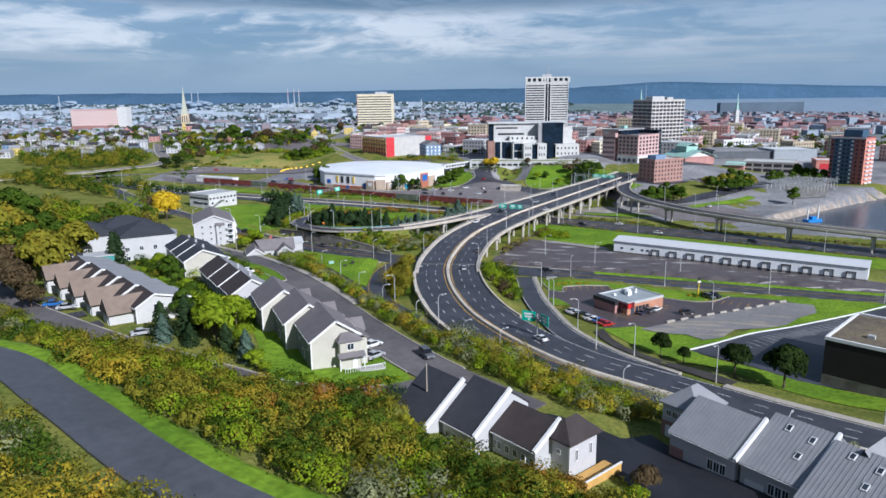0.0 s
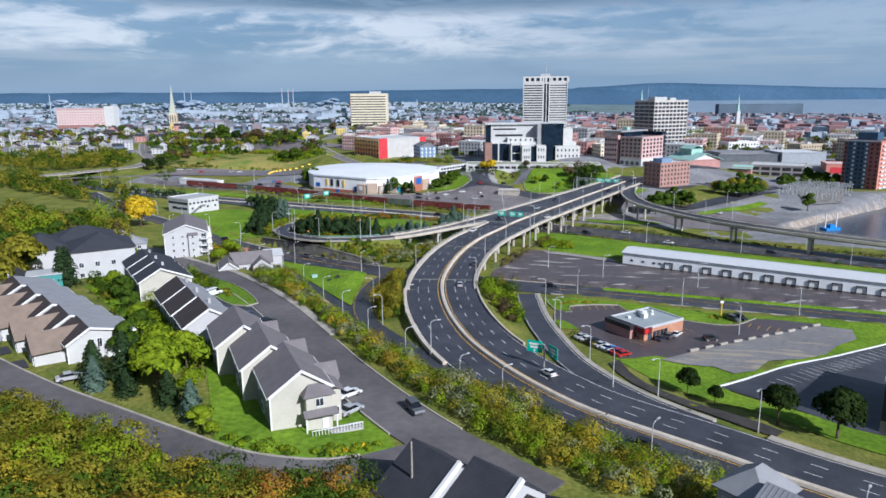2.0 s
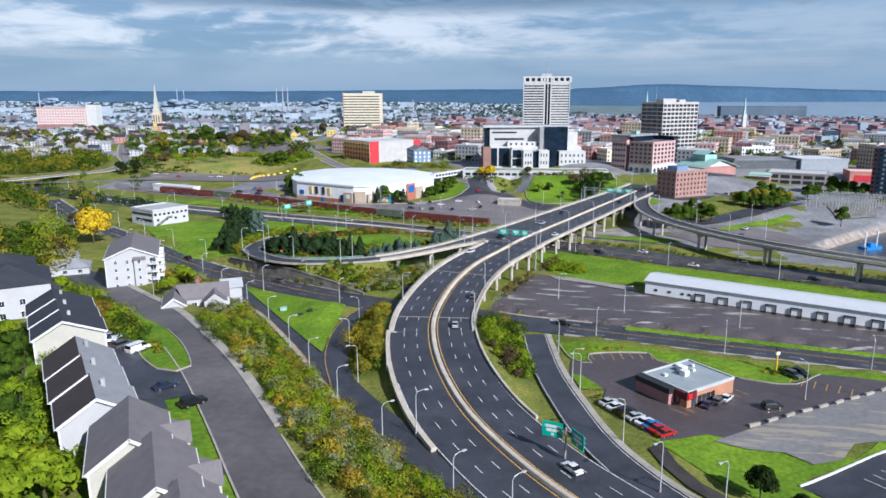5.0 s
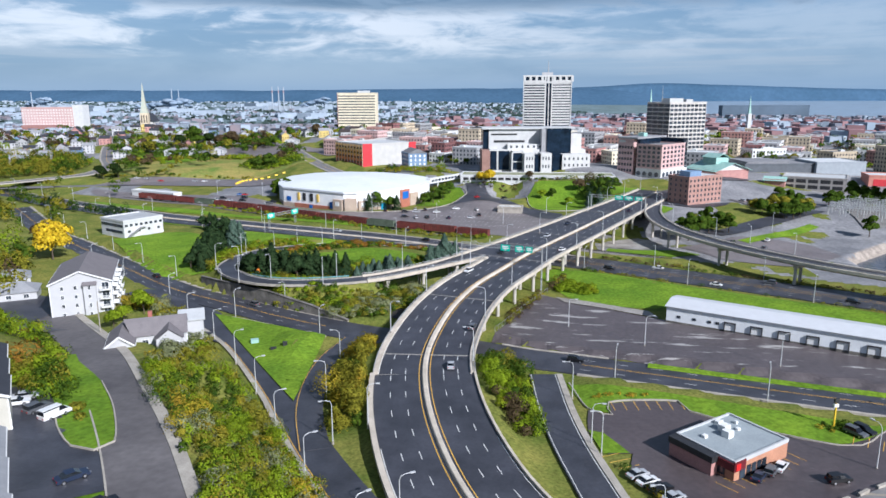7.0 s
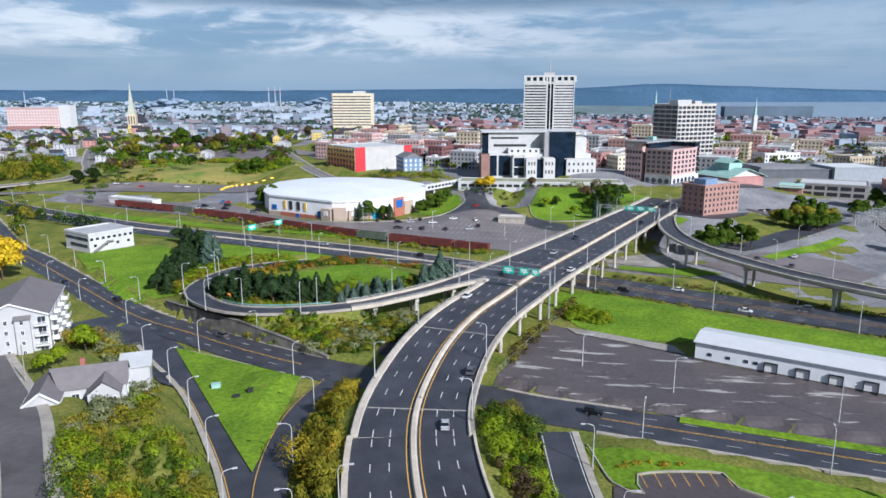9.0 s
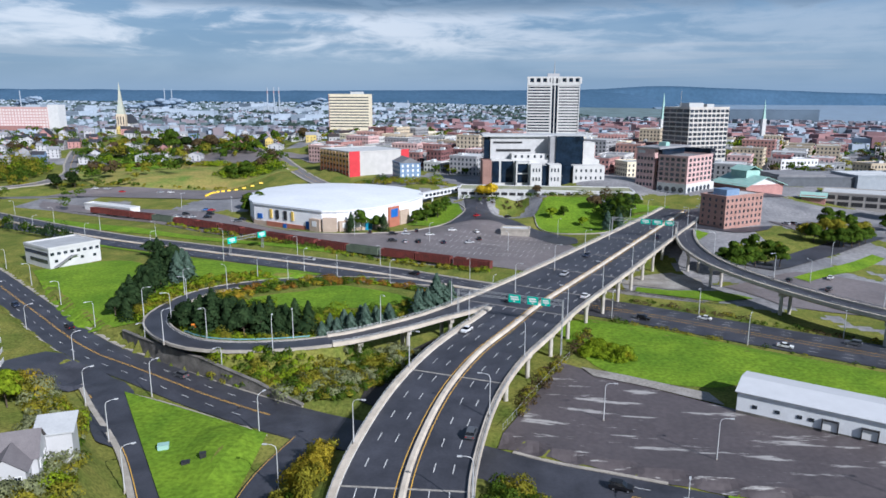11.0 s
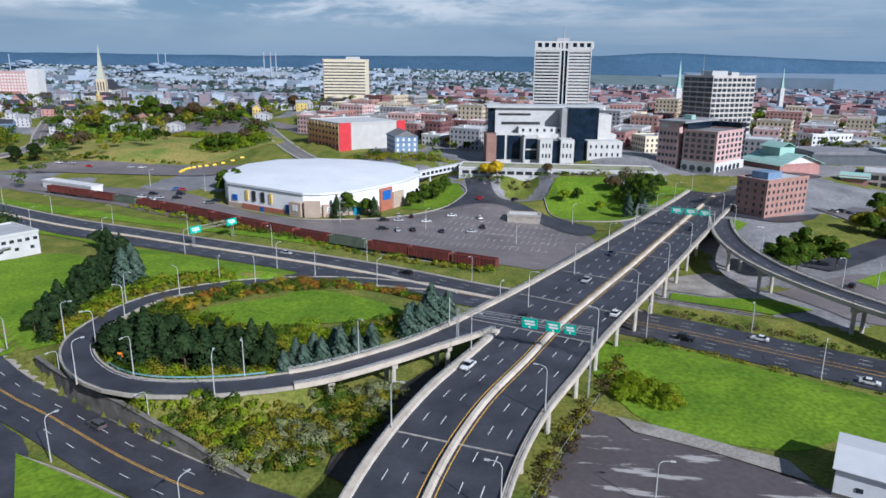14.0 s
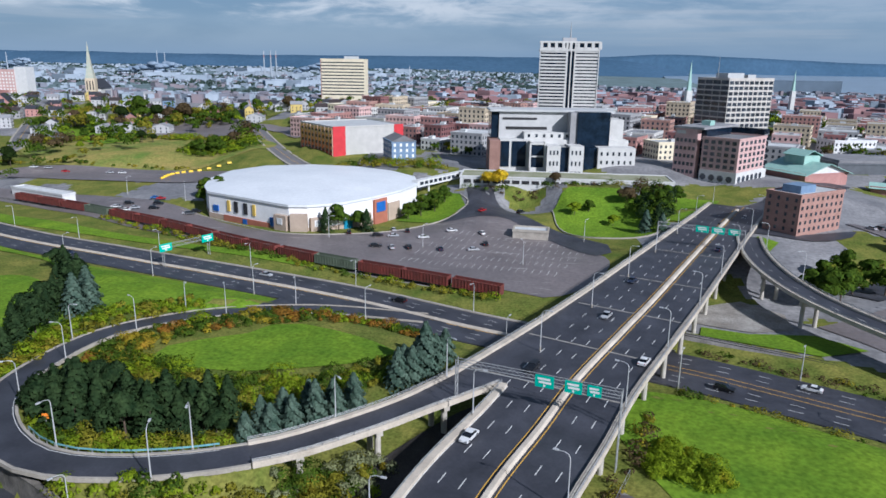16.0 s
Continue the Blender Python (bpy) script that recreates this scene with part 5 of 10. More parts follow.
# arena
ARENA_WHITE = mat("arena_white_panels", (0.82, 0.82, 0.82), 0.6, scale=0.2, var=0.05, fine=0.04)
ARENA_TAN = mat("arena_tan_block", (0.42, 0.33, 0.26), 0.85, scale=0.3, var=0.08, fine=0.1)
T = thing("arena", "large white oval arena with shallow roof", "arena", -130, 574, 1.6, radians(0))
ring = [(-52, 0), (-45, -22), (-37, -36), (10, -60), (18, -59), (25, -55), (31, -50), (40, -36), (50, -16), (55, 4), (50, 26), (34, 44), (10, 56), (-16, 58), (-40, 48), (-52, 26)]
part("wall", prism(ring, -3, 12.6), ARENA_WHITE, T)
part("base", prism([(x * 1.006, y * 1.006) for x, y in ring], -3, 3.2), ARENA_TAN, T, "tan block base")
v, f, n = [], [], len(ring)
for s, z in ((1.012, 12.2), (1.012, 13.2), (0.93, 13.6), (0.7, 14.8), (0.4, 15.7), (0.08, 16.2)):
    v += [(x * s, y * s, z) for x, y in ring]
f = [(i * n + k, i * n + (k + 1) % n, (i + 1) * n + (k + 1) % n, (i + 1) * n + k) for i in range(5) for k in range(n)] + [tuple(5 * n + k for k in range(n))]
part("roof", (v, f), mat("arena_roof_membrane", (0.70, 0.72, 0.745), 0.6, scale=0.05, tint=(0.61, 0.635, 0.665), fine=0.05), T, "white shallow roof")
BRICK_BAND = mat("arena_brick_band", (0.38, 0.14, 0.09), 0.85, scale=0.3, var=0.1)
BLUE_PANEL = mat("blue_panels", (0.02, 0.12, 0.42), 0.5, scale=0.5, var=0.1)


def on_wall(t, a, b, u0, u1, z0, z1, out, material, name, label=""):
    """A panel on the wall that runs from a to b, between shares u0 and u1 of its length."""
    ax, ay, bx, by = *a, *b
    ln = math.hypot(bx - ax, by - ay)
    nx_, ny_ = (by - ay) / ln, -(bx - ax) / ln
    p = [(ax + (bx - ax) * u, ay + (by - ay) * u) for u in (u0, u1)]
    poly = [p[0], p[1], (p[1][0] + nx_ * out, p[1][1] + ny_ * out), (p[0][0] + nx_ * out, p[0][1] + ny_ * out)]
    return part(name, prism(poly, z0, z1), material, t, label)


L0, L1, L2, L3, L4, L5 = (-37, -36), (10, -60), (18, -59), (25, -55), (31, -50), (40, -36)
L6 = (50, -16)
YELLOW_BANNER = mat("yellow_banner", (0.66, 0.46, 0.10), 0.7)
for u0, u1, m_, lb in ((0.34, 0.385, DARK, "dark wall banner"), (0.46, 0.505, DARK, "dark wall banner"), (0.25, 0.285, YELLOW_BANNER, "yellow wall banner"), (0.57, 0.605, YELLOW_BANNER, "yellow wall banner")):
    on_wall(T, L0, L1, u0, u1, 5.4, 10.4, 0.4, m_, "banner", lb)
on_wall(T, L0, L1, 0.06, 0.13, 4.4, 7.2, 0.4, BLUE_PANEL, "blue_panel")
on_wall(T, L0, L1, 0.78, 0.84, 2.2, 6.2, 0.4, BLUE_PANEL, "blue_panel")
on_wall(T, L0, L1, 0.45, 0.5, 0.6, 3.2, 0.7, BLUE_PANEL, "blue_panel")
on_wall(T, L0, L1, 0.2, 0.78, 0.2, 3.4, 0.5, BRICK_BAND, "brick_band", "red brick band")
on_wall(T, L0, L1, 0.86, 1.0, 0, 8.4, 2.0, ARENA_TAN, "entrance_block", "tan entrance block")
on_wall(T, L1, L2, 0.1, 1.0, 0, 9.4, 2.4, ARENA_TAN, "entrance_block", "tan entrance block")
on_wall(T, L2, L3, 0.1, 0.9, 0, 7.6, 2.0, ARENA_TAN, "entrance_block", "tan entrance block")
on_wall(T, L0, L1, 0.9, 0.96, 4.4, 7.2, 2.2, WHITE, "sign_panel")
on_wall(T, L2, L3, 0.3, 0.7, 3.8, 6.6, 2.2, WHITE, "sign_panel")
on_wall(T, L4, L5, 0.0, 0.3, 0, 5.0, 0.7, mat("teal_awning", (0.02, 0.22, 0.36), 0.5), "awning", "teal awning wall")
on_wall(T, L4, L5, 0.45, 1.0, 0, 6.2, 0.8, ARENA_TAN, "block_panel")
on_wall(T, L5, L6, 0.08, 0.5, 0, 11.4, 1.2, BRICK_BAND, "brick_panel", "orange brick entrance bay")
on_wall(T, L5, L6, 0.14, 0.42, 5.6, 10.2, 1.5, BLUE_PANEL, "blue_window", "tall blue window")
on_wall(T, L5, L6, 0.56, 0.95, 0, 8.4, 0.9, ARENA_TAN, "block_panel")
for k in range(5):
    on_wall(T, L6, (55, 4), 0.1 + 0.18 * k, 0.22 + 0.18 * k, 1, 3.2, 0.3, GLASS, "window")
# covered walkway from the arena to the garage
T = thing("skywalk", "white covered walkway on posts", "footbridge", -62, 606, 5, radians(62))
part("tube", Box(-30, -1.8, 7.5, 22, 1.8, 11), WHITE_WALL, T)
for k in range(12):
    part("window", Box(-28 + k * 4.1, -1.95, 8.6, -25.2 + k * 4.1, -1.75, 10.2), GLASS, T)
for x in (-18, 0, 18):
    part("post", tube([(x, 0, -4), (x, 0, 7.6)], [0.5, 0.5], 8), WHITE, T)
# parking garage
T = box_building("parking_garage", "low white parking garage with open slots", 0, 600, 12.8, 17.6, 108, 22, 0, WHITE_WALL, mat("weedy_roof_deck", (0.33, 0.32, 0.25), 0.9, scale=0.12, tint=(0.18, 0.20, 0.09), fine=0.25), "garage", "", 0.5, 3)
for k in range(21):
    part("opening", Box(-52 + k * 5.0, -11.2, 1.6, -48.2 + k * 5.0, -10.9, 3.4), DARK, T)
# kiosk
T = box_building("utility_kiosk", "low concrete utility building on the lot", -17, 527, 1.6, 5.2, 15, 8, -4, CONCRETE, PALE_ROOF)
# white shed by the oval lawn
T = box_building("white_shed", "low white wall beside the garage", 8, 589, 5, 9, 24, 4, 3, WHITE_WALL, PALE_ROOF)

# low white office west of the loop
T = box_building("low_office", "two-storey pale office with dark ribbon windows", -212.3, 433.6, 4.4, 11.6, 21.8, 20.8, 61.7, mat("pale_office_panels", (0.50, 0.50, 0.50), 0.7, scale=0.3, var=0.06), mat("grey_membrane", (0.36, 0.37, 0.38), 0.8, scale=0.2, var=0.1))
facade(T, "S", 21.8, 20.8, 8, 4.3, 1, 1, 1.5, 1.2)
facade(T, "S", 21.8, 20.8, 4, 1.2, 1, 1, 1.4, 1.2)
slab(T, "window_band", -11.05, -9.6, 4.2, -10.8, 9.8, 5.6, GLASS)
slab(T, "window_band", -11.05, -9.0, 1.0, -10.8, 6, 2.4, GLASS)
part("outside_stair", join(*[Box(-9.5 + k * 0.6, -12.2, -0.6 + k * 0.32, -8.7 + k * 0.6, -10.5, -0.45 + k * 0.32) for k in range(12)], Box(-2.3, -12.2, 3.2, 0.4, -10.5, 3.4)), GREY_WALL, T, "grey outside stair")

# red and blue tower by the harbour
T = box_building("harbour_tower", "tall apartment tower in red brick and blue", 244, 572, 2, 38, 24, 20, -42, mat("dark_tower_brick", (0.30, 0.10, 0.09), 0.8, scale=0.3, var=0.12))
TOWER_BLUE = mat("tower_blue_panels", (0.045, 0.09, 0.15), 0.6, scale=0.3, var=0.1)
TOWER_ROSE = mat("tower_rose_panels", (0.52, 0.22, 0.17), 0.75, scale=0.3, var=0.08)
slab(T, "blue_wall", -9.5, -10.25, 0, 4.5, -9.9, 36, TOWER_BLUE, "dark blue wall panel")
slab(T, "rose_wall", 11.9, -10, 0, 12.2, 10, 35.6, TOWER_ROSE, "rose wall panel")
for k in range(11):
    for x in (-11.4, -8.4, -5.6, -2.8, 0.0, 2.6, 6.0, 9.6):
        part("window", Box(x, -10.45, 2 + k * 3.1, x + 1.4, -10.1, 3.5 + k * 3.1), WHITE_WALL if x in (-5.6, 2.6) else GLASS, T)
slab(T, "penthouse", -5, -6, 36.6, 8, 6, 42, TOWER_BLUE)
slab(T, "roof_edge", -12.4, -10.6, 35.6, 12.4, -10.3, 36.6, WHITE_WALL)
for k in range(11):
    part("balcony", Box(12.2, -7, 1.5 + k * 3.1, 13.4, -1, 2.6 + k * 3.1), WHITE_WALL, T, "white balcony")
    part("balcony", Box(12.2, 1, 1.5 + k * 3.1, 13.4, 7, 2.6 + k * 3.1), WHITE_WALL, T, "white balcony")
# long low market halls
T = box_building("trade_hall", "grey two-level hall with dark open slots", 209, 647, 3, 13, 42, 30, -24, mat("hall_grey_panels", (0.34, 0.32, 0.30), 0.75, scale=0.3, var=0.08), PALE_ROOF)
for fl in range(2):
    for k in range(5):
        part("slot", Box(-19.6 + k * 8.0, -15.15, 2.0 + fl * 4.2, -13.2 + k * 8.0, -14.9, 4.6 + fl * 4.2), DARK, T)
    for k in range(4):
        part("slot", Box(20.9, -13.6 + k * 7.0, 2.0 + fl * 4.2, 21.15, -8.2 + k * 7.0, 4.6 + fl * 4.2), DARK, T)
T = box_building("trade_hall", "wide dark hall with low grey roofs", 196, 702, 9, 18.5, 66, 44, 8, mat("slate_panels", (0.10, 0.11, 0.125), 0.6, scale=0.3, var=0.1), GREY_ROOF)
slab(T, "roof_step", -30, -18, 9.7, 4, 16, 11.4, GREY_ROOF)
T = box_building("trade_hall", "pale blue-grey hall with flat roof", 240, 700, 7, 20, 40, 34, 8, mat("blue_grey_panels", (0.30, 0.33, 0.36), 0.65, scale=0.3, var=0.06), PALE_ROOF)
T = box_building("trade_hall", "low hall with orange end wall", 264, 660, 4, 13, 26, 22, -10, TOWER_ROSE, PALE_ROOF)
slab(T, "panel", -10, -11.2, 1.5, 8, -10.9, 6.5, RED_PANEL, "orange-red wall panel")
T = box_building("copper_hall", "brick hall with pale green copper roof", 140, 655, 12, 17, 32, 30, 28, BRICK_RED)
part("copper_roof", join(sheet((-18, -17, 5), (0, -17, 11), (0, 17, 11), (-18, 17, 5), 0.3), sheet((18, -17, 5), (0, -17, 11), (0, 17, 11), (18, 17, 5), 0.3)), COPPER, T, "pale green copper roof")
part("copper_lantern", join(Box(-6, -4, 9, 6, 10, 14), sheet((-7, -5, 14), (0, -5, 17), (0, 11, 17), (-7, 11, 14), 0.3), sheet((7, -5, 14), (0, -5, 17), (0, 11, 17), (7, 11, 14), 0.3)), COPPER, T, "raised copper clerestory")
part("gable_wall", ([(-17, -15, 5), (17, -15, 5), (0, -15, 10.6)], [(0, 1, 2)]), WHITE_WALL, T)
T = box_building("market_kiosk", "small shop with teal metal roof", 178, 640, 7, 11, 14, 9, -24, BRICK_RED, PALE_ROOF)
part("teal_roof", join(sheet((-8, -6, 3.6), (8, -6, 3.6), (8, 0, 6.4), (-8, 0, 6.4), 0.25), sheet((-8, 6, 3.6), (8, 6, 3.6), (8, 0, 6.4), (-8, 0, 6.4), 0.25)), COPPER, T, "teal metal roof")

# substation by the harbour
T = thing("substation", "pale steel substation frames on gravel", "substation", 198, 528, 2.6, radians(-36))
FRAME_STEEL = mat("pale_frame_steel", (0.55, 0.55, 0.54), 0.6, scale=1.0, var=0.08)
steel_frame = mesh("steel_frame", join(Box(-3.2, -0.2, -1, -2.8, 0.2, 7.5), Box(2.8, -0.2, -1, 3.2, 0.2, 7.5), Box(-4.0, -0.25, 7.1, 4.0, 0.25, 7.6), tube([(-2, 0, 7.6), (-2, 0, 9.0)], [0.12, 0.08], 5), tube([(2, 0, 7.6), (2, 0, 9.0)], [0.12, 0.08], 5)), FRAME_STEEL)
for i in range(4):
    for j in range(7):
        ob = part("steel_frame", steel_frame, None, T)
        ob.location = (-16 + i * 9.0, -28 + j * 8.0, 0)
for x, y in ((-20, -6), (-20, 10), (14, 0)):
    part("transformer", join(Box(x, y, -1, x + 3.4, y + 2.4, 2.8), Box(x + 0.4, y - 0.5, 0, x + 3.0, y, 2.2)), GREY_WALL, T, "grey transformer")

# small work barge
T = thing("work_barge", "small bright blue work barge with white legs", "barge", 166, 430, -3, radians(25))
part("hull", prism([(-5.5, -2.4), (4.6, -2.4), (6.2, 0), (4.6, 2.4), (-5.5, 2.4)], -0.6, 1.3), mat("bright_blue_hull", (0.02, 0.20, 0.55), 0.45), T)
part("deck_house", Box(-2, -1.4, 1.3, 1.4, 1.4, 3.0), mat("bright_blue_hull", (0.02, 0.20, 0.55)), T)
for x in (-4.4, 3.4):
    part("leg", tube([(x, 0, -2), (x, 0, 9)], [0.35, 0.35], 8), WHITE, T, "white spud leg")

# ---- houses ----
SIDING_BEIGE = mat("beige_siding", (0.46, 0.44, 0.38), 0.75, scale=0.3, var=0.05, fine=0.05)
# dark siding colour that stands in for shade on the left walls
SIDING_SHADE = mat("grey_siding", (0.20, 0.205, 0.22), 0.75, scale=0.3, var=0.08, fine=0.05)
SIDING_WHITE = mat("white_siding", (0.44, 0.44, 0.45), 0.7, scale=0.3, var=0.04, fine=0.04)
SIDING_PALE = mat("pale_grey_siding", (0.48, 0.48, 0.47), 0.75, scale=0.3, var=0.05, fine=0.05)
SHINGLE_GREY = mat("grey_brown_shingle", (0.17, 0.155, 0.16), 0.8, scale=0.5, tint=(0.135, 0.122, 0.128), fine=0.15, bump=0.12)
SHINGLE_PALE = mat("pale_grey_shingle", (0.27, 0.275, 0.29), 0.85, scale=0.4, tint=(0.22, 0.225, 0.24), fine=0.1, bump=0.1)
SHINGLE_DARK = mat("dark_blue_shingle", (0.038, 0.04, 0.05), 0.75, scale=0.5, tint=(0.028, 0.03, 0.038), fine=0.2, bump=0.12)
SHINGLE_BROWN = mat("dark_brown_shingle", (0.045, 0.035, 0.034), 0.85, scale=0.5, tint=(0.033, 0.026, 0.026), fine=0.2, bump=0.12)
SHINGLE_TAN = mat("tan_brown_shingle", (0.19, 0.145, 0.115), 0.85, scale=0.5, var=0.1, fine=0.12)
TRIM = mat("white_trim", (0.66, 0.66, 0.655), 0.6, scale=0.6, var=0.03)
METAL_ROOF = mat("ribbed_grey_roof", (0.25, 0.255, 0.27), 0.6, scale=0.4, tint=(0.21, 0.215, 0.23), fine=0.06, metal=0.1)


def glazed(t, x, y, z, w, h, turn=0.0, name="window"):
    """A window with white frame and dark pane, at the middle of its sill; turn about the upright."""
    win = part(name, moved(join(Box(-w / 2 - 0.1, -0.08, -0.1, -w / 2, 0.06, h + 0.1), Box(w / 2, -0.08, -0.1, w / 2 + 0.1, 0.06, h + 0.1), Box(-w / 2, -0.08, h, w / 2, 0.06, h + 0.1),
                                Box(-w / 2, -0.1, -0.14, w / 2, 0.06, 0.0), Box(-0.03, -0.06, 0, 0.03, 0.05, h)), x, y, z, turn), TRIM, t, "white framed window")
    part("pane", moved(Box(-w / 2, -0.04, 0, w / 2, 0.02, h), x, y, z, turn), GLASS, win)
    return win


def gable(t, w0, w1, length, e0, e1, top, wall, roof0, roof1, y0=0.0, over=0.45, trim=True):
    """A body under a gable roof with its ridge along y at x = 0; w0 and w1 reach left and right, e0 and e1 are the eaves."""
    prof = [(-w0, -4), (w1, -4), (w1, e1), (0, top), (-w0, e0)]
    n = len(prof)
    v = [(x, y0, z) for x, z in prof] + [(x, y0 + length, z) for x, z in prof]
    f = [tuple(range(n)), tuple(range(n, 2 * n))[::-1]] + [(i, n + i, n + (i + 1) % n, (i + 1) % n) for i in range(n)]
    part("wall", (v, f), wall, t)
    up = 0.24
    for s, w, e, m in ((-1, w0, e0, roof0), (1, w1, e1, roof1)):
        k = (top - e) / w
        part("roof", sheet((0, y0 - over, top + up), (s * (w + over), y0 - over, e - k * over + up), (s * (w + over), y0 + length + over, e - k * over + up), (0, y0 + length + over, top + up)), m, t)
        if trim:
            part("bargeboard", sheet((0, y0 - over - 0.14, top + up + 0.06), (s * (w + over), y0 - over - 0.14, e - k * over + up + 0.06), (s * (w + over), y0 - over - 0.02, e - k * over + up + 0.06), (0, y0 - over - 0.02, top + up + 0.06), 0.42), TRIM, t)
            part("corner_board", Box(s * w - 0.12, y0 - 0.06, -1, s * w + 0.12, y0 - 0.01, e), TRIM, t)
            part("gutter", Box(min(s * (w + over), s * (w + over + 0.14)), y0 - over, e - k * over, max(s * (w + over), s * (w + over + 0.14)), y0 + length + over, e - k * over + 0.14), TRIM, t)


def townhouse(x, y, z, rz, length, label, front=False):
    """Two-storey unit with a tall gable, a lower wing towards the street, porch and garage."""
    t = thing("townhouse", label, "townhouse", x, y, z, radians(rz), "row of grey townhouses")
    gable(t, 5.0, 4.6, length, 6.0, 6.3, 9.45, SIDING_BEIGE, SHINGLE_GREY, SHINGLE_GREY)
    # sheet over the left wall, its shade put into the dark colour
    part("side_cladding", Box(-5.06, 0.1, -4, -5.0, length, 5.7), SIDING_SHADE, t, "dark grey sheet painting the side wall's shade")
    part("wing", Box(4.6, 0.6, -4, 6.4, length - 2, 5.0), SIDING_BEIGE, t, "lower wing")
    part("wing_roof", sheet((4.2, 0.2, 6.4), (6.9, 0.2, 5.1), (6.9, length - 1.6, 5.1), (4.2, length - 1.6, 6.4)), SHINGLE_GREY, t)
    gab = part("dormer", ([(4.0, 5, 5.0), (7.6, 5, 5.0), (7.6, 10, 5.0), (4.0, 10, 5.0), (7.6, 7.5, 7.2), (2.6, 7.5, 7.2)], [(0, 1, 4, 5), (2, 3, 5, 4), (1, 2, 4)]), SHINGLE_GREY, t, "cross gable over the garage")
    part("garage", Box(6.4, 5.3, -4, 7.3, 9.7, 5.0), SIDING_BEIGE, t)
    part("garage_door", Box(7.3, 5.9, 0, 7.4, 9.1, 2.3), TRIM, t, "white garage door")
    for yy in (2.5, length - 3.5):
        glazed(t, -5.1, yy, 3.6, 1.1, 1.3, -math.pi / 2)
    glazed(t, -5.1, length / 2, 0.8, 1.6, 1.5, -math.pi / 2)
    glazed(t, 6.45, 3.4, 3.0, 1.3, 1.4, math.pi / 2)
    if front:
        bay = part("porch_bay", Box(0.2, -1.9, -4, 4.4, 0, 5.6), SIDING_BEIGE, t, "projecting two-storey bay")
        part("porch_roof", ([(-0.3, -2.4, 5.6), (4.9, -2.4, 5.6), (4.9, 0, 5.6), (-0.3, 0, 5.6), (1.0, 0, 6.9), (3.6, 0, 6.9)], [(0, 1, 5, 4), (1, 2, 5), (3, 0, 4), (2, 3, 4, 5)]), SHINGLE_GREY, t)
        part("canopy", sheet((-0.4, -1.9, 3.4), (-0.4, -3.2, 2.7), (5.0, -3.2, 2.7), (5.0, -1.9, 3.4)), SHINGLE_GREY, t, "shingled canopy")
        for xx in (-0.1, 4.7):
            part("porch_post", Box(xx - 0.1, -3.1, -1.5, xx + 0.1, -2.9, 2.7), TRIM, t)
        glazed(t, 2.3, -1.95, 3.9, 1.2, 1.2)
        part("door", Box(2.6, -2.0, 0, 3.6, -1.9, 2.1), TRIM, t, "white panelled door")
        deck = part("deck", Box(0.4, -4.2, -1.4, 8.6, -1.9, -0.1), mat("grey_decking", (0.42, 0.41, 0.39), 0.85, scale=1.2, var=0.1), t, "grey timber deck")
        for k in range(17):
            part("baluster", Box(0.45 + k * 0.5, -4.2, -0.1, 0.53 + k * 0.5, -4.12, 0.85), TRIM, deck)
        part("handrail", Box(0.4, -4.25, 0.85, 8.6, -4.08, 0.95), TRIM, deck)
        glazed(t, 5.5, 0.55, 0.7, 1.0, 1.3)
    return t


townhouse(-37.6, 123.4, 20.6, 31, 13.4, "grey-roofed beige townhouse with porch and deck", True)
townhouse(-46.4, 133.6, 20.6, 31, 13.4, "grey-roofed beige townhouse in a stepped row")
townhouse(-55.4, 143.4, 20.6, 31, 13.4, "grey-roofed beige townhouse in a stepped row")


def dark_house(x, y, z, rz, length, wall, roof0, roof1, label, top=8.4, w0=5.2, w1=5.6):
    t = thing("townhouse", label, "townhouse", x, y, z, radians(rz), "stepped dark-roofed townhouses")
    gable(t, w0, w1, length, 5.2, 5.0, top, wall, roof0, roof1)
    # the unlit left wall, painted darker by a thin sheet
    part("side_cladding", Box(-w0 - 0.06, 0.1, -4, -w0, length, 5.0), SIDING_SHADE, t, "shaded grey side wall")
    for yy in (2.2, length - 2.6):
        glazed(t, -w0 - 0.1, yy, 2.9, 1.1, 1.3, -math.pi / 2)
    glazed(t, 1.4, -0.06, 3.2, 1.0, 1.2)
    part("chimney", Box(1.2, length * 0.6, top - 1.6, 1.8, length * 0.6 + 0.6, top + 0.5), GREY_WALL, t)
    return t


# shaded left and sunlit right roof slope are painted as two shingle colours
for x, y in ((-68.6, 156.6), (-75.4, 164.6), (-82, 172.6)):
    dark_house(x, y, 20.4, 38, 10.4, SIDING_WHITE, SHINGLE_BROWN, SHINGLE_PALE, "white-gabled townhouse with one dark and one pale roof slope")
for x, y in ((-98.6, 191.4), (-104.6, 198.6), (-110.6, 205.8)):
    dark_house(x, y, 19.8, 38, 9.6, SIDING_BEIGE, SHINGLE_DARK, SHINGLE_DARK, "beige-gabled townhouse with dark slate roof", 8.2, 5.4, 7.5)


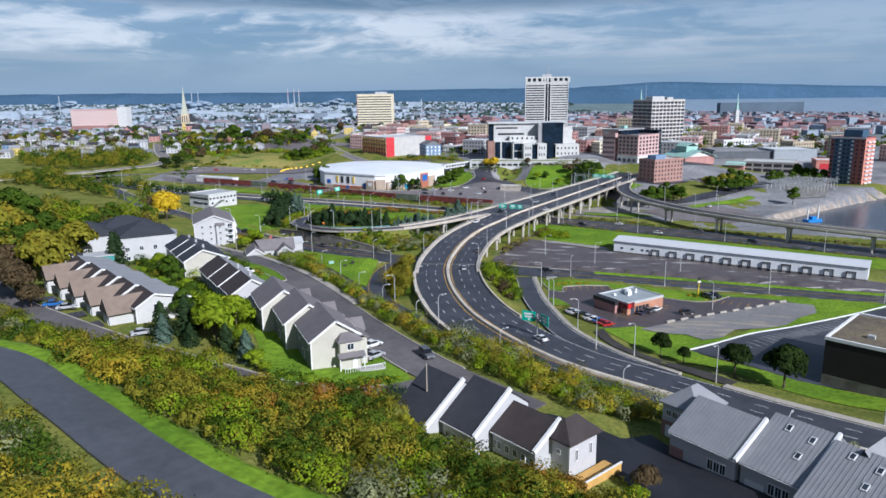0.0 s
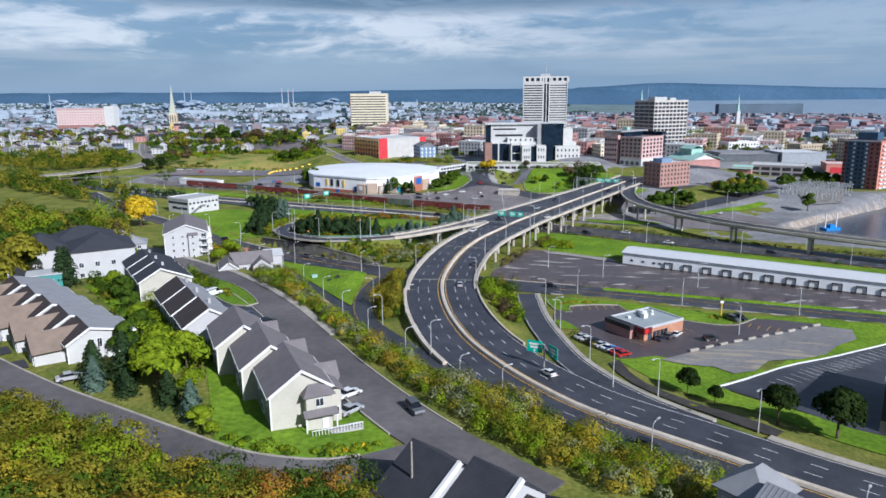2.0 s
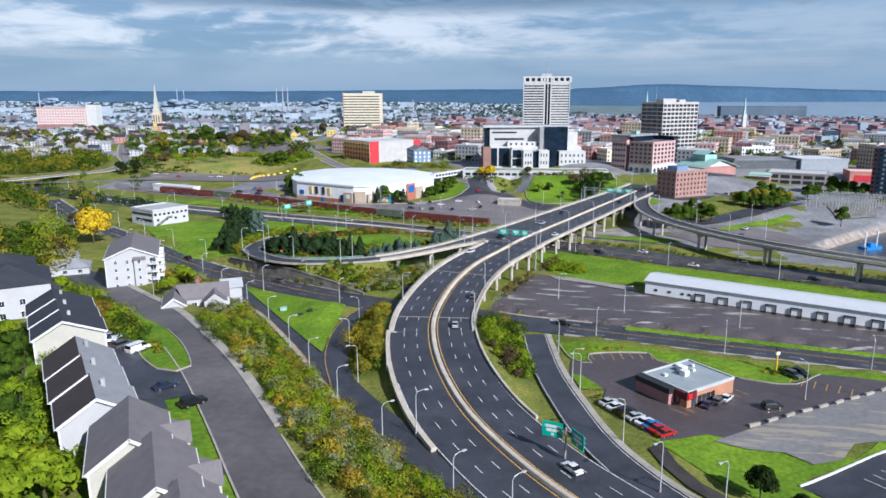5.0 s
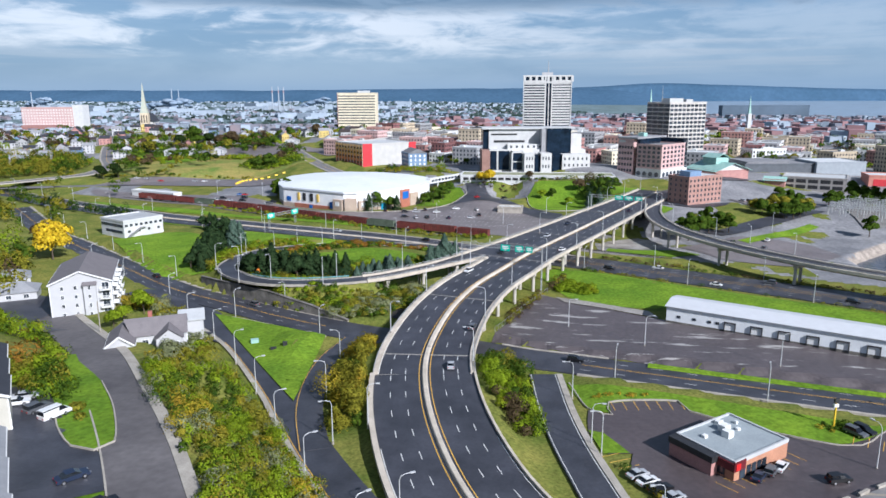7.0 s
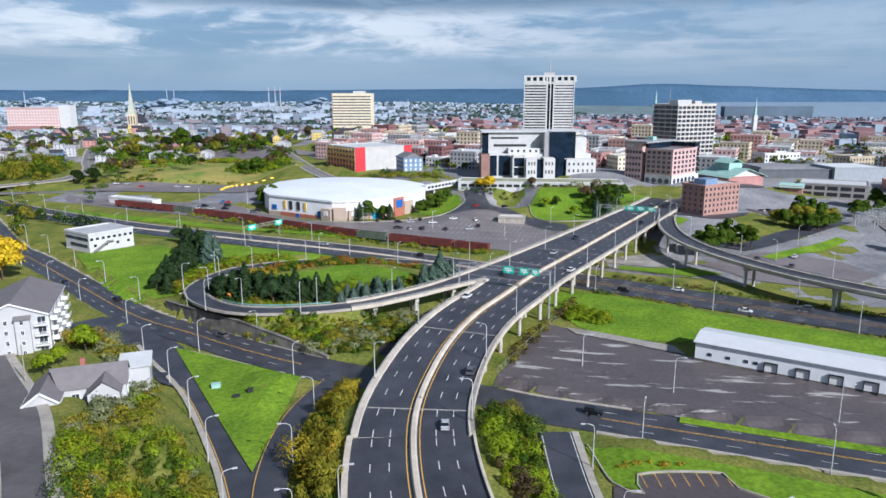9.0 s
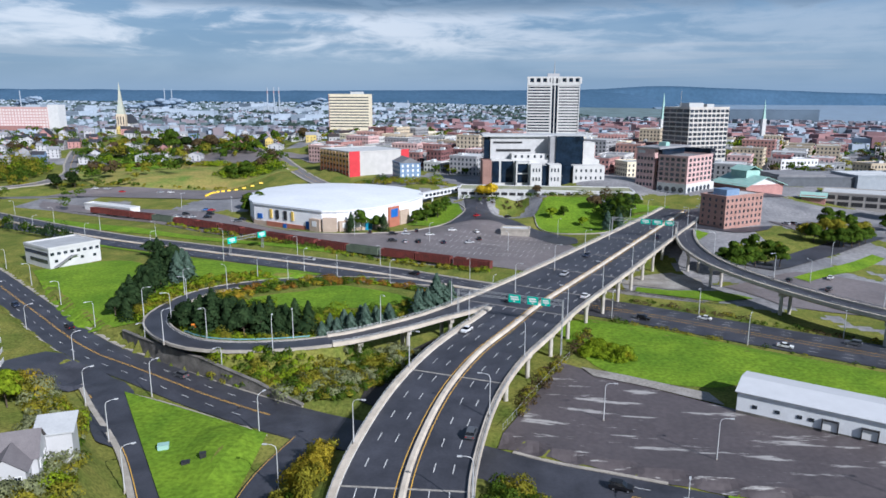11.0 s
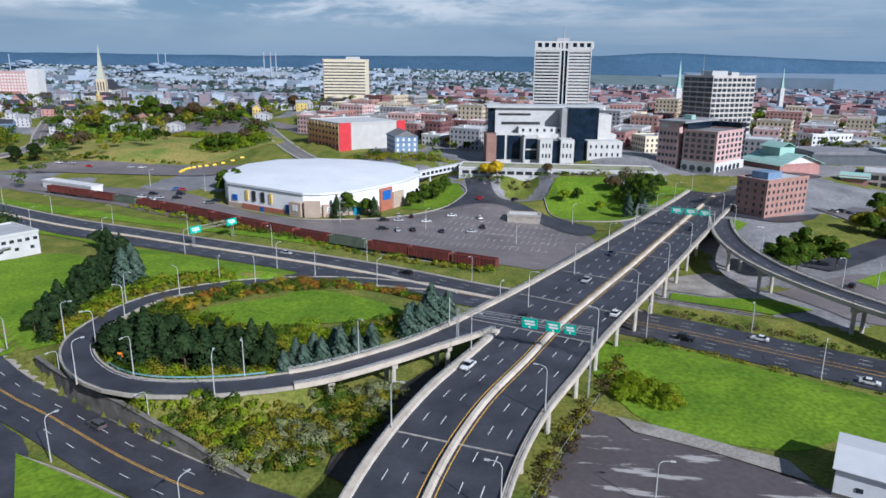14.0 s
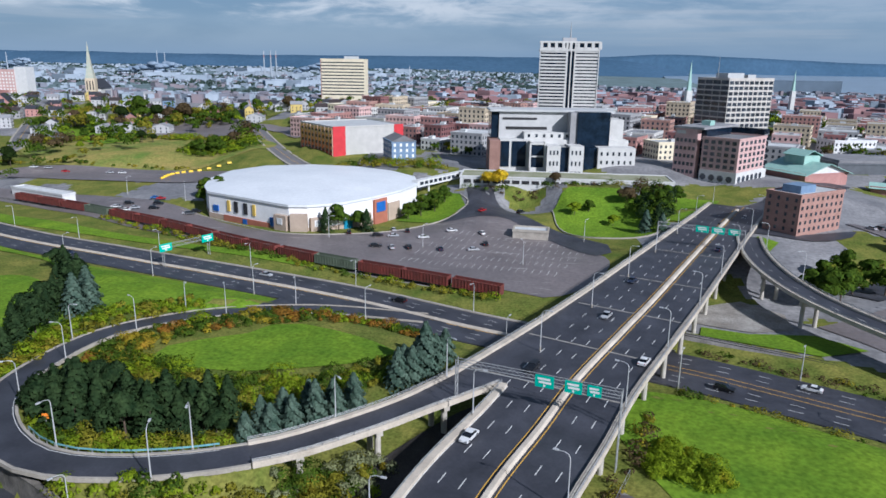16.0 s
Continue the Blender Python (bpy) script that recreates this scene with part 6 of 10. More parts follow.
def brown_unit(x, y, z, rz, last=False):
    """Unit of the western row: short dark slope with a garage gable, long pale slope to the garden."""
    t = thing("townhouse", "pale townhouse with brown garage gable" if not last else "pale end townhouse with twin windows in its gable", "townhouse", x, y, z, radians(rz), "western townhouse row")
    # shade and sunlight on the two slopes are put into their shingle colours
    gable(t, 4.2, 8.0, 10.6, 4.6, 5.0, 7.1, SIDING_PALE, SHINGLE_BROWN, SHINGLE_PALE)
    g = part("garage", Box(-9.6, 2.2, -4, -4.2, 7.6, 3.6), SIDING_PALE, t, "projecting garage")
    part("garage_roof", ([(-10.0, 1.2, 3.5), (-10.0, 8.8, 3.5), (-2.0, 8.8, 3.5), (-2.0, 1.2, 3.5), (-10.0, 5.0, 6.9), (-0.3, 5.0, 6.9)], [(0, 4, 5, 3), (1, 2, 5, 4), (0, 1, 4)]), SHINGLE_TAN, t, "tan garage roof")
    part("garage_door", Box(-9.7, 3.2, 0, -9.6, 6.6, 2.3), TRIM, g, "white garage door")
    part("door", Box(-4.3, 0.5, 0, -4.2, 1.4, 2.1), DARK, t, "dark front door")
    glazed(t, -4.26, 9.3, 0.9, 1.2, 1.3, -math.pi / 2)
    glazed(t, 8.06, 3, 0.9, 1.5, 1.3, math.pi / 2)
    if last:
        glazed(t, 0.2, -0.06, 3.0, 0.8, 1.7)
        glazed(t, 1.6, -0.06, 3.0, 0.8, 1.7)
    return t


WEST_ROW = [(-87.4 - 8.5 * k, 144.4 + 6.3 * k) for k in range(5)]
for k, (x, y) in enumerate(WEST_ROW):
    brown_unit(x, y, 21.0 + 0.2 * k, 47, k == 0)


def hipped(t, x0, y0, x1, y1, z, rise, material, over=0.5, name="hip_roof"):
    """A hip roof over a rectangle, ridge along the longer side."""
    w, d = x1 - x0, y1 - y0
    x0, y0, x1, y1 = x0 - over, y0 - over, x1 + over, y1 + over
    if w > d:
        r = [(x0 + d / 2, (y0 + y1) / 2), (x1 - d / 2, (y0 + y1) / 2)]
    else:
        r = [((x0 + x1) / 2, y0 + w / 2), ((x0 + x1) / 2, y1 - w / 2)]
    v = [(x0, y0, z), (x1, y0, z), (x1, y1, z), (x0, y1, z), (*r[0], z + rise), (*r[1], z + rise), (x0, y0, z - 0.2), (x1, y0, z - 0.2), (x1, y1, z - 0.2), (x0, y1, z - 0.2)]
    f = [(0, 1, 5, 4), (1, 2, 5), (2, 3, 4, 5), (3, 0, 4)] if w > d else [(0, 1, 4), (1, 2, 5, 4), (2, 3, 5), (3, 0, 4, 5)]
    return part(name, (v, f + [(0, 6, 7, 1), (1, 7, 8, 2), (2, 8, 9, 3), (3, 9, 6, 0), (9, 8, 7, 6)]), material, t)


T = thing("apartment_house", "large white apartment house with dark slate hip roofs", "apartment house", -138, 226, 17, radians(38))
for nm, (x0, y0, x1, y1), h in (("wall", (-9, -7, 9, 12), 9.2), ("rear_wing", (-14, 12, 6, 30), 8.8), ("side_wing", (-24, 4, -9, 22), 8.8)):
    part(nm, Box(x0, y0, -6, x1, y1, h), SIDING_WHITE, T)
    hipped(T, x0, y0, x1, y1, h, 4.0, SHINGLE_DARK)
for x in (-6.5, -2, 2.5, 6.5):
    for z in (1, 4.2):
        glazed(T, x, -7.05, z, 1.2, 1.4)
for y in (-4, 1, 6):
    for z in (1, 4.2):
        glazed(T, 9.05, y, z, 1.2, 1.4, math.pi / 2)
        glazed(T, -9.1, y, z, 1.2, 1.4, -math.pi / 2)

T = thing("apartment_house", "four-storey white apartment house with balconies", "apartment house", -139.7, 283.8, 7.7, radians(27.8))
gable(T, 8.25, 8.25, 29, 11.1, 11.1, 14.5, SIDING_WHITE, SHINGLE_GREY, SHINGLE_GREY)
for fl in range(4):
    for x in (-5.0, -1.4):
        glazed(T, x, -0.06, 1.0 + fl * 2.7, 0.7, 1.1)
    glazed(T, 2.4, -1.26, 1.0 + fl * 2.7, 0.7, 1.1)
    b = part("balcony", Box(5.2, -1.5, 0.3 + fl * 2.7, 8.2, 0, 0.5 + fl * 2.7), TRIM, T, "white balcony")
    part("railing", join(Box(5.2, -1.5, 1.3 + fl * 2.7, 8.2, -1.42, 1.4 + fl * 2.7), *[Box(5.2 + k * 0.3, -1.5, 0.5 + fl * 2.7, 5.26 + k * 0.3, -1.44, 1.3 + fl * 2.7) for k in range(11)]), TRIM, b)
    glazed(T, 6.7, -0.06, 0.6 + fl * 2.7, 1.8, 1.9)
    for y in (3, 9.5, 16, 22.5):
        b = part("balcony", Box(8.25, y, 0.3 + fl * 2.7, 9.9, y + 4, 0.5 + fl * 2.7), TRIM, T, "white balcony")
        part("railing", join(Box(9.8, y, 0.5 + fl * 2.7, 9.9, y + 4, 1.4 + fl * 2.7), Box(8.25, y, 0.5 + fl * 2.7, 9.9, y + 0.1, 1.4 + fl * 2.7)), TRIM, b)
        glazed(T, 8.3, y + 2, 0.6 + fl * 2.7, 1.8, 1.9, math.pi / 2)
part("stair_bay", Box(0.8, -1.2, -4, 4.2, 0, 10.4), SIDING_WHITE, T)
part("stair_bay_roof", sheet((0.5, -1.5, 10.4), (4.5, -1.5, 10.4), (4.5, 0, 11.2), (0.5, 0, 11.2), 0.2), SHINGLE_GREY, T)

T = thing("bungalow", "white split-level house with grey-mauve gable roofs", "house", -106.6, 249.4, 10.4, radians(26))
gable(T, 3.0, 3.0, 12, 3.2, 3.2, 5.4, SIDING_WHITE, SHINGLE_GREY, SHINGLE_GREY, -1.5)
WING = [(2.4, 3, 3.4), (15.6, 3, 3.4), (15.6, 11, 3.4), (2.4, 11, 3.4), (0.4, 7, 7.2), (15.6, 7, 7.2)]
part("main_wall", Box(3.0, 3.4, -5, 15.2, 10.6, 3.5), SIDING_WHITE, T)
part("main_roof", (WING, [(0, 1, 5, 4), (2, 3, 4, 5), (3, 0, 4)]), SHINGLE_GREY, T, "grey-mauve main roof")
part("main_gable", ([(15.2, 3.4, 3.5), (15.2, 10.6, 3.5), (15.2, 7, 6.9)], [(0, 1, 2)]), SIDING_WHITE, T)
part("front_wing", Box(8.2, -0.6, -5, 14.2, 3.6, 3.2), SIDING_WHITE, T)
part("front_roof", ([(7.7, -1.0, 3.2), (14.7, -1.0, 3.2), (14.7, 5.2, 3.2), (7.7, 5.2, 3.2), (11.2, -1.0, 5.9), (11.2, 5.6, 5.9)], [(1, 2, 5, 4), (3, 0, 4, 5)]), SHINGLE_GREY, T)
part("front_gable", ([(8.2, -0.6, 3.2), (14.2, -0.6, 3.2), (11.2, -0.6, 5.6)], [(0, 1, 2)]), SIDING_WHITE, T)
part("rear_wing", Box(13.4, 10.4, -5, 19.4, 16, 4.2), SIDING_WHITE, T)
part("rear_roof", sheet((13.0, 10.0, 4.3), (19.9, 10.0, 4.3), (19.9, 16.4, 5.6), (13.0, 16.4, 5.6), 0.3), PALE_ROOF, T, "pale metal roof")
for x in (9.4, 11.2, 13.0):
    glazed(T, x, -0.66, 1.0, 1.0, 1.4)
    glazed(T, x, -0.66, -1.9, 1.0, 1.4)
for y in (5.2, 8.6):
    glazed(T, 15.26, y, 0.9, 1.0, 1.3, math.pi / 2)
glazed(T, 0, -1.56, 1.0, 1.4, 1.3)
glazed(T, 5.4, 3.34, 1.0, 1.4, 1.3)
part("chimney", Box(6.2, 7.6, 5.6, 7.2, 8.6, 8.4), mat("red_brick_stack", (0.34, 0.12, 0.10), 0.85), T, "red brick chimney")

TEAL = mat("teal_siding", (0.06, 0.26, 0.25), 0.7, scale=0.3, var=0.08)
T = thing("garden_house", "white gabled house with teal walls", "house", -140, 187, 20.5, radians(35))
gable(T, 4.5, 4.5, 11, 3.4, 3.4, 6.6, SIDING_WHITE, SHINGLE_DARK, SHINGLE_DARK)
part("teal_wing", Box(4.5, 2, -4, 13, 9, 4.2), TEAL, T, "teal flat-roofed wing")
part("wing_roof", Box(4.3, 1.8, 4.2, 13.2, 9.2, 4.5), PALE_ROOF, T)
glazed(T, -1.5, -0.05, 1.0, 1.2, 1.3)
for x, y, rz in ((-176, 300, 30), (-196, 322, 38), (-205, 300, 30)):
    T = thing("bungalow", "low house with grey hip roof among trees", "house", x, y, gz(x, y), radians(rz))
    part("wall", Box(-8, -5, -3, 8, 5, 3), SIDING_WHITE, T)
    hipped(T, -8, -5, 8, 5, 3, 2.6, SHINGLE_PALE)
    for xx in (-5, 0, 5):
        glazed(T, xx, -5.05, 1.0, 1.4, 1.2)

# ---- two stepped house rows on the lower terrace ----
def stepped_unit(t, x0, x1, top, ridge, front_e, wall_y, roof, back=4.5, drop=3.4):
    """One unit of a stepped row: a roof falling from its ridge to the front, a short back slope, a raised party wall."""
    prof = [(ridge + back, -4), (ridge + back, top - drop), (ridge, top), (wall_y, front_e), (wall_y, -4)]
    n = len(prof)
    v = [(x0, y, z) for y, z in prof] + [(x1, y, z) for y, z in prof]
    part("wall", (v, [tuple(range(n)), tuple(range(n, 2 * n))[::-1]] + [(i, n + i, n + (i + 1) % n, (i + 1) % n) for i in range(n)]), SIDING_WHITE, t)
    k = (top - front_e) / (ridge - wall_y)
    part("roof", sheet((x0 - 0.2, ridge, top + 0.25), (x1 + 0.1, ridge, top + 0.25), (x1 + 0.1, wall_y - 0.5, front_e + 0.25 - 0.5 * k), (x0 - 0.2, wall_y - 0.5, front_e + 0.25 - 0.5 * k)), roof, t)
    part("roof", sheet((x0 - 0.2, ridge, top + 0.25), (x1 + 0.1, ridge, top + 0.25), (x1 + 0.1, ridge + back + 0.4, top - drop + 0.1), (x0 - 0.2, ridge + back + 0.4, top - drop + 0.1)), roof, t)
    part("firewall", sheet((x1 - 0.1, ridge + 0.2, top + 0.6), (x1 + 0.35, ridge + 0.2, top + 0.6), (x1 + 0.35, wall_y - 0.6, front_e + 0.5 - 0.5 * k), (x1 - 0.1, wall_y - 0.6, front_e + 0.5 - 0.5 * k), 0.7), TRIM, t, "white raised party wall")
    part("gutter", Box(x0, wall_y - 0.62, front_e - 0.5 * k, x1, wall_y - 0.5, front_e - 0.5 * k + 0.14), TRIM, t)
    return k


T = thing("split_house", "long white house with dark slate roofs and hipped tower", "house", -10, 100.3, 19.6, radians(-42))
stepped_unit(T, -8.6, -0.3, 9.2, -0.6, 4.0, -7.8, SHINGLE_DARK)
stepped_unit(T, 0.0, 7.3, 9.3, 2.0, 4.4, -4.8, SHINGLE_DARK)
stepped_unit(T, 7.6, 16.0, 7.2, 3.2, 4.3, -1.5, SHINGLE_BROWN)
for x, y, n_ in ((-6.8, -7.85, 3), (1.2, -4.85, 4), (9.0, -1.55, 4)):
    for k in range(n_):
        glazed(T, x + k * 1.6, y, 1.8, 0.7, 1.0)
part("tower", Box(14.5, 1.9, -4, 19.3, 8.0, 5.4), SIDING_WHITE, T, "square white tower")
part("tower_foot", Box(14.44, 1.84, -4, 19.36, 1.9, 0.4), CONCRETE, T)
hipped(T, 14.5, 1.9, 19.3, 8.0, 5.4, 2.4, SHINGLE_BROWN, 0.6)
for x in (14.5, 19.3):
    part("corner_board", Box(x - 0.1, 1.82, 0, x + 0.1, 1.9, 5.3), TRIM, T)
glazed(T, 17.4, 1.85, 3.2, 0.5, 0.6)
glazed(T, 19.35, 3.4, 2.4, 0.4, 1.5, math.pi / 2)
glazed(T, 19.35, 6.6, 2.4, 0.4, 1.5, math.pi / 2)
PLYWOOD = mat("yellow_plywood", (0.52, 0.31, 0.09), 0.7, scale=0.6, var=0.12)
T2 = thing("timber_deck", "new yellow plywood deck beside the tower", "deck", -10, 100.3, 18.9, radians(-42))
for k in range(8):
    part("deck_board", Box(19.7 + k * 0.36, 1.4, 0.9, 20.02 + k * 0.36, 9.4, 1.0), PLYWOOD, T2)
part("panel", Box(19.6, 1.25, -1.5, 22.7, 1.35, 1.9), PLYWOOD, T2)
part("panel", Box(22.65, 1.4, -1.5, 22.75, 9.4, 1.9), PLYWOOD, T2)
for k in range(5):
    part("post", Box(22.5, 1.5 + k * 1.9, -1.5, 22.64, 1.64 + k * 1.9, 2.0), PLYWOOD, T2)
part("cap_rail", Box(22.55, 1.3, 1.9, 22.85, 9.5, 2.0), TRIM, T2)

T = thing("row_house", "grey-roofed row houses with white party walls and skylights", "row house", 34.3, 98.5, 16.6, radians(-46))
for x0, x1, top, ridge, front_e, wall_y in ((-10.8, 0.0, 8.5, 0.0, 4.9, -7.2), (0.5, 9.2, 9.1, 2.4, 4.6, -6.6), (9.6, 24, 8.9, 1.2, 4.4, -9.0)):
    slope = stepped_unit(T, x0, x1, top, ridge, front_e, wall_y, METAL_ROOF)
    for k in range(int((x1 - x0) / 0.62)):
        xx = x0 + 0.3 + k * 0.62
        part("roof_rib", sheet((xx, ridge, top + 0.31), (xx + 0.08, ridge, top + 0.31), (xx + 0.08, wall_y - 0.5, front_e + 0.31 - 0.5 * slope), (xx, wall_y - 0.5, front_e + 0.31 - 0.5 * slope), 0.08), METAL_ROOF, T)
    for xx, yy in (((x0 + 2.4, ridge - 1.8), (x0 + 6.0, ridge - 2.4), (x0 + 5.6, ridge - 5.4)) if x0 > 0 else ()):
        zz = top + 0.25 + (yy - ridge) * slope
        sk = part("skylight", sheet((xx, yy + 0.55, zz + 0.55 * slope + 0.2), (xx + 0.8, yy + 0.55, zz + 0.55 * slope + 0.2), (xx + 0.8, yy - 0.55, zz - 0.55 * slope + 0.2), (xx, yy - 0.55, zz - 0.55 * slope + 0.2), 0.25), TRIM, T, "framed skylight")
        part("pane", sheet((xx + 0.1, yy + 0.44, zz + 0.44 * slope + 0.21), (xx + 0.7, yy + 0.44, zz + 0.44 * slope + 0.21), (xx + 0.7, yy - 0.44, zz - 0.44 * slope + 0.21), (xx + 0.1, yy - 0.44, zz - 0.44 * slope + 0.21), 0.05), GLASS, sk)
    for k in range(3):
        glazed(T, x0 + (7.0 if x0 < 0 else 4.6) + k * 1.0, wall_y - 0.05, 1.6, 0.8, 1.5)
    if x0 > 0:
        part("garage_door", Box(x0 + 0.8, wall_y - 0.1, 0, x0 + 3.6, wall_y - 0.02, 2.3), TRIM, T, "white garage door")
        part("brick_base", Box(x0 + 0.2, wall_y - 0.06, -2, x1 - 0.2, wall_y - 0.01, 0.9), BRICK_BROWN, T, "brown brick base")
part("tower", Box(-16.4, -1.4, -4, -10.8, 5.6, 6.2), SIDING_WHITE, T, "square entrance tower")
part("tower_base", Box(-16.46, -1.5, -4, -10.7, -1.4, 3.0), BRICK_BROWN, T, "brown brick base")
hipped(T, -16.4, -1.4, -10.0, 5.6, 6.2, 3.0, METAL_ROOF, 0.6)
for k in range(3):
    glazed(T, -15.2 + k * 1.2, -1.45, 4.0, 0.8, 0.9)
part("garage_door", Box(-15.6, -1.62, -0.2, -12.6, -1.5, 2.3), TRIM, T, "white garage door")
part("entrance", Box(-10.7, -7.3, -2, -8.4, -7.2, 2.6), BRICK_BROWN, T, "dark brick entrance recess")
part("cross_gable", ([(10, 9, 4.6), (17, 9, 4.6), (17, 1, 4.6), (10, 1, 4.6), (13.5, 9.2, 9.6), (13.5, 0, 9.6)], [(0, 1, 4), (1, 2, 5, 4), (3, 0, 4, 5)]), METAL_ROOF, T)
for k in range(3):
    part("parking_stripe", Box(-20 + k * 3.0, -16, 0.95, -19.85 + k * 3.0, -11.4, 1.0), YELLOW_LINE, T)

# dark windowless store
T = thing("dark_store", "large windowless dark brown store with gravelled roof", "store", 71, 169, 1.8, radians(-38))
DARK_BRICK = mat("dark_brown_block", (0.018, 0.014, 0.015), 0.85, scale=0.3, tint=(0.012, 0.01, 0.01), fine=0.2, bump=0.1)
part("wall", Box(0, 0, -2, 60, 26, 12), DARK_BRICK, T)
part("base", Box(-0.05, -0.05, -2, 60, 26.05, 3.0), CONCRETE_DARK, T, "stained concrete base")
part("roof", Box(0.5, 0.5, 12.0, 59.5, 25.5, 12.2), mat("mossy_gravel_roof", (0.16, 0.13, 0.08), 0.95, scale=0.12, tint=(0.075, 0.06, 0.05), fine=0.3), T, "mossy gravel roof")
part("coping", join(Box(-0.2, -0.2, 11.8, 0.4, 26.2, 12.6), Box(0.4, -0.2, 11.8, 60, 0.4, 12.6), Box(0.4, 25.6, 11.8, 60, 26.2, 12.6)), TRIM, T, "white coping")
for x, y in ((8, 7), (14, 16), (24, 9), (19, 20)):
    rooftop(T, x, y, 12.2, 1.6, 1.2, 0.8)

# ---- restaurant ----
T = thing("restaurant", "low brick restaurant with pale flat roof, corner entrance", "restaurant", 33, 233.2, 0.9, radians(38.5))
R_BRICK = mat("orange_brick", (0.42, 0.21, 0.13), 0.85, scale=0.3, var=0.1, fine=0.15)
part("wall", Box(-7.6, -7, -1, 9.2, 6.6, 3.9), R_BRICK, T)
part("left_wing", Box(-9.6, -3.4, -1, -7.6, 6.6, 3.5), BRICK_RED, T)
part("fascia", Box(-9.8, -3.6, 3.0, -7.4, 6.8, 4.3), DARK, T, "dark fascia")
ROOF_BLUE = mat("blue_grey_membrane", (0.30, 0.335, 0.35), 0.7, scale=0.25, tint=(0.24, 0.27, 0.285), fine=0.08)
part("roof", Box(-7.4, -6.8, 3.9, 9.0, 6.4, 4.15), ROOF_BLUE, T, "pale flat roof")
part("parapet", join(Box(-7.7, -7.1, 3.7, 9.3, -6.7, 4.5), Box(-7.7, 6.3, 3.7, 9.3, 6.7, 4.5), Box(-7.7, -6.7, 3.7, -7.3, 6.3, 4.5), Box(8.9, -6.7, 3.7, 9.3, 6.3, 4.5)), PALE_ROOF, T)
part("corner_fascia", join(Box(-7.9, -7.3, 2.4, -4.6, -6.9, 4.3), Box(-8.1, -7.3, 2.4, -7.7, 4.5, 4.0)), mat("dark_red_fascia", (0.12, 0.015, 0.02), 0.5), T, "dark red corner fascia")
part("emblem", Box(-7.6, -7.42, 2.6, -6.3, -7.3, 3.9), mat("red_emblem", (0.6, 0.02, 0.02), 0.4), T, "red wall emblem")
for k in range(4):
    part("window", Box(-3.9 + k * 1.6, -7.12, 0.2, -2.6 + k * 1.6, -6.98, 2.6), GLASS, T)
for k in range(4):
    part("window", Box(-7.75, -5 + k * 2.2, 0.7, -7.55, -3.4 + k * 2.2, 2.6), GLASS, T)
part("door", Box(-6.0, -7.14, 0, -4.4, -6.98, 2.3), GLASS, T, "glass entrance door")
part("pavement", Box(-9.5, -9.2, -1, 9.5, -7, 0.15), CONCRETE, T, "concrete walk")
for x, y, w, d, h in ((0.2, 0.4, 1.7, 1.7, 1.4), (1.8, 2.4, 1.9, 1.7, 1.4), (-4.0, 2.6, 1.0, 0.8, 0.6), (4.4, 1.0, 0.9, 0.6, 0.5), (3.6, 5.0, 1.6, 1.0, 0.7), (6.6, 3.0, 0.6, 0.6, 0.6)):
    rooftop(T, x, y, 4.15, w, d, h, WHITE)

# ---- warehouse ----
WH_WALL = mat("ribbed_white_wall", (0.74, 0.76, 0.78), 0.6, scale=0.3, var=0.05, fine=0.06)
T = thing("warehouse", "long low white warehouse with dark loading doors", "warehouse", 37.6, 319.8, 0.6, radians(-26.4))
part("wall", Box(0, 0, -2, 101, 13.6, 5.6), WH_WALL, T)
part("base", Box(-0.06, -0.06, -2, 101.06, 0, 0.9), CONCRETE_DARK, T, "stained concrete plinth")
part("roof", join(sheet((-0.5, -0.6, 5.75), (101.5, -0.6, 5.75), (101.5, 6.8, 7.0), (-0.5, 6.8, 7.0), 0.2), sheet((-0.5, 14.2, 5.75), (101.5, 14.2, 5.75), (101.5, 6.8, 7.0), (-0.5, 6.8, 7.0), 0.2)), mat("white_metal_roof", (0.52, 0.53, 0.55), 0.5, scale=0.3, var=0.03), T, "white metal roof")
part("gable_end", ([(0, 0, 5.6), (0, 13.6, 5.6), (0, 6.8, 6.8), (101, 0, 5.6), (101, 13.6, 5.6), (101, 6.8, 6.8)], [(0, 2, 1), (3, 4, 5)]), WH_WALL, T)
for k in range(11):
    x = 18 + k * 7.6
    d = part("dock_frame", join(Box(x - 0.25, -0.5, 0.2, x, 0, 3.5), Box(x + 2.9, -0.5, 0.2, x + 3.15, 0, 3.5), Box(x, -0.5, 3.2, x + 2.9, 0, 3.5)), DARK, T, "black dock surround")
    part("loading_door", Box(x, -0.14, 0.9, x + 2.9, -0.02, 3.2), WHITE, d, "pale loading door")
for x in (3.4, 8.2, 12.8, 15.2):
    part("window", Box(x, -0.12, 2.2, x + 1.1, 0.02, 3.0), GLASS, T)
part("door", Box(-0.12, 9.6, 0.2, 0.02, 10.6, 2.4), GREY_WALL, T)

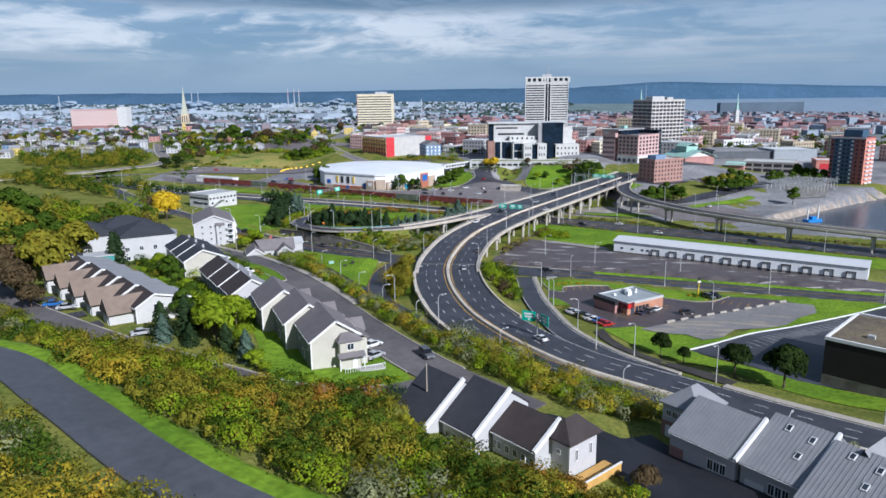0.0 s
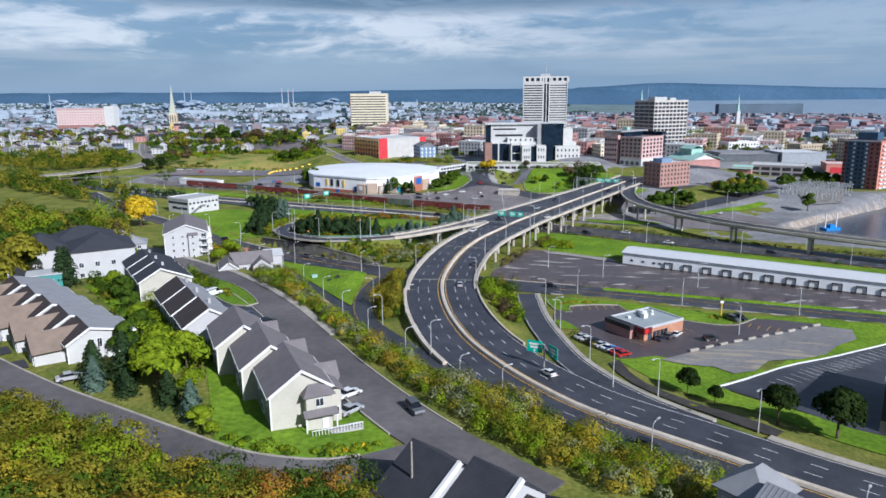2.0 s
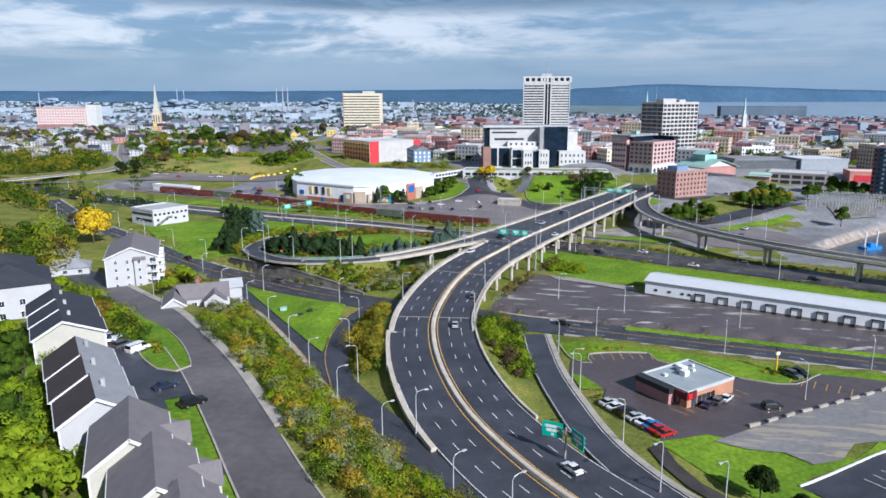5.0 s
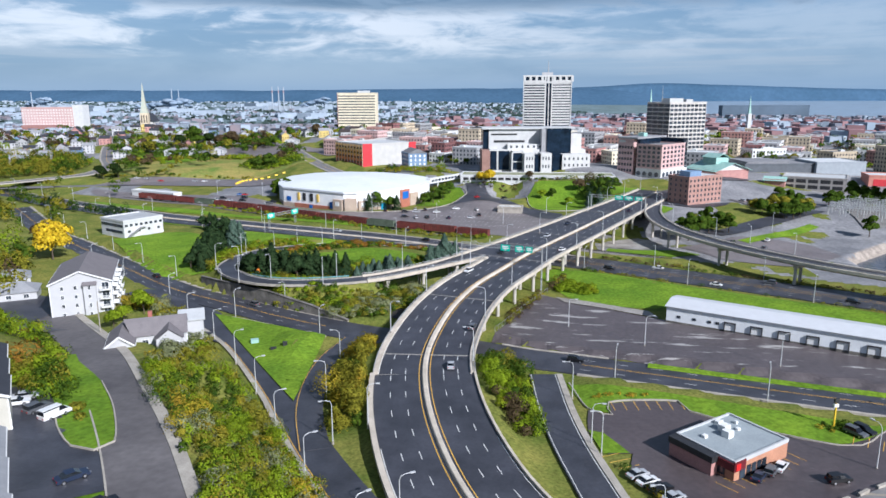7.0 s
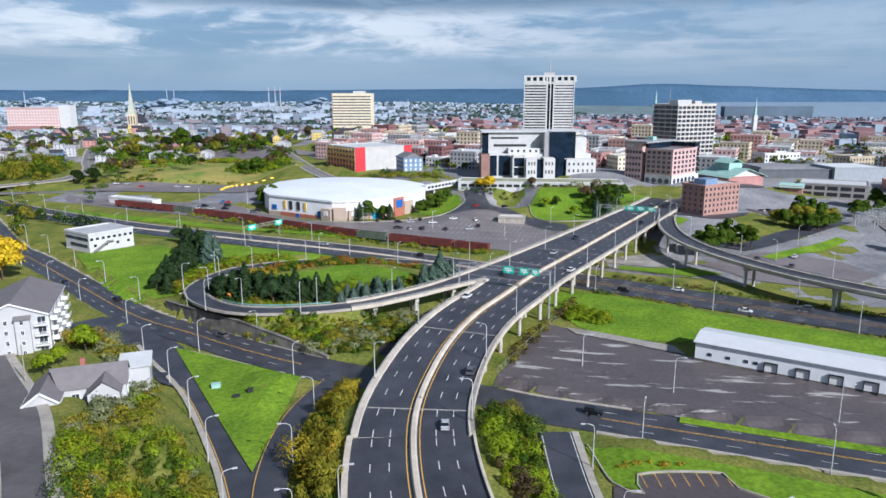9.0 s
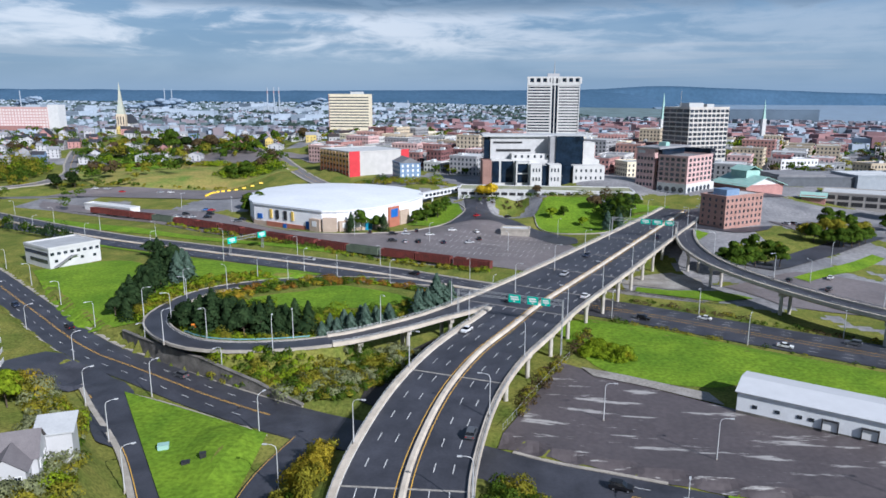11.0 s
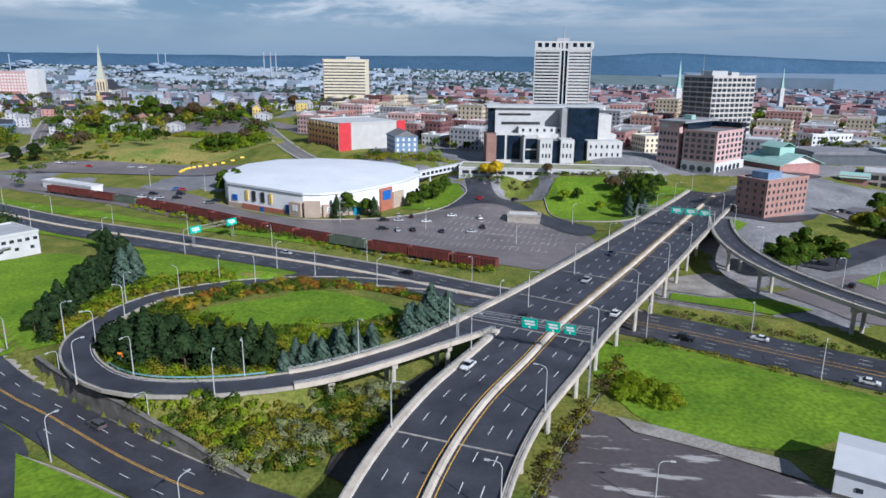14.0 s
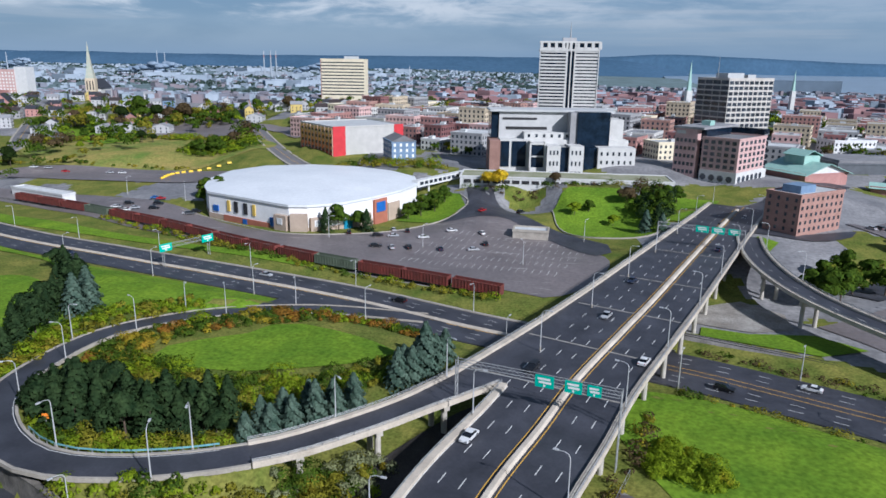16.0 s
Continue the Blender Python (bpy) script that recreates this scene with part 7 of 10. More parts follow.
# short driveways before the townhouses
for k, (x, y, rz) in enumerate(((-37.6, 123.4, 31), (-46.4, 133.6, 31), (-55.4, 143.4, 31))):
    c_, k_ = math.cos(radians(rz)), math.sin(radians(rz))
    patch("driveway_%d" % (k + 1), [(x + c_ * u - k_ * v, y + k_ * u + c_ * v) for u, v in ((7.3, 5.0), (14.5, 5.0), (14.5, 9.8), (7.3, 9.8))], ASPHALT, "short dark driveway before a garage", "driveway", 0.3)
for k, (x, y) in enumerate(WEST_ROW):
    c_, k_ = math.cos(radians(47)), math.sin(radians(47))
    patch("driveway_%d" % (k + 4), [(x + c_ * u - k_ * v, y + k_ * u + c_ * v) for u, v in ((-10.5, 2.4), (-18.5, 2.4), (-18.5, 7.2), (-10.5, 7.2))], ASPHALT, "short dark driveway before a garage", "driveway", 0.3)
for k, (x, y, rz) in enumerate(((-68.6, 156.6, 38), (-75.4, 164.6, 38), (-82, 172.6, 38))):
    c_, k_ = math.cos(radians(rz)), math.sin(radians(rz))
    patch("driveway_%d" % (k + 9), [(x + c_ * u - k_ * v, y + k_ * u + c_ * v) for u, v in ((5.8, 3.0), (12, 3.0), (12, 7.6), (5.8, 7.6))], ASPHALT, "short dark driveway before a garage", "driveway", 0.35)

# ---- city fabric: repeated plain buildings ----
rng = np.random.default_rng(7)


def window_strip(side, w, d, n, z0, floors, dz, ww, wh):
    out = []
    for k in range(n):
        for fl in range(floors):
            z = z0 + fl * dz
            if side in "SN":
                u = -w / 2 + w * (k + 0.5) / n
                y = -d / 2 if side == "S" else d / 2
                out.append(Box(u - ww / 2, y - 0.06, z, u + ww / 2, y + 0.06, z + wh))
            else:
                u = -d / 2 + d * (k + 0.5) / n
                x = -w / 2 if side == "W" else w / 2
                out.append(Box(x - 0.06, u - ww / 2, z, x + 0.06, u + ww / 2, z + wh))
    return out


def city_block(label, w, d, floors, wall, roof, tall=3.5, group="downtown buildings"):
    h = floors * tall + 0.8
    t = thing("city_building", label, "building", 0, -900, -60, 0, group)
    part("wall", Box(-w / 2, -d / 2, -9, w / 2, d / 2, h), wall, t)
    part("roof", Box(-w / 2 + 0.4, -d / 2 + 0.4, h + 0.004, w / 2 - 0.4, d / 2 - 0.4, h + 0.12), roof, t)
    part("parapet", join(Box(-w / 2 - 0.2, -d / 2 - 0.2, h - 0.5, w / 2 + 0.2, -d / 2 + 0.4, h + 0.7), Box(-w / 2 - 0.2, d / 2 - 0.4, h - 0.5, w / 2 + 0.2, d / 2 + 0.2, h + 0.7),
                         Box(-w / 2 - 0.2, -d / 2 + 0.4, h - 0.5, -w / 2 + 0.4, d / 2 - 0.4, h + 0.7), Box(w / 2 - 0.4, -d / 2 + 0.4, h - 0.5, w / 2 + 0.2, d / 2 - 0.4, h + 0.7)), wall, t)
    n, m = max(3, int(w / 3.2)), max(3, int(d / 3.2))
    geo = []
    for side, k in (("S", n), ("W", m), ("E", m)):
        geo += window_strip(side, w, d, k, 1.0, floors, tall, 1.4, 1.9)
    tagged(part("glazing", join(*geo), GLASS, t), kind="stuff")
    for _ in range(rng.integers(1, 3)):
        x, y = rng.uniform(-w / 3, w / 3), rng.uniform(-d / 3, d / 3)
        rooftop(t, x, y, h + 0.12, rng.uniform(1.5, 5), rng.uniform(1.5, 4), rng.uniform(1, 2.6), PALE_ROOF if rng.random() < 0.6 else GREY_WALL)
    return t


DARK_BRICK_RED = mat("dark_red_brick", (0.24, 0.11, 0.105), 0.85, scale=0.3, tint=(0.18, 0.08, 0.08), fine=0.2, rand=0.25)
kinds = []
for label, w, d, fl, wall, roof in (
        ("three-storey red brick block with flat grey roof", 24, 16, 3, BRICK_RED, GREY_ROOF), ("four-storey red brick block with pale roof", 30, 18, 4, BRICK_RED, PALE_ROOF),
        ("narrow dark red brick block with flat roof", 14, 20, 4, DARK_BRICK_RED, GREY_ROOF), ("wide dark red brick block with pale roof", 34, 20, 3, DARK_BRICK_RED, PALE_ROOF),
        ("brown brick block with flat grey roof", 22, 18, 4, BRICK_BROWN, GREY_ROOF), ("low brown brick block with pale roof", 28, 22, 2, BRICK_BROWN, PALE_ROOF),
        ("pink brick block with pale roof", 26, 18, 4, BRICK_PINK, PALE_ROOF), ("tan rendered block with grey roof", 26, 18, 4, TAN, GREY_ROOF),
        ("tall tan rendered block with pale roof", 22, 20, 6, TAN, PALE_ROOF), ("cream block with flat pale roof", 24, 20, 3, CREAM, PALE_ROOF),
        ("pale stone block with grey roof", 30, 22, 3, STONE, GREY_ROOF), ("low white block with pale roof", 26, 16, 2, WHITE_WALL, PALE_ROOF),
        ("white block with ribbon of windows", 34, 18, 3, WHITE_WALL, PALE_ROOF), ("grey clad block with pale roof", 28, 24, 4, GREY_WALL, PALE_ROOF), ("low grey hall with wide pale roof", 38, 26, 2, GREY_WALL, PALE_ROOF),
        ("blue-grey block with flat roof", 20, 16, 5, BLUE_WALL, GREY_ROOF)):
    kinds.append((city_block(label, w, d, fl, wall, roof), w, d))

# keep-outs: (x, y, radius) of named buildings, lawns and open ground
KEEP = [(15, 905, 42), (136, 800, 36), (0, 660, 62), (85, 612, 42), (100, 538, 30), (-140, 702, 52), (-98, 655, 22), (-271, 1185, 44), (236, 566, 28), (209, 647, 30), (196, 702, 40), (240, 700, 26), (264, 660, 20), (140, 655, 24), (178, 640, 10), (200, 530, 40), (30, 600, 40)]


def free(x, y, r):
    return all((x - a) ** 2 + (y - b) ** 2 > (r + c) ** 2 for a, b, c in KEEP)


first = [True] * len(kinds)


def put(kind, x, y, rz, dz=0.0):
    t, w, d = kinds[kind]
    z = gz(x, y) + dz
    if first[kind]:
        first[kind] = False
        t.location, t.rotation_euler = (x, y, z), (0, 0, rz)
        return t
    return copy_thing(t, Matrix.Translation((x, y, z)) @ Matrix.Rotation(rz, 4, "Z"))


GRID = radians(-24)
cg, sg = math.cos(GRID), math.sin(GRID)
count = 0
weights = np.array([6, 5, 4, 3, 5, 4, 9, 9, 3, 10, 12, 13, 13, 9, 7, 3], float)
for i in range(-16, 34):
    for j in range(0, 34):
        u, v = i * 30 + rng.uniform(-3, 3), 690 + j * 27 + rng.uniform(-3, 3)
        if i % 4 == 3 or j % 5 == 4:
            continue
        x, y = u * cg - (v - 690) * sg, 690 + u * sg + (v - 690) * cg
        if not (655 < y < 1130) or x < -190 + (y - 700) * -0.05 or x > 190 + (y - 620) * 0.62:
            continue
        k = int(rng.choice(len(kinds), p=weights / weights.sum()))
        if not free(x, y, 0.4 * max(kinds[k][1:])) or rng.random() < 0.10:
            continue
        put(k, x, y, GRID + (math.pi / 2 if rng.random() < 0.4 else 0) + rng.uniform(-0.04, 0.04), -0.5)
        KEEP.append((x, y, 9))
        count += 1
# buildings picked out of the fabric
for k, x, y, rz in ((10, -195, 808, -0.2), (4, -168, 852, -0.2), (7, -140, 852, -0.2), (9, 72, 708, 0.35), (0, -110, 760, -0.4), (2, -84, 742, -0.4), (3, -60, 760, -0.4), (6, -120, 800, -0.3), (0, -60, 820, -0.3),
                    (13, 110, 745, 0.4), (1, 78, 905, -0.1), (9, 52, 930, 0.0), (8, 300, 720, 0.3), (6, 340, 700, 0.3), (4, 320, 780, 0.3), (7, 270, 760, 0.4), (12, 210, 770, 0.3)):
    put(k, x, y, rz)


# ---- gabled wooden houses on the western hill ----
def wooden_house(label, w, d, h, rise, wall, roof):
    t = thing("wooden_house", label, "house", 0, -950, -60, 0, "hillside houses")
    gable(t, w / 2, w / 2, d, h, h, h + rise, wall, roof, roof, -d / 2, 0.3, False)
    geo = window_strip("S", w, d, 3, 1.0, int(h // 2.8), 2.8, 1.0, 1.5) + window_strip("W", w, d, 3, 1.0, int(h // 2.8), 2.8, 1.0, 1.5) + window_strip("E", w, d, 3, 1.0, int(h // 2.8), 2.8, 1.0, 1.5)
    tagged(part("glazing", join(*geo), GLASS, t), kind="stuff")
    part("chimney", Box(w * 0.15, d * 0.1, h, w * 0.15 + 0.7, d * 0.1 + 0.7, h + rise + 1.0), BRICK_RED, t)
    return t


YELLOW_WALL = mat("yellow_clapboard", (0.55, 0.42, 0.14), 0.75, scale=0.3, var=0.08)
small = [wooden_house(*a) for a in (
    ("white wooden house with dark gable roof", 9, 12, 6.5, 3, SIDING_WHITE, SHINGLE_DARK), ("white wooden house with grey gable roof", 8, 11, 8.5, 2.6, SIDING_WHITE, SHINGLE_PALE),
    ("grey wooden house with dark gable roof", 9, 11, 7, 3, GREY_WALL, SHINGLE_BROWN), ("blue wooden house with dark roof", 8, 12, 7, 3, BLUE_WALL, SHINGLE_DARK),
    ("yellow wooden house with grey roof", 8, 11, 7.5, 2.8, YELLOW_WALL, SHINGLE_PALE), ("red wooden house with dark roof", 9, 12, 7, 3.2, BRICK_RED, SHINGLE_DARK), ("wide white wooden house with pale roof", 14, 12, 6, 2.4, SIDING_WHITE, SHINGLE_PALE))]
used = [True] * len(small)


def put_house(k, x, y, rz):
    z = gz(x, y)
    if used[k]:
        used[k] = False
        small[k].location, small[k].rotation_euler = (x, y, z), (0, 0, rz)
    else:
        copy_thing(small[k], Matrix.Translation((x, y, z)) @ Matrix.Rotation(rz, 4, "Z"))


hill_spots = []
for i in range(46):
    for j in range(34):
        x, y = -1150 + i * 24 + rng.uniform(-5, 5), 690 + j * 22 + rng.uniform(-5, 5)
        inside = (y > 760 + 0.22 * (x + 480) and x < -200) or (x < -470 and y > 690)
        inside = inside and not (-330 < x < -240 and y < 870) and not (-420 < x < -330 and y < 800) and not (-470 < x < -435 and y < 900)
        if not inside or x < -720 or y > 1000 or rng.random() < 0.44 or abs(x + 0.42 * y - 20) < 9 or not free(x, y, 5):
            continue
        hill_spots.append((x, y))
        put_house(int(rng.choice(7, p=[0.27, 0.27, 0.14, 0.07, 0.07, 0.08, 0.10])), x, y, rng.choice([0.4, 1.97]) + rng.uniform(-0.1, 0.1))
put_house(6, -378, 794, 0.1)
put_house(6, -366, 796, 0.1)
put_house(1, -344, 918, 0.3)
put_house(1, -352, 924, 0.3)
for k_ in range(7):
    put_house((4, 1, 0, 1, 6, 1, 0)[k_], -282 - k_ * 5.5, 872 + k_ * 13, 0.42)
put_house(6, -262, 838, 0.1)
put_house(6, -330, 800, 0.15)

SPIRE_STONE = mat("weathered_spire_stone", (0.46, 0.43, 0.34), 0.85, scale=0.2, tint=(0.32, 0.38, 0.33), fine=0.1)
# church with tall spire
T = thing("church", "stone church with tall pale green spire", "church", -526, 1005, 24, 0.3)
part("nave", Box(-8, 6, -8, 8, 50, 16), STONE, T)
part("nave_roof", ([(-9, 5, 16), (9, 5, 16), (9, 51, 16), (-9, 51, 16), (0, 5, 27), (0, 51, 27)], [(0, 1, 4), (2, 3, 5), (1, 2, 5, 4), (3, 0, 4, 5)]), SHINGLE_DARK, T)
part("tower", Box(-5.2, -5.2, -8, 5.2, 5.2, 28), TAN, T, "tan stone tower")
part("spire", ([(-4.6, -4.6, 28), (4.6, -4.6, 28), (4.6, 4.6, 28), (-4.6, 4.6, 28), (-2.4, -2.4, 42), (2.4, -2.4, 42), (2.4, 2.4, 42), (-2.4, 2.4, 42), (0, 0, 69)],
               [(0, 1, 5, 4), (1, 2, 6, 5), (2, 3, 7, 6), (3, 0, 4, 7), (4, 5, 8), (5, 6, 8), (6, 7, 8), (7, 4, 8)]), SPIRE_STONE, T, "weathered pale green spire")
for x in (-3.2, 0, 3.2):
    part("lancet", Box(x - 0.6, -5.35, 15, x + 0.6, -5.1, 25), DARK, T)
T = thing("church", "red brick hall with dark steep roof", "church", -560, 905, 18, 0.5)
gable(T, 11, 11, 30, 8, 8, 20, BRICK_RED, SHINGLE_DARK, SHINGLE_DARK, -15, 0.5, False)
for x, y, top, base in ((146, 1000, 81, 20), (356, 1300, 73, 14)):
    T = thing("church_steeple", "slender pale green church steeple among roofs", "steeple", x, y, base, 0.2)
    part("tower", Box(-3, -3, -6, 3, 3, (top - base) * 0.5), STONE, T)
    k = (top - base)
    part("spire", ([(-2.0, -2.0, k * 0.5), (2.0, -2.0, k * 0.5), (2.0, 2.0, k * 0.5), (-2.0, 2.0, k * 0.5), (0, 0, k)], [(0, 1, 4), (1, 2, 4), (2, 3, 4), (3, 0, 4)]), COPPER, T)
T = box_building("terminal_shed", "very long low dark shed by the bay", 651, 2150, 2, 45, 230, 40, 0, mat("far_dark_shed", (0.11, 0.15, 0.20), 0.9, scale=0.02, var=0.1), mat("far_shed_roof", (0.13, 0.17, 0.22), 0.9, scale=0.02, var=0.1))
# stack and band colours are greyed to carry distance haze
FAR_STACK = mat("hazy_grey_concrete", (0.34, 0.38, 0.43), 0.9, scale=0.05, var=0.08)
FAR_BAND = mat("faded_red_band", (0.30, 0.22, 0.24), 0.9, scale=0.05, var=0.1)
T = thing("power_station", "pale power station with three striped stacks", "power station", -1055, 3000, 5, 0)
part("hall", Box(-50, 0, -10, 50, 50, 30), FAR_STACK, T)
for x in (-26, 2, 24):
    part("chimney", tube([(x, 0, 0), (x, 0, 111)], [3.0, 2.2], 12), FAR_STACK, T, "tall pale stack")
    part("chimney_band", tube([(x, 0, 84), (x, 0, 96)], [2.7, 2.6], 12), FAR_BAND, T)
for x, y, h in ((-1480, 2900, 105), (-1470, 2940, 100), (-1890, 2600, 90), (-420, 2600, 60)):
    T = thing("chimney", "thin pale industrial chimney in the distance", "chimney", x, y, 5)
    part("shaft", tube([(0, 0, -5), (0, 0, h)], [2.4, 1.4], 8), FAR_STACK, T)

# steam drifting from the works
SMOKE = mat("white_steam", (0.27, 0.33, 0.41), 1.0, scale=0.02, tint=(0.17, 0.23, 0.31), spec=0.0)
srng = np.random.default_rng(17)
for x, y, z, run, rise_, n_, r_ in ((-1640, 2900, 30, 230, 26, 90, 17), (-925, 2905, 36, 110, 24, 60, 13), (-2150, 2905, 40, 110, 22, 60, 14)):
    bm = bmesh.new()
    for k in range(n_):
        u = (k + srng.uniform(0, 1)) / n_
        q = (run * u + srng.normal(0, 5), srng.normal(0, 8), rise_ * u ** 0.7 + srng.normal(0, 2 + 4 * u))
        bmesh.ops.create_icosphere(bm, subdivisions=2, radius=r_ * (0.35 + 0.6 * u * (1.25 - u) * 2) * srng.uniform(0.6, 1.1), matrix=Matrix.Translation(q) @ Matrix.Diagonal((1.7, 1, 0.62, 1)))
    for v_ in bm.verts:
        v_.co += Vector((noise.noise(v_.co * 0.11), 0, noise.noise(v_.co * 0.11 + Vector((7, 3, 1))))) * 3.2
    me = bpy.data.meshes.new("steam_plume")
    bm.to_mesh(me)
    bm.free()
    me.materials.append(SMOKE)
    me.polygons.foreach_set("use_smooth", [True] * len(me.polygons))
    ob = tagged(new("steam_plume", me), "white steam plume drifting from far works", "steam", kind="stuff")
    ob.location = (x, y, z)

# ---- far suburbs and industry, too many to count ----
def far_boxes(name, n, xr, yr, size, high, material, label):
    geo = []
    for _ in range(n):
        x, y = rng.uniform(*xr), rng.uniform(*yr)
        s, h = rng.uniform(*size), rng.uniform(*high)
        geo.append(moved(Box(-s / 2, -s / 3, -6, s / 2, s / 3, h), x, y, gz(x, y), rng.uniform(0, 3)))
    return tagged(new(name, mesh(name, join(*geo), material)), label, "houses", kind="stuff")


# far walls and roofs: haze is mixed into their blue-grey colours
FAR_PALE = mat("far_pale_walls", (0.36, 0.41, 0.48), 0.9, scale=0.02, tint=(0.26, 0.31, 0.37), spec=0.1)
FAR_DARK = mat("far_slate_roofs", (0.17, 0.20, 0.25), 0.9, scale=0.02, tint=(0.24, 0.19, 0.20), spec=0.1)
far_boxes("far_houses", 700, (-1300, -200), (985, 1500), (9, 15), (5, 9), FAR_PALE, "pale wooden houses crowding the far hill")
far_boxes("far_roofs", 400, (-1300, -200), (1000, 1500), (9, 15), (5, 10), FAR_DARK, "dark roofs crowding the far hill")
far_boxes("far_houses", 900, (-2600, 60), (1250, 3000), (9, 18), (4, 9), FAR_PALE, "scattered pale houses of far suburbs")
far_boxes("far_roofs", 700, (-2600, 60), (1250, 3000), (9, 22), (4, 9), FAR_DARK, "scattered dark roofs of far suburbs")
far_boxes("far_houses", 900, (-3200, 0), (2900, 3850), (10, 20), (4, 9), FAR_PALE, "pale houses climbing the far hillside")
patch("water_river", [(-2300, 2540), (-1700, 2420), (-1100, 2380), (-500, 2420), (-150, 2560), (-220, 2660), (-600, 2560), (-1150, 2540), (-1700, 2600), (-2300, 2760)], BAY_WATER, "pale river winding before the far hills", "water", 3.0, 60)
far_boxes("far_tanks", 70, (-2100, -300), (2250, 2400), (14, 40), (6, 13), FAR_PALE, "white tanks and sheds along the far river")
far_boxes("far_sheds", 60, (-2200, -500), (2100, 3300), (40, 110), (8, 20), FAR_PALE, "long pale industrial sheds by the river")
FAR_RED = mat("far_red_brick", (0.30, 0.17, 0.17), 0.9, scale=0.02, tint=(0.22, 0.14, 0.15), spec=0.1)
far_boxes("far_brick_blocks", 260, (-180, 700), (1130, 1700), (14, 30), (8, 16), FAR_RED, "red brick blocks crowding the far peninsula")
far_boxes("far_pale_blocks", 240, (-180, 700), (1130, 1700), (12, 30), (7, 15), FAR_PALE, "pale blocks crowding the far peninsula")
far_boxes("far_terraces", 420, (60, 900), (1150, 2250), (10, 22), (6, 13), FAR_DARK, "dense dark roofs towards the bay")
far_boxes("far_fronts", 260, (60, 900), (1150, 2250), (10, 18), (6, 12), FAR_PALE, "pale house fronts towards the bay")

# ---- plants ----
def leaf_mesh(name, centre, normal, size, material, seed=0):
    """Many small four-sided leaf clumps, each an island, facing roughly along its normal."""
    r = np.random.default_rng(seed)
    n = len(centre)
    nrm = normal + r.normal(0, 0.3, (n, 3))
    nrm /= np.linalg.norm(nrm, axis=1)[:, None]
    a = np.cross(nrm, r.normal(0, 1, (n, 3)))
    a /= np.linalg.norm(a, axis=1)[:, None]
    b = np.cross(nrm, a)
    sx, sy = (size * r.uniform(0.7, 1.3, n))[:, None], (size * r.uniform(0.45, 0.9, n))[:, None]
    k = (size * r.uniform(-0.35, 0.35, n))[:, None]
    quad = np.stack([centre - a * sx, centre - b * sy + nrm * k, centre + a * sx, centre + b * sy + nrm * k], 1).reshape(-1, 3)
    me = bpy.data.meshes.new(name)
    me.vertices.add(4 * n)
    me.vertices.foreach_set("co", quad.ravel().astype(np.float32))
    me.loops.add(4 * n)
    me.loops.foreach_set("vertex_index", np.arange(4 * n, dtype=np.int32))
    me.polygons.add(n)
    me.polygons.foreach_set("loop_start", np.arange(0, 4 * n, 4, dtype=np.int32))
    me.materials.append(material)
    me.update(calc_edges=True)
    soft = normal * 0.75 + nrm * 0.35
    soft /= np.linalg.norm(soft, axis=1)[:, None]
    me.normals_split_custom_set_from_vertices(np.repeat(soft, 4, axis=0).astype(np.float32))
    return me


def blob(r, n, centre, radius, squash=0.85):
    """Points and outward ways on an uneven ball."""
    d = r.normal(0, 1, (n, 3))
    d /= np.linalg.norm(d, axis=1)[:, None]
    d[:, 2] = np.where(d[:, 2] < -0.2, -d[:, 2], d[:, 2])
    rad = radius * r.uniform(0.80, 1.06, n)[:, None]
    return np.array(centre) + d * rad * (1, 1, squash), d


BARK = mat("bark", (0.10, 0.075, 0.055), 0.95, scale=1.5, var=0.25, fine=0.2)
LEAF_GREEN = foliage("green_leaves", (0.026, 0.060, 0.008), (0.105, 0.165, 0.016), (0.19, 0.19, 0.02), 0.08)
LEAF_MAPLE = foliage("dark_maple_leaves", (0.010, 0.020, 0.006), (0.035, 0.060, 0.012))
LEAF_OLIVE = foliage("olive_leaves", (0.12, 0.125, 0.014), (0.32, 0.29, 0.03), (0.36, 0.27, 0.025), 0.15)
LEAF_BRIGHT = foliage("bright_leaves", (0.11, 0.175, 0.008), (0.28, 0.36, 0.016), (0.42, 0.36, 0.02), 0.12)
LEAF_GOLD = foliage("gold_scrub_leaves", (0.23, 0.175, 0.018), (0.47, 0.38, 0.03), (0.42, 0.25, 0.03), 0.2)
LEAF_YELLOW = foliage("yellow_leaves", (0.48, 0.33, 0.015), (0.80, 0.60, 0.03), (0.55, 0.36, 0.02), 0.05)
LEAF_RUST = foliage("rust_leaves", (0.17, 0.085, 0.018), (0.36, 0.20, 0.03), (0.34, 0.14, 0.025), 0.2)
LEAF_BROWN = foliage("brown_leaves", (0.06, 0.045, 0.024), (0.14, 0.10, 0.05))
LEAF_SILVER = foliage("silver_scrub", (0.15, 0.17, 0.085), (0.31, 0.33, 0.17))
NEEDLE_DARK = foliage("dark_needles", (0.012, 0.030, 0.012), (0.055, 0.092, 0.034))
NEEDLE_BLUE = foliage("blue_needles", (0.05, 0.095, 0.07), (0.15, 0.215, 0.165))


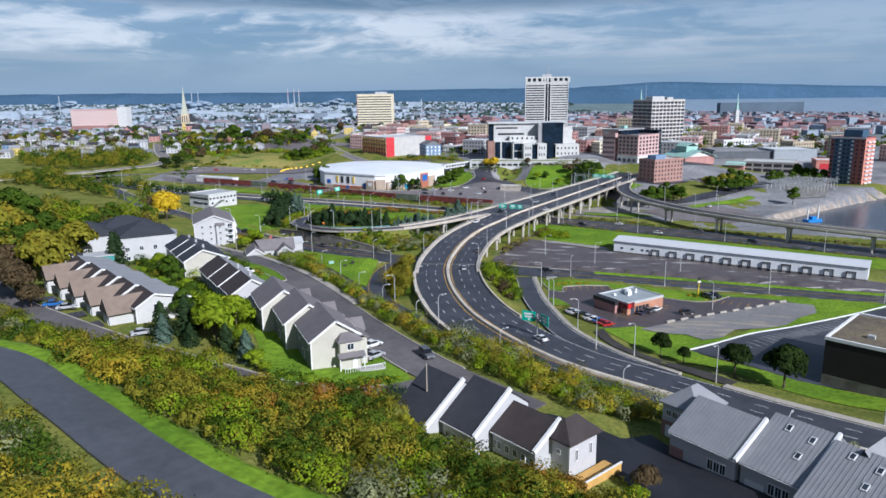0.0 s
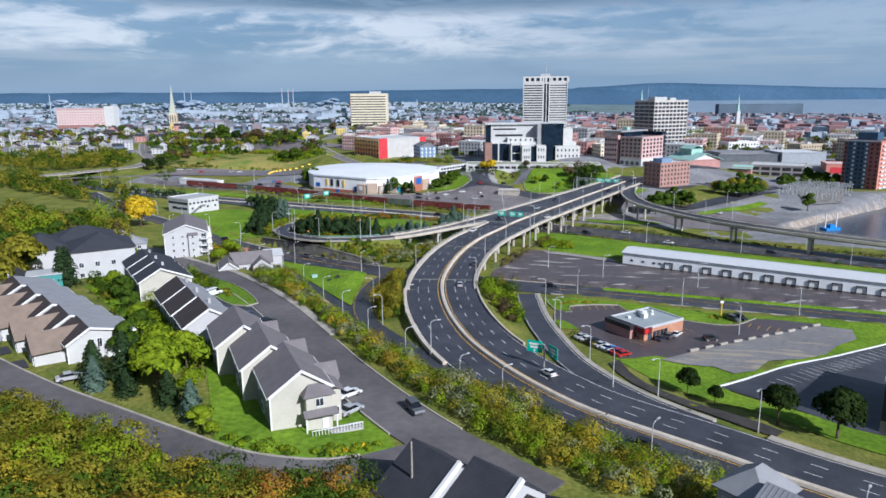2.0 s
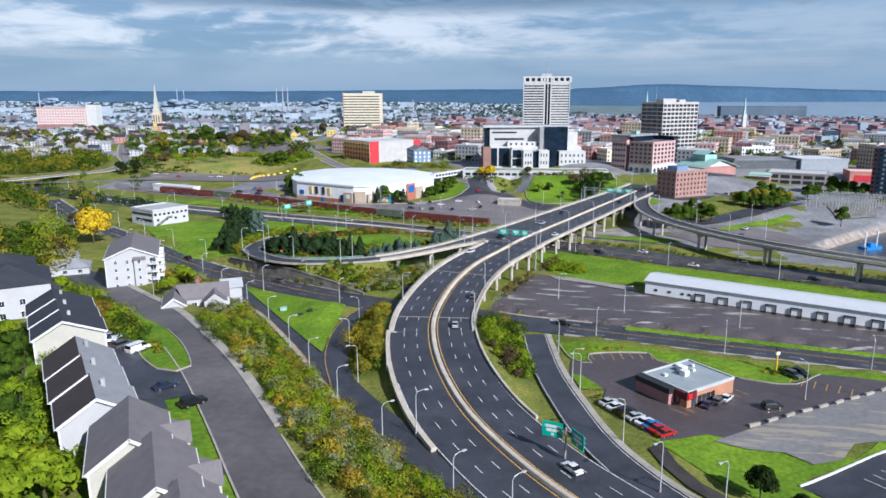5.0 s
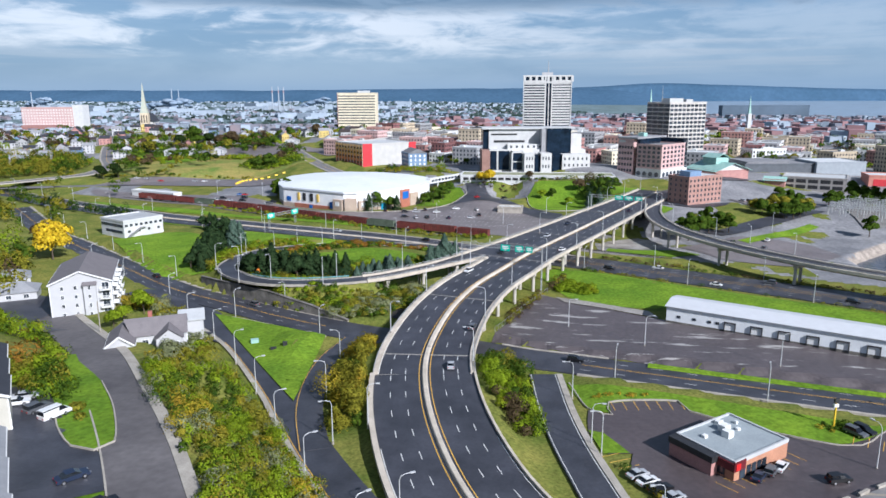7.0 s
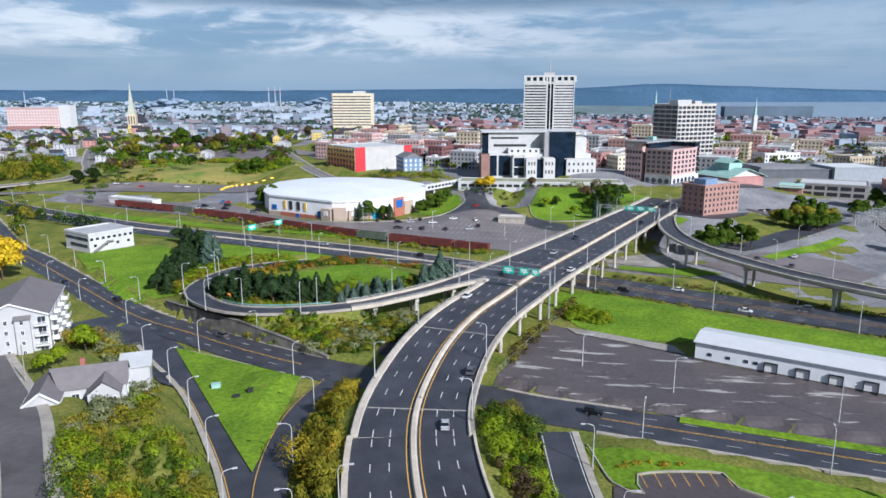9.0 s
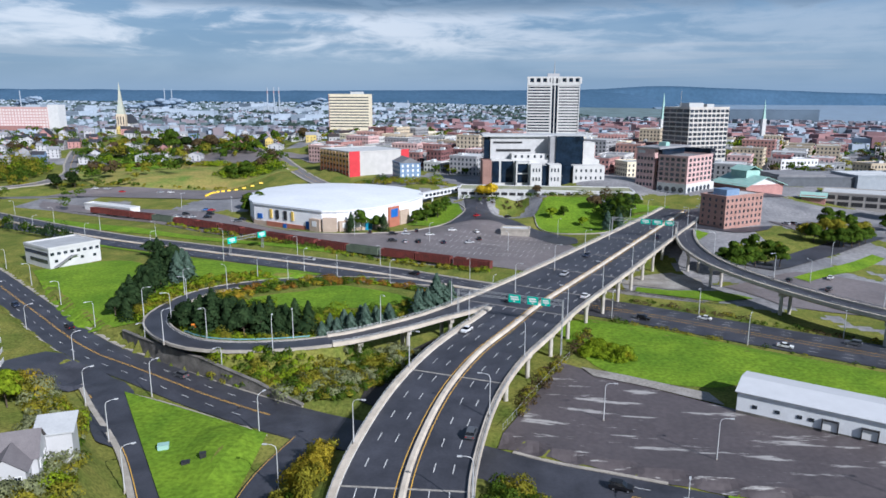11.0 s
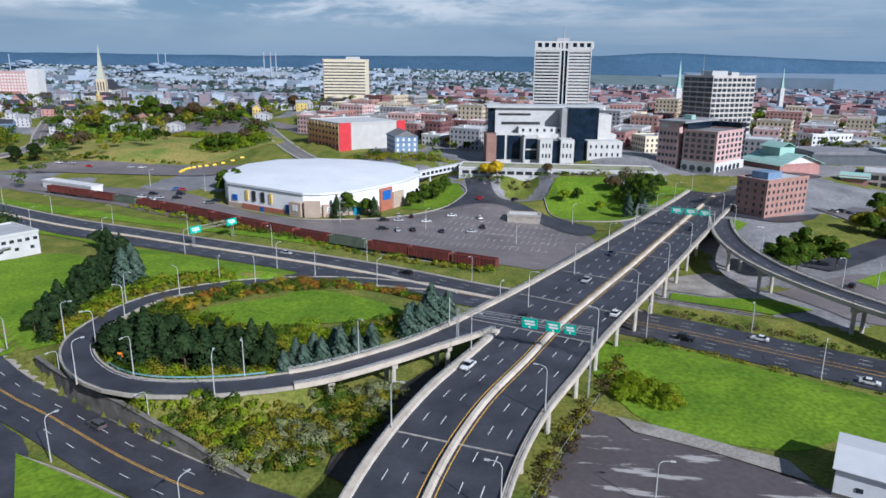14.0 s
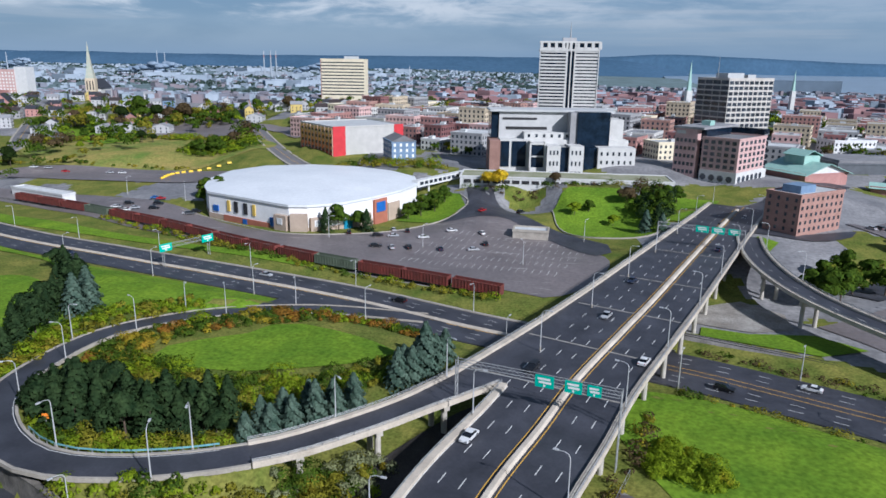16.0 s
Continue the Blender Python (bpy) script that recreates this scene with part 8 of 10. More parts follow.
def make_tree(name, label, h, spread, material, seed, leaves=620, size=0.42, group="broadleaf trees"):
    r = np.random.default_rng(seed)
    t = thing(name, label, "tree", 0, -980, -60, 0, group)
    lean = r.uniform(-0.03, 0.03, 2) * h
    limbs = [tube([(0, 0, -0.6), (lean[0] * 0.4, lean[1] * 0.4, h * 0.3), (lean[0], lean[1], h * 0.62)], [h * 0.028, h * 0.02, h * 0.008], 7)]
    pts, nrm = [], []
    blobs = []
    for k in range(9):
        a = k * 2.4 + r.uniform(-0.4, 0.4)
        rad = spread * r.uniform(0.35, 0.72) * (1 if k < 6 else 0.4)
        c = (math.cos(a) * rad, math.sin(a) * rad, h * (r.uniform(0.42, 0.68) if k < 6 else r.uniform(0.72, 0.84)))
        limbs.append(tube([(lean[0] * 0.5, lean[1] * 0.5, h * r.uniform(0.28, 0.45)), (c[0] * 0.6, c[1] * 0.6, c[2] * 0.85), c], [h * 0.012, h * 0.008, h * 0.003], 5))
        blobs.append((c, spread * r.uniform(0.46, 0.64)))
    for c, rad in blobs:
        p, d = blob(r, leaves // 9, c, rad)
        pts.append(p)
        nrm.append(d)
    part("trunk", join(*limbs), BARK, t, "bare brown trunk and limbs")
    n = sum(map(len, pts))
    part("crown", leaf_mesh("crown", np.concatenate(pts), np.concatenate(nrm), np.full(n, size), material, seed), None, t)
    return t


def make_conifer(name, label, h, spread, material, seed, leaves=620, group="conifers"):
    r = np.random.default_rng(seed)
    t = thing(name, label, "tree", 0, -980, -60, 0, group)
    part("trunk", tube([(0, 0, -0.6), (0, 0, h * 0.5), (0, 0, h * 0.97)], [h * 0.022, h * 0.014, h * 0.003], 6), BARK, t)
    k = r.uniform(0, 1, leaves) ** 0.75
    z = h * (0.06 + 0.94 * k)
    whorl = np.round(z / (h / 13)) * (h / 13)
    z = 0.65 * whorl + 0.35 * z
    a = r.uniform(0, 2 * math.pi, leaves)
    lobes = 0.8 + 0.25 * np.sin(a * 5 + whorl * 3.1)
    rad = spread * (1 - k) ** 0.7 * lobes * np.sqrt(r.uniform(0.25, 1, leaves)) + 0.08
    pts = np.stack([np.cos(a) * rad, np.sin(a) * rad, z - rad * 0.25], 1)
    nrm = np.stack([np.cos(a) * 0.8, np.sin(a) * 0.8, np.full(leaves, 0.55)], 1)
    part("crown", leaf_mesh("crown", pts, nrm, np.full(leaves, h * 0.026 + 0.10), material, seed), None, t)
    return t


TREES = {
    "green": [make_tree("tree", "broad green tree with full crown", 9, 4.2, LEAF_GREEN, 11, 1700, 0.5), make_tree("tree", "tall green tree with uneven crown", 11, 4.0, LEAF_GREEN, 12, 1700, 0.5)],
    "olive": [make_tree("tree", "olive-green tree turning brown", 8, 4.0, LEAF_OLIVE, 13, 1500, 0.46), make_tree("tree", "low olive tree with ragged crown", 6, 3.4, LEAF_OLIVE, 14, 1300, 0.42)],
    "bright": [make_tree("tree", "bright yellow-green young tree", 5.5, 2.6, LEAF_BRIGHT, 15, 1200, 0.32)],
    "maple": [make_tree("tree", "dark green maple with dense round crown", 10, 4.2, LEAF_MAPLE, 19, 2000, 0.46)],
    "yellow": [make_tree("tree", "golden yellow autumn tree", 10, 5.6, LEAF_YELLOW, 16, 1900, 0.48)],
    "rust": [make_tree("tree", "rust-brown autumn tree with round crown", 6, 3.0, LEAF_RUST, 17, 1100, 0.38)],
    "brown": [make_tree("tree", "dark brown-leaved tree with full crown", 9, 4.4, LEAF_BROWN, 18, 1500, 0.48)],
    "dark": [make_conifer("conifer", "dark green pine with dense crown", 9, 3.7, NEEDLE_DARK, 21, 1700), make_conifer("conifer", "dense dark pine with broad crown", 8, 4.0, NEEDLE_DARK, 22, 1700)],
    "blue": [make_conifer("conifer", "blue spruce with pointed crown", 8, 3.4, NEEDLE_BLUE, 23, 2600), make_conifer("conifer", "small blue spruce with full crown", 6.8, 3.1, NEEDLE_BLUE, 24, 2400)],
    "round_pine": [make_tree("conifer", "dark green pine with dense rounded crown", 8.6, 3.3, NEEDLE_DARK, 26, 2000, 0.34, "conifers"), make_tree("conifer", "broad dark pine with ragged crown", 7.6, 3.6, NEEDLE_DARK, 27, 2000, 0.34, "conifers")],
    "pine": [make_conifer("conifer", "slim dark spruce with pointed top", 12, 3.4, NEEDLE_DARK, 25, 1700)],
}
placed = {}
prng = np.random.default_rng(31)


def tree(kind, x, y, s=1.0, dz=0.0):
    """One more tree of a kind at a place, turned and sized a little differently."""
    k = int(prng.integers(len(TREES[kind])))
    src = TREES[kind][k]
    s *= prng.uniform(0.85, 1.15)
    m = Matrix.Translation((x, y, gz(x, y) + dz)) @ Matrix.Rotation(prng.uniform(0, 6.28), 4, "Z")
    if (kind, k) not in placed:
        placed[kind, k] = True
        src.matrix_basis = m @ Matrix.Diagonal((s, s, s, 1))
        return src
    keep = tuple(src.scale)
    src.scale = (s, s, s * prng.uniform(0.9, 1.1))
    ob = copy_thing(src, m)
    src.scale = keep
    return ob


def inside(poly, x, y):
    hit = False
    for (ax, ay), (bx, by) in zip(poly, poly[1:] + poly[:1]):
        if (ay > y) != (by > y) and x < (bx - ax) * (y - ay) / (by - ay) + ax:
            hit = not hit
    return hit


ROAD_POINTS = [(np.array([(p.x, p.y) for p in c]), half) for c, half, *_ in ROADS] + [(np.array([(p.x, p.y) for p in BRIDGE]), 12.8)]


def off_road(x, y, gap=0.0):
    return all(np.min(np.hypot(c[:, 0] - x, c[:, 1] - y)) > half - 1.0 + gap for c, half in ROAD_POINTS)


def scrub(name, label, poly, step, radius, high, mixes, seed, leaves=46, size=0.27):
    """A thicket that covers an outline: each shrub a ball of leaf clumps; one object for each leaf colour."""
    r = np.random.default_rng(seed)
    xs, ys = [p[0] for p in poly], [p[1] for p in poly]
    groups = {}
    x = min(xs)
    while x < max(xs):
        y = min(ys)
        while y < max(ys):
            px, py = x + r.uniform(-0.6, 0.6) * step, y + r.uniform(-0.6, 0.6) * step
            if inside(poly, px, py) and off_road(px, py, 0.8 + 0.55 * radius):
                grow = r.choice([0.55, 0.8, 1.1, 1.5, 2.0], p=[0.3, 0.33, 0.22, 0.11, 0.04]) * r.uniform(0.85, 1.15)
                rad, tall = radius * grow, high * (0.35 + 0.65 * grow) * r.uniform(0.8, 1.15)
                zone = noise.noise(Vector((px * 0.045, py * 0.045, seed))) * 0.6 + 0.5 + r.uniform(-0.2, 0.2)
                m = mixes[min(len(mixes) - 1, max(0, int(zone * len(mixes))))]
                n = int(leaves * (0.5 + 0.5 * grow * grow))
                p, d = blob(r, n, (0, 0, 0), 1.0, 1.0)
                lump = 1 + 0.28 * np.sin(d[:, :1] * 4.1 + px) * np.sin(d[:, 1:2] * 3.7 + py) + 0.15 * np.sin(d[:, 2:] * 7 + px)
                p = p * lump * (rad, rad, tall * 0.58) + (px, py, gz(px, py) + tall * 0.40)
                groups.setdefault(m.name, []).append((p, d, m))
            y += step
        x += step
    for k, (nm, items) in enumerate(groups.items()):
        pts, nrm = np.concatenate([i[0] for i in items]), np.concatenate([i[1] for i in items])
        ob = new(name, leaf_mesh(name, pts, nrm, np.full(len(pts), size), items[0][2], seed + k))
        tagged(ob, label, "shrubs", kind="stuff")


def grove(name, label, spots, mixes, seed, leaves=110, size=0.75, high=9.0, spread=4.0):
    """Many far trees as one mass: each a trunk-high cluster of leafy balls."""
    r = np.random.default_rng(seed)
    groups = {}
    for x, y in spots:
        if not off_road(x, y, 2.0):
            continue
        s = r.uniform(0.7, 1.3)
        m = mixes[int(r.integers(len(mixes)))]
        z = gz(x, y)
        for _ in range(4):
            c = (x + r.normal(0, 0.42) * spread * s, y + r.normal(0, 0.42) * spread * s, z + high * s * r.uniform(0.32, 0.74))
            p, d = blob(r, leaves // 4, c, spread * s * r.uniform(0.5, 0.75))
            groups.setdefault(m.name, []).append((p, d, m))
    for k, items in enumerate(groups.values()):
        pts, nrm = np.concatenate([i[0] for i in items]), np.concatenate([i[1] for i in items])
        tagged(new(name, leaf_mesh(name, pts, nrm, np.full(len(pts), size), items[0][2], seed + k)), label, "trees", kind="stuff")


HILLSIDE = [(-150, 142), (-120, 104), (-86, 97), (-72, 88), (-54, 76), (-38, 66), (-24, 58), (-10, 52), (10, 46), (45, 46), (70, 58), (36, 68), (24, 76), (12, 80), (4, 83), (-8, 88), (-17, 93), (-22, 99), (-34, 102), (-52, 102.5), (-76, 112), (-102, 127), (-130, 146)]
scrub("hillside_scrub", "dense autumn scrub covering the hillside", HILLSIDE, 2.0, 1.6, 2.7,
      [LEAF_SILVER, LEAF_GREEN, LEAF_OLIVE, LEAF_BRIGHT, LEAF_OLIVE, LEAF_GREEN, LEAF_OLIVE, LEAF_GOLD, LEAF_RUST, LEAF_OLIVE], 41, 260, 0.185)
scrub("hillside_scrub", "dense autumn scrub beside the upper lane", [(-78, 78), (-60, 67), (-46, 57.5), (-35, 50), (-26, 45), (-10, 38), (10, 30), (0, 12), (-60, 12), (-130, 40), (-170, 80), (-112, 82)], 2.2, 1.7, 2.6,
      [LEAF_SILVER, LEAF_GREEN, LEAF_OLIVE, LEAF_GOLD, LEAF_OLIVE, LEAF_BRIGHT], 42, 190, 0.17)
scrub("bank_shrubs", "thick shrubs on the bank below the street", [(-92, 237), (-79, 250), (-66, 238), (-54, 222), (-40, 202), (-29, 189), (-12, 175), (12, 153), (36, 138), (62, 120), (54, 108), (36, 115), (20, 114.5), (9, 111), (2, 113), (-6, 121), (-13, 128), (-24, 142), (-42, 164), (-56, 182), (-70, 204), (-84, 222)],
      2.1, 1.6, 3.2, [LEAF_GREEN, LEAF_OLIVE, LEAF_BRIGHT, LEAF_BRIGHT, LEAF_OLIVE, LEAF_SILVER, LEAF_BRIGHT, LEAF_GOLD, LEAF_GREEN, LEAF_GOLD, LEAF_GREEN, LEAF_OLIVE], 43, 220, 0.19)
scrub("island_shrubs", "olive shrubs between ramp and viaduct", [(-52, 294), (-50, 276), (-47, 250), (-43, 234), (-48, 230), (-54, 246), (-57.5, 262), (-58.5, 280), (-57, 292)], 2.0, 1.6, 3.8, [LEAF_OLIVE, LEAF_GOLD, LEAF_OLIVE, LEAF_OLIVE, LEAF_GREEN], 44, 230, 0.24)
scrub("island_shrubs", "olive shrubs between viaduct and exit ramp", [(-18, 285), (-9, 279), (-6, 262), (-5, 246), (-3, 236), (-9, 234), (-15, 248), (-19.5, 266)], 2.0, 1.6, 3.4, [LEAF_OLIVE, LEAF_GREEN, LEAF_BRIGHT, LEAF_BROWN], 45, 230, 0.24)
scrub("slope_shrubs", "mixed autumn shrubs above the retaining wall", [(-122, 341), (-104, 329.5), (-88, 327), (-70, 330), (-58, 338), (-47, 350), (-42, 344), (-47, 326), (-56, 314), (-66, 312), (-82, 318), (-100, 327), (-118, 338)], 1.75, 1.5, 2.3,
      [LEAF_OLIVE, LEAF_GREEN, LEAF_SILVER, LEAF_OLIVE, LEAF_BRIGHT, LEAF_GREEN], 46, 170, 0.24)
scrub("loop_shrubs", "rust and yellow shrubs round the loop lawn", [(-58, 421), (-84, 419), (-102, 413), (-115, 404), (-122, 392), (-125, 378), (-124, 362), (-116, 366), (-112, 382), (-106, 396), (-92, 406), (-74, 412), (-56, 412), (-44, 404), (-42, 412)], 2.1, 1.3, 1.7, [LEAF_OLIVE, LEAF_GOLD, LEAF_GREEN, LEAF_RUST, LEAF_BRIGHT, LEAF_OLIVE], 47, 130, 0.23)
scrub("loop_shrubs", "green shrubs inside the loop bend", [(-114, 346), (-104, 337.5), (-92, 335.4), (-82, 337), (-72, 342), (-74, 348), (-84, 346), (-92, 343), (-102, 343.5)], 1.9, 1.5, 2.9, [LEAF_GREEN, LEAF_BRIGHT, LEAF_OLIVE, LEAF_BRIGHT, LEAF_GREEN], 48, 170, 0.22)
scrub("verge_shrubs", "green shrubs between loop and grass slope", [(-134, 360), (-132, 385), (-122, 404), (-106, 416), (-120, 424), (-142, 410), (-150, 386), (-142, 362)], 2.4, 1.5, 2.0, [LEAF_GREEN, LEAF_OLIVE, LEAF_BRIGHT, LEAF_GREEN], 49, 100, 0.3)
scrub("fence_shrubs", "bright green hedge by the viaduct", [(2, 350), (4, 358), (9, 364), (15, 359), (19.5, 351), (19, 346.5), (11, 347.5)], 1.7, 1.3, 1.7, [LEAF_BRIGHT, LEAF_BRIGHT, LEAF_BRIGHT, LEAF_GREEN], 50, 170, 0.2)
scrub("fence_shrubs", "brown weeds under the viaduct's edge", [(-13, 306), (-6, 330), (0, 346), (6, 362), (10, 374), (2, 372), (-6, 352), (-14, 330)], 2.0, 1.1, 1.4, [LEAF_OLIVE, LEAF_BROWN, LEAF_OLIVE], 51, 40, 0.26)
scrub("rail_shrubs", "weeds along the low highway", [(14, 392), (44, 378), (70, 366), (140, 330), (210, 294), (208, 291), (138, 327), (68, 363), (42, 375), (13, 388)], 2.4, 1.2, 1.2, [LEAF_OLIVE, LEAF_GREEN], 52, 36, 0.26)
scrub("rail_shrubs", "weeds between highway and flyover", [(22, 418), (48, 404), (64, 396), (140, 358), (220, 316), (218, 309), (136, 352), (60, 390), (40, 400), (20, 412)], 2.4, 1.2, 1.2, [LEAF_OLIVE, LEAF_BROWN, LEAF_GREEN], 53, 36, 0.26)
scrub("court_shrubs", "tall garden shrubs beside the parking court", [(-96, 210), (-86, 209), (-90, 217), (-98, 226), (-108, 236), (-116, 240), (-124, 236), (-120, 224), (-110, 215)], 2.4, 1.9, 3.4, [LEAF_OLIVE, LEAF_GREEN, LEAF_BRIGHT, LEAF_OLIVE, LEAF_RUST], 54, 170, 0.25)
scrub("court_shrubs", "mixed shrubs beside the apartment house", [(-152, 262), (-140, 268), (-126, 262), (-114, 246), (-120, 242), (-132, 254), (-146, 254)], 2.4, 1.7, 2.8, [LEAF_OLIVE, LEAF_GREEN, LEAF_BRIGHT, LEAF_RUST], 94, 150, 0.25)
scrub("bank_shrubs", "golden shrubs below the apartment house", [(-126, 288), (-118, 292), (-128, 306), (-140, 312), (-136, 300), (-132, 292)], 2.0, 1.4, 2.2, [LEAF_OLIVE, LEAF_GOLD, LEAF_BRIGHT], 95, 140, 0.22)
scrub("court_shrubs", "garden shrubs round the end townhouse", [(-50, 115), (-40, 112.5), (-30, 113), (-24, 118), (-25, 120.5), (-31, 115.5), (-40, 115.5), (-48, 118)], 1.5, 0.8, 1.0, [LEAF_GREEN, LEAF_BRIGHT, LEAF_YELLOW], 55, 90, 0.18)
scrub("field_shrubs", "green thicket at the field's edge", [(-262, 690), (-236, 676), (-214, 684), (-206, 720), (-236, 736), (-262, 722)], 4.5, 3.2, 4.2, [LEAF_GREEN, LEAF_BRIGHT, LEAF_GREEN], 56, 60, 0.6)
scrub("city_shrubs", "shrubs on the slope below the panel block", [(-132, 640), (-110, 628), (-90, 622), (-66, 626), (-72, 640), (-96, 638), (-116, 656)], 4.0, 2.6, 3.4, [LEAF_GREEN, LEAF_OLIVE, LEAF_BRIGHT], 57, 50, 0.55)
scrub("garage_shrubs", "autumn shrubs below the parking garage", [(-52, 588), (-30, 584), (-4, 588), (20, 588), (48, 586), (48, 576), (30, 583), (0, 583), (-40, 580)], 3.6, 1.8, 2.2, [LEAF_OLIVE, LEAF_BROWN, LEAF_GREEN, LEAF_OLIVE], 58, 46, 0.42)

for x, y, s_ in ((-71.5, 348.5, 1.15), (-68, 352.6, 1.1), (-64.2, 354.4, 1.1), (-60.5, 357.6, 1.2), (-57, 360.4, 1.1), (-53.6, 363.4, 1.1), (-67, 357, 1.0), (-62.5, 360, 1.1), (-58.5, 363.6, 1.15), (-55, 367, 1.0), (-70.5, 354, 0.9),
                 (-47, 375.5, 1.15), (-44.4, 379.5, 1.25), (-42, 384, 1.3), (-40.2, 388.6, 1.2), (-46.6, 381, 1.2), (-44, 386, 1.3), (-42.5, 391, 1.2), (-38.4, 392.6, 1.1)):
    tree("blue", x, y, s_)
for x, y, s_ in ((-116, 353, 0.9), (-112, 348.5, 1.0), (-107.5, 345.5, 0.95), (-103, 344.5, 1.05), (-98.5, 344.5, 1.0), (-94, 345.5, 1.05), (-89.5, 347, 1.0), (-85, 349.5, 0.9), (-113, 357.5, 0.95), (-108, 353, 1.1), (-102.5, 351.5, 1.1), (-96.5, 351.5, 1.1),
                 (-91, 353, 1.0), (-86, 355.5, 0.85), (-110, 362, 0.85), (-104, 358.5, 0.95), (-81.5, 352, 0.75), (-78, 350, 0.65)):
    tree("dark" if int(x * 2) % 4 else "round_pine", x, y, s_ * 1.22)
for x, y, s_ in ((-117, 358, 0.9), (-100, 347.5, 1.1), (-92, 349, 1.15), (-105, 349, 1.2), (-82, 356, 0.95), (-77.5, 355, 0.9), (-99, 355.5, 1.2), (-88, 351, 1.1), (-111, 350.5, 1.05), (-84, 353.5, 1.0)):
    tree("dark", x, y, s_ * 1.2)
for x, y, s_ in ((-140.5, 362, 0.9), (-143, 369, 1.0), (-147, 366, 0.9), (-144, 377, 1.1), (-148.5, 374, 1.0), (-146.5, 385, 1.1), (-151, 382, 1.0), (-148, 393, 1.05), (-152.5, 391, 1.0), (-150, 401, 1.0), (-154.5, 399, 1.0), (-151.5, 410, 1.0),
                 (-156, 408, 1.0), (-154, 418, 1.05), (-159, 416, 1.0), (-158, 426, 1.0), (-164, 425, 1.0), (-163, 434, 1.0), (-168, 436, 1.05), (-174, 443, 1.0), (-180, 447, 0.9)):
    tree("dark" if int(y) % 3 else "round_pine", x, y, s_ * 1.08)
for x, y in ((-146, 407), (-144.5, 412), (-150, 419)):
    tree("blue", x, y, 1.3)
for x, y, s_ in ((-80, 134, 1.0), (-76, 137, 1.05), (-71, 129.5, 0.75), (-62, 127, 0.7)):
    tree("dark", x, y, s_)
for x, y in ((-56, 123), (-78, 131)):
    tree("blue", x, y, 0.8)
for x, y, s_ in ((-69, 136, 1.5), (-66, 141, 1.3), (-72, 142, 1.2), (-66, 131, 1.3), (-60, 131, 0.9), (-53, 120, 0.7), (-50, 117.5, 0.55)):
    tree("bright", x, y, s_)
tree("pine", -132, 198, 0.9)
tree("yellow", -206, 362, 1.45)
tree("yellow", -209, 366, 1.25)
for kind, x, y, s in (("maple", -398, 850, 1.7), ("green", -388, 862, 2.0), ("green", -378, 852, 1.9), ("maple", -368, 860, 1.6), ("brown", -352, 856, 1.9), ("brown", -340, 858, 1.7), ("brown", -346, 868, 1.8), ("maple", -417, 812, 1.3),
                      ("maple", -424, 820, 1.2), ("green", -410, 818, 1.3), ("maple", -348, 622, 1.1), ("maple", -355, 628, 1.2), ("maple", -340, 630, 1.1), ("maple", -346, 636, 1.2), ("green", -243, 688, 1.1), ("green", -236, 694, 1.2),
                      ("green", -250, 694, 1.0), ("green", -228, 690, 0.9), ("maple", -312, 734, 0.9), ("maple", -305, 738, 0.8), ("brown", -435, 836, 1.4), ("green", -300, 905, 1.5), ("green", -292, 915, 1.4), ("brown", -255, 905, 1.5),
                      ("green", -246, 912, 1.4), ("maple", -440, 800, 1.2)):
    tree(kind, x, y, s)
RAIL_WAY = spline([(-24, 443.6, 0), (-62, 458.6, 0), (-97, 472, 0), (-135, 490.5, 0), (-173, 511.5, 0), (-211, 529, 0)], 8)
for kind, x, y, s in (("maple", 50.7, 169, 0.85), ("maple", 61, 165, 1.35), ("maple", 35.4, 184, 0.74), ("maple", 40.5, 179.5, 0.4), ("yellow", -39, 587, 0.9), ("yellow", -33, 586, 0.8), ("brown", -5, 588, 0.8), ("green", 10, 560, 0.7),
                      ("bright", 3, 556, 1.1), ("bright", 20, 548, 1.0), ("green", 40, 552, 1.0), ("brown", 28, 566, 1.0), ("dark", 38, 540, 1.1), ("blue", 32, 534, 1.1), ("blue", 38, 530, 1.1),
                      ("green", 46, 566, 1.0), ("green", 52, 572, 1.0), ("brown", 44, 574, 0.9), ("bright", 14, 84, 0.6), ("brown", 16, 88, 0.5)):
    tree(kind, x, y, s)
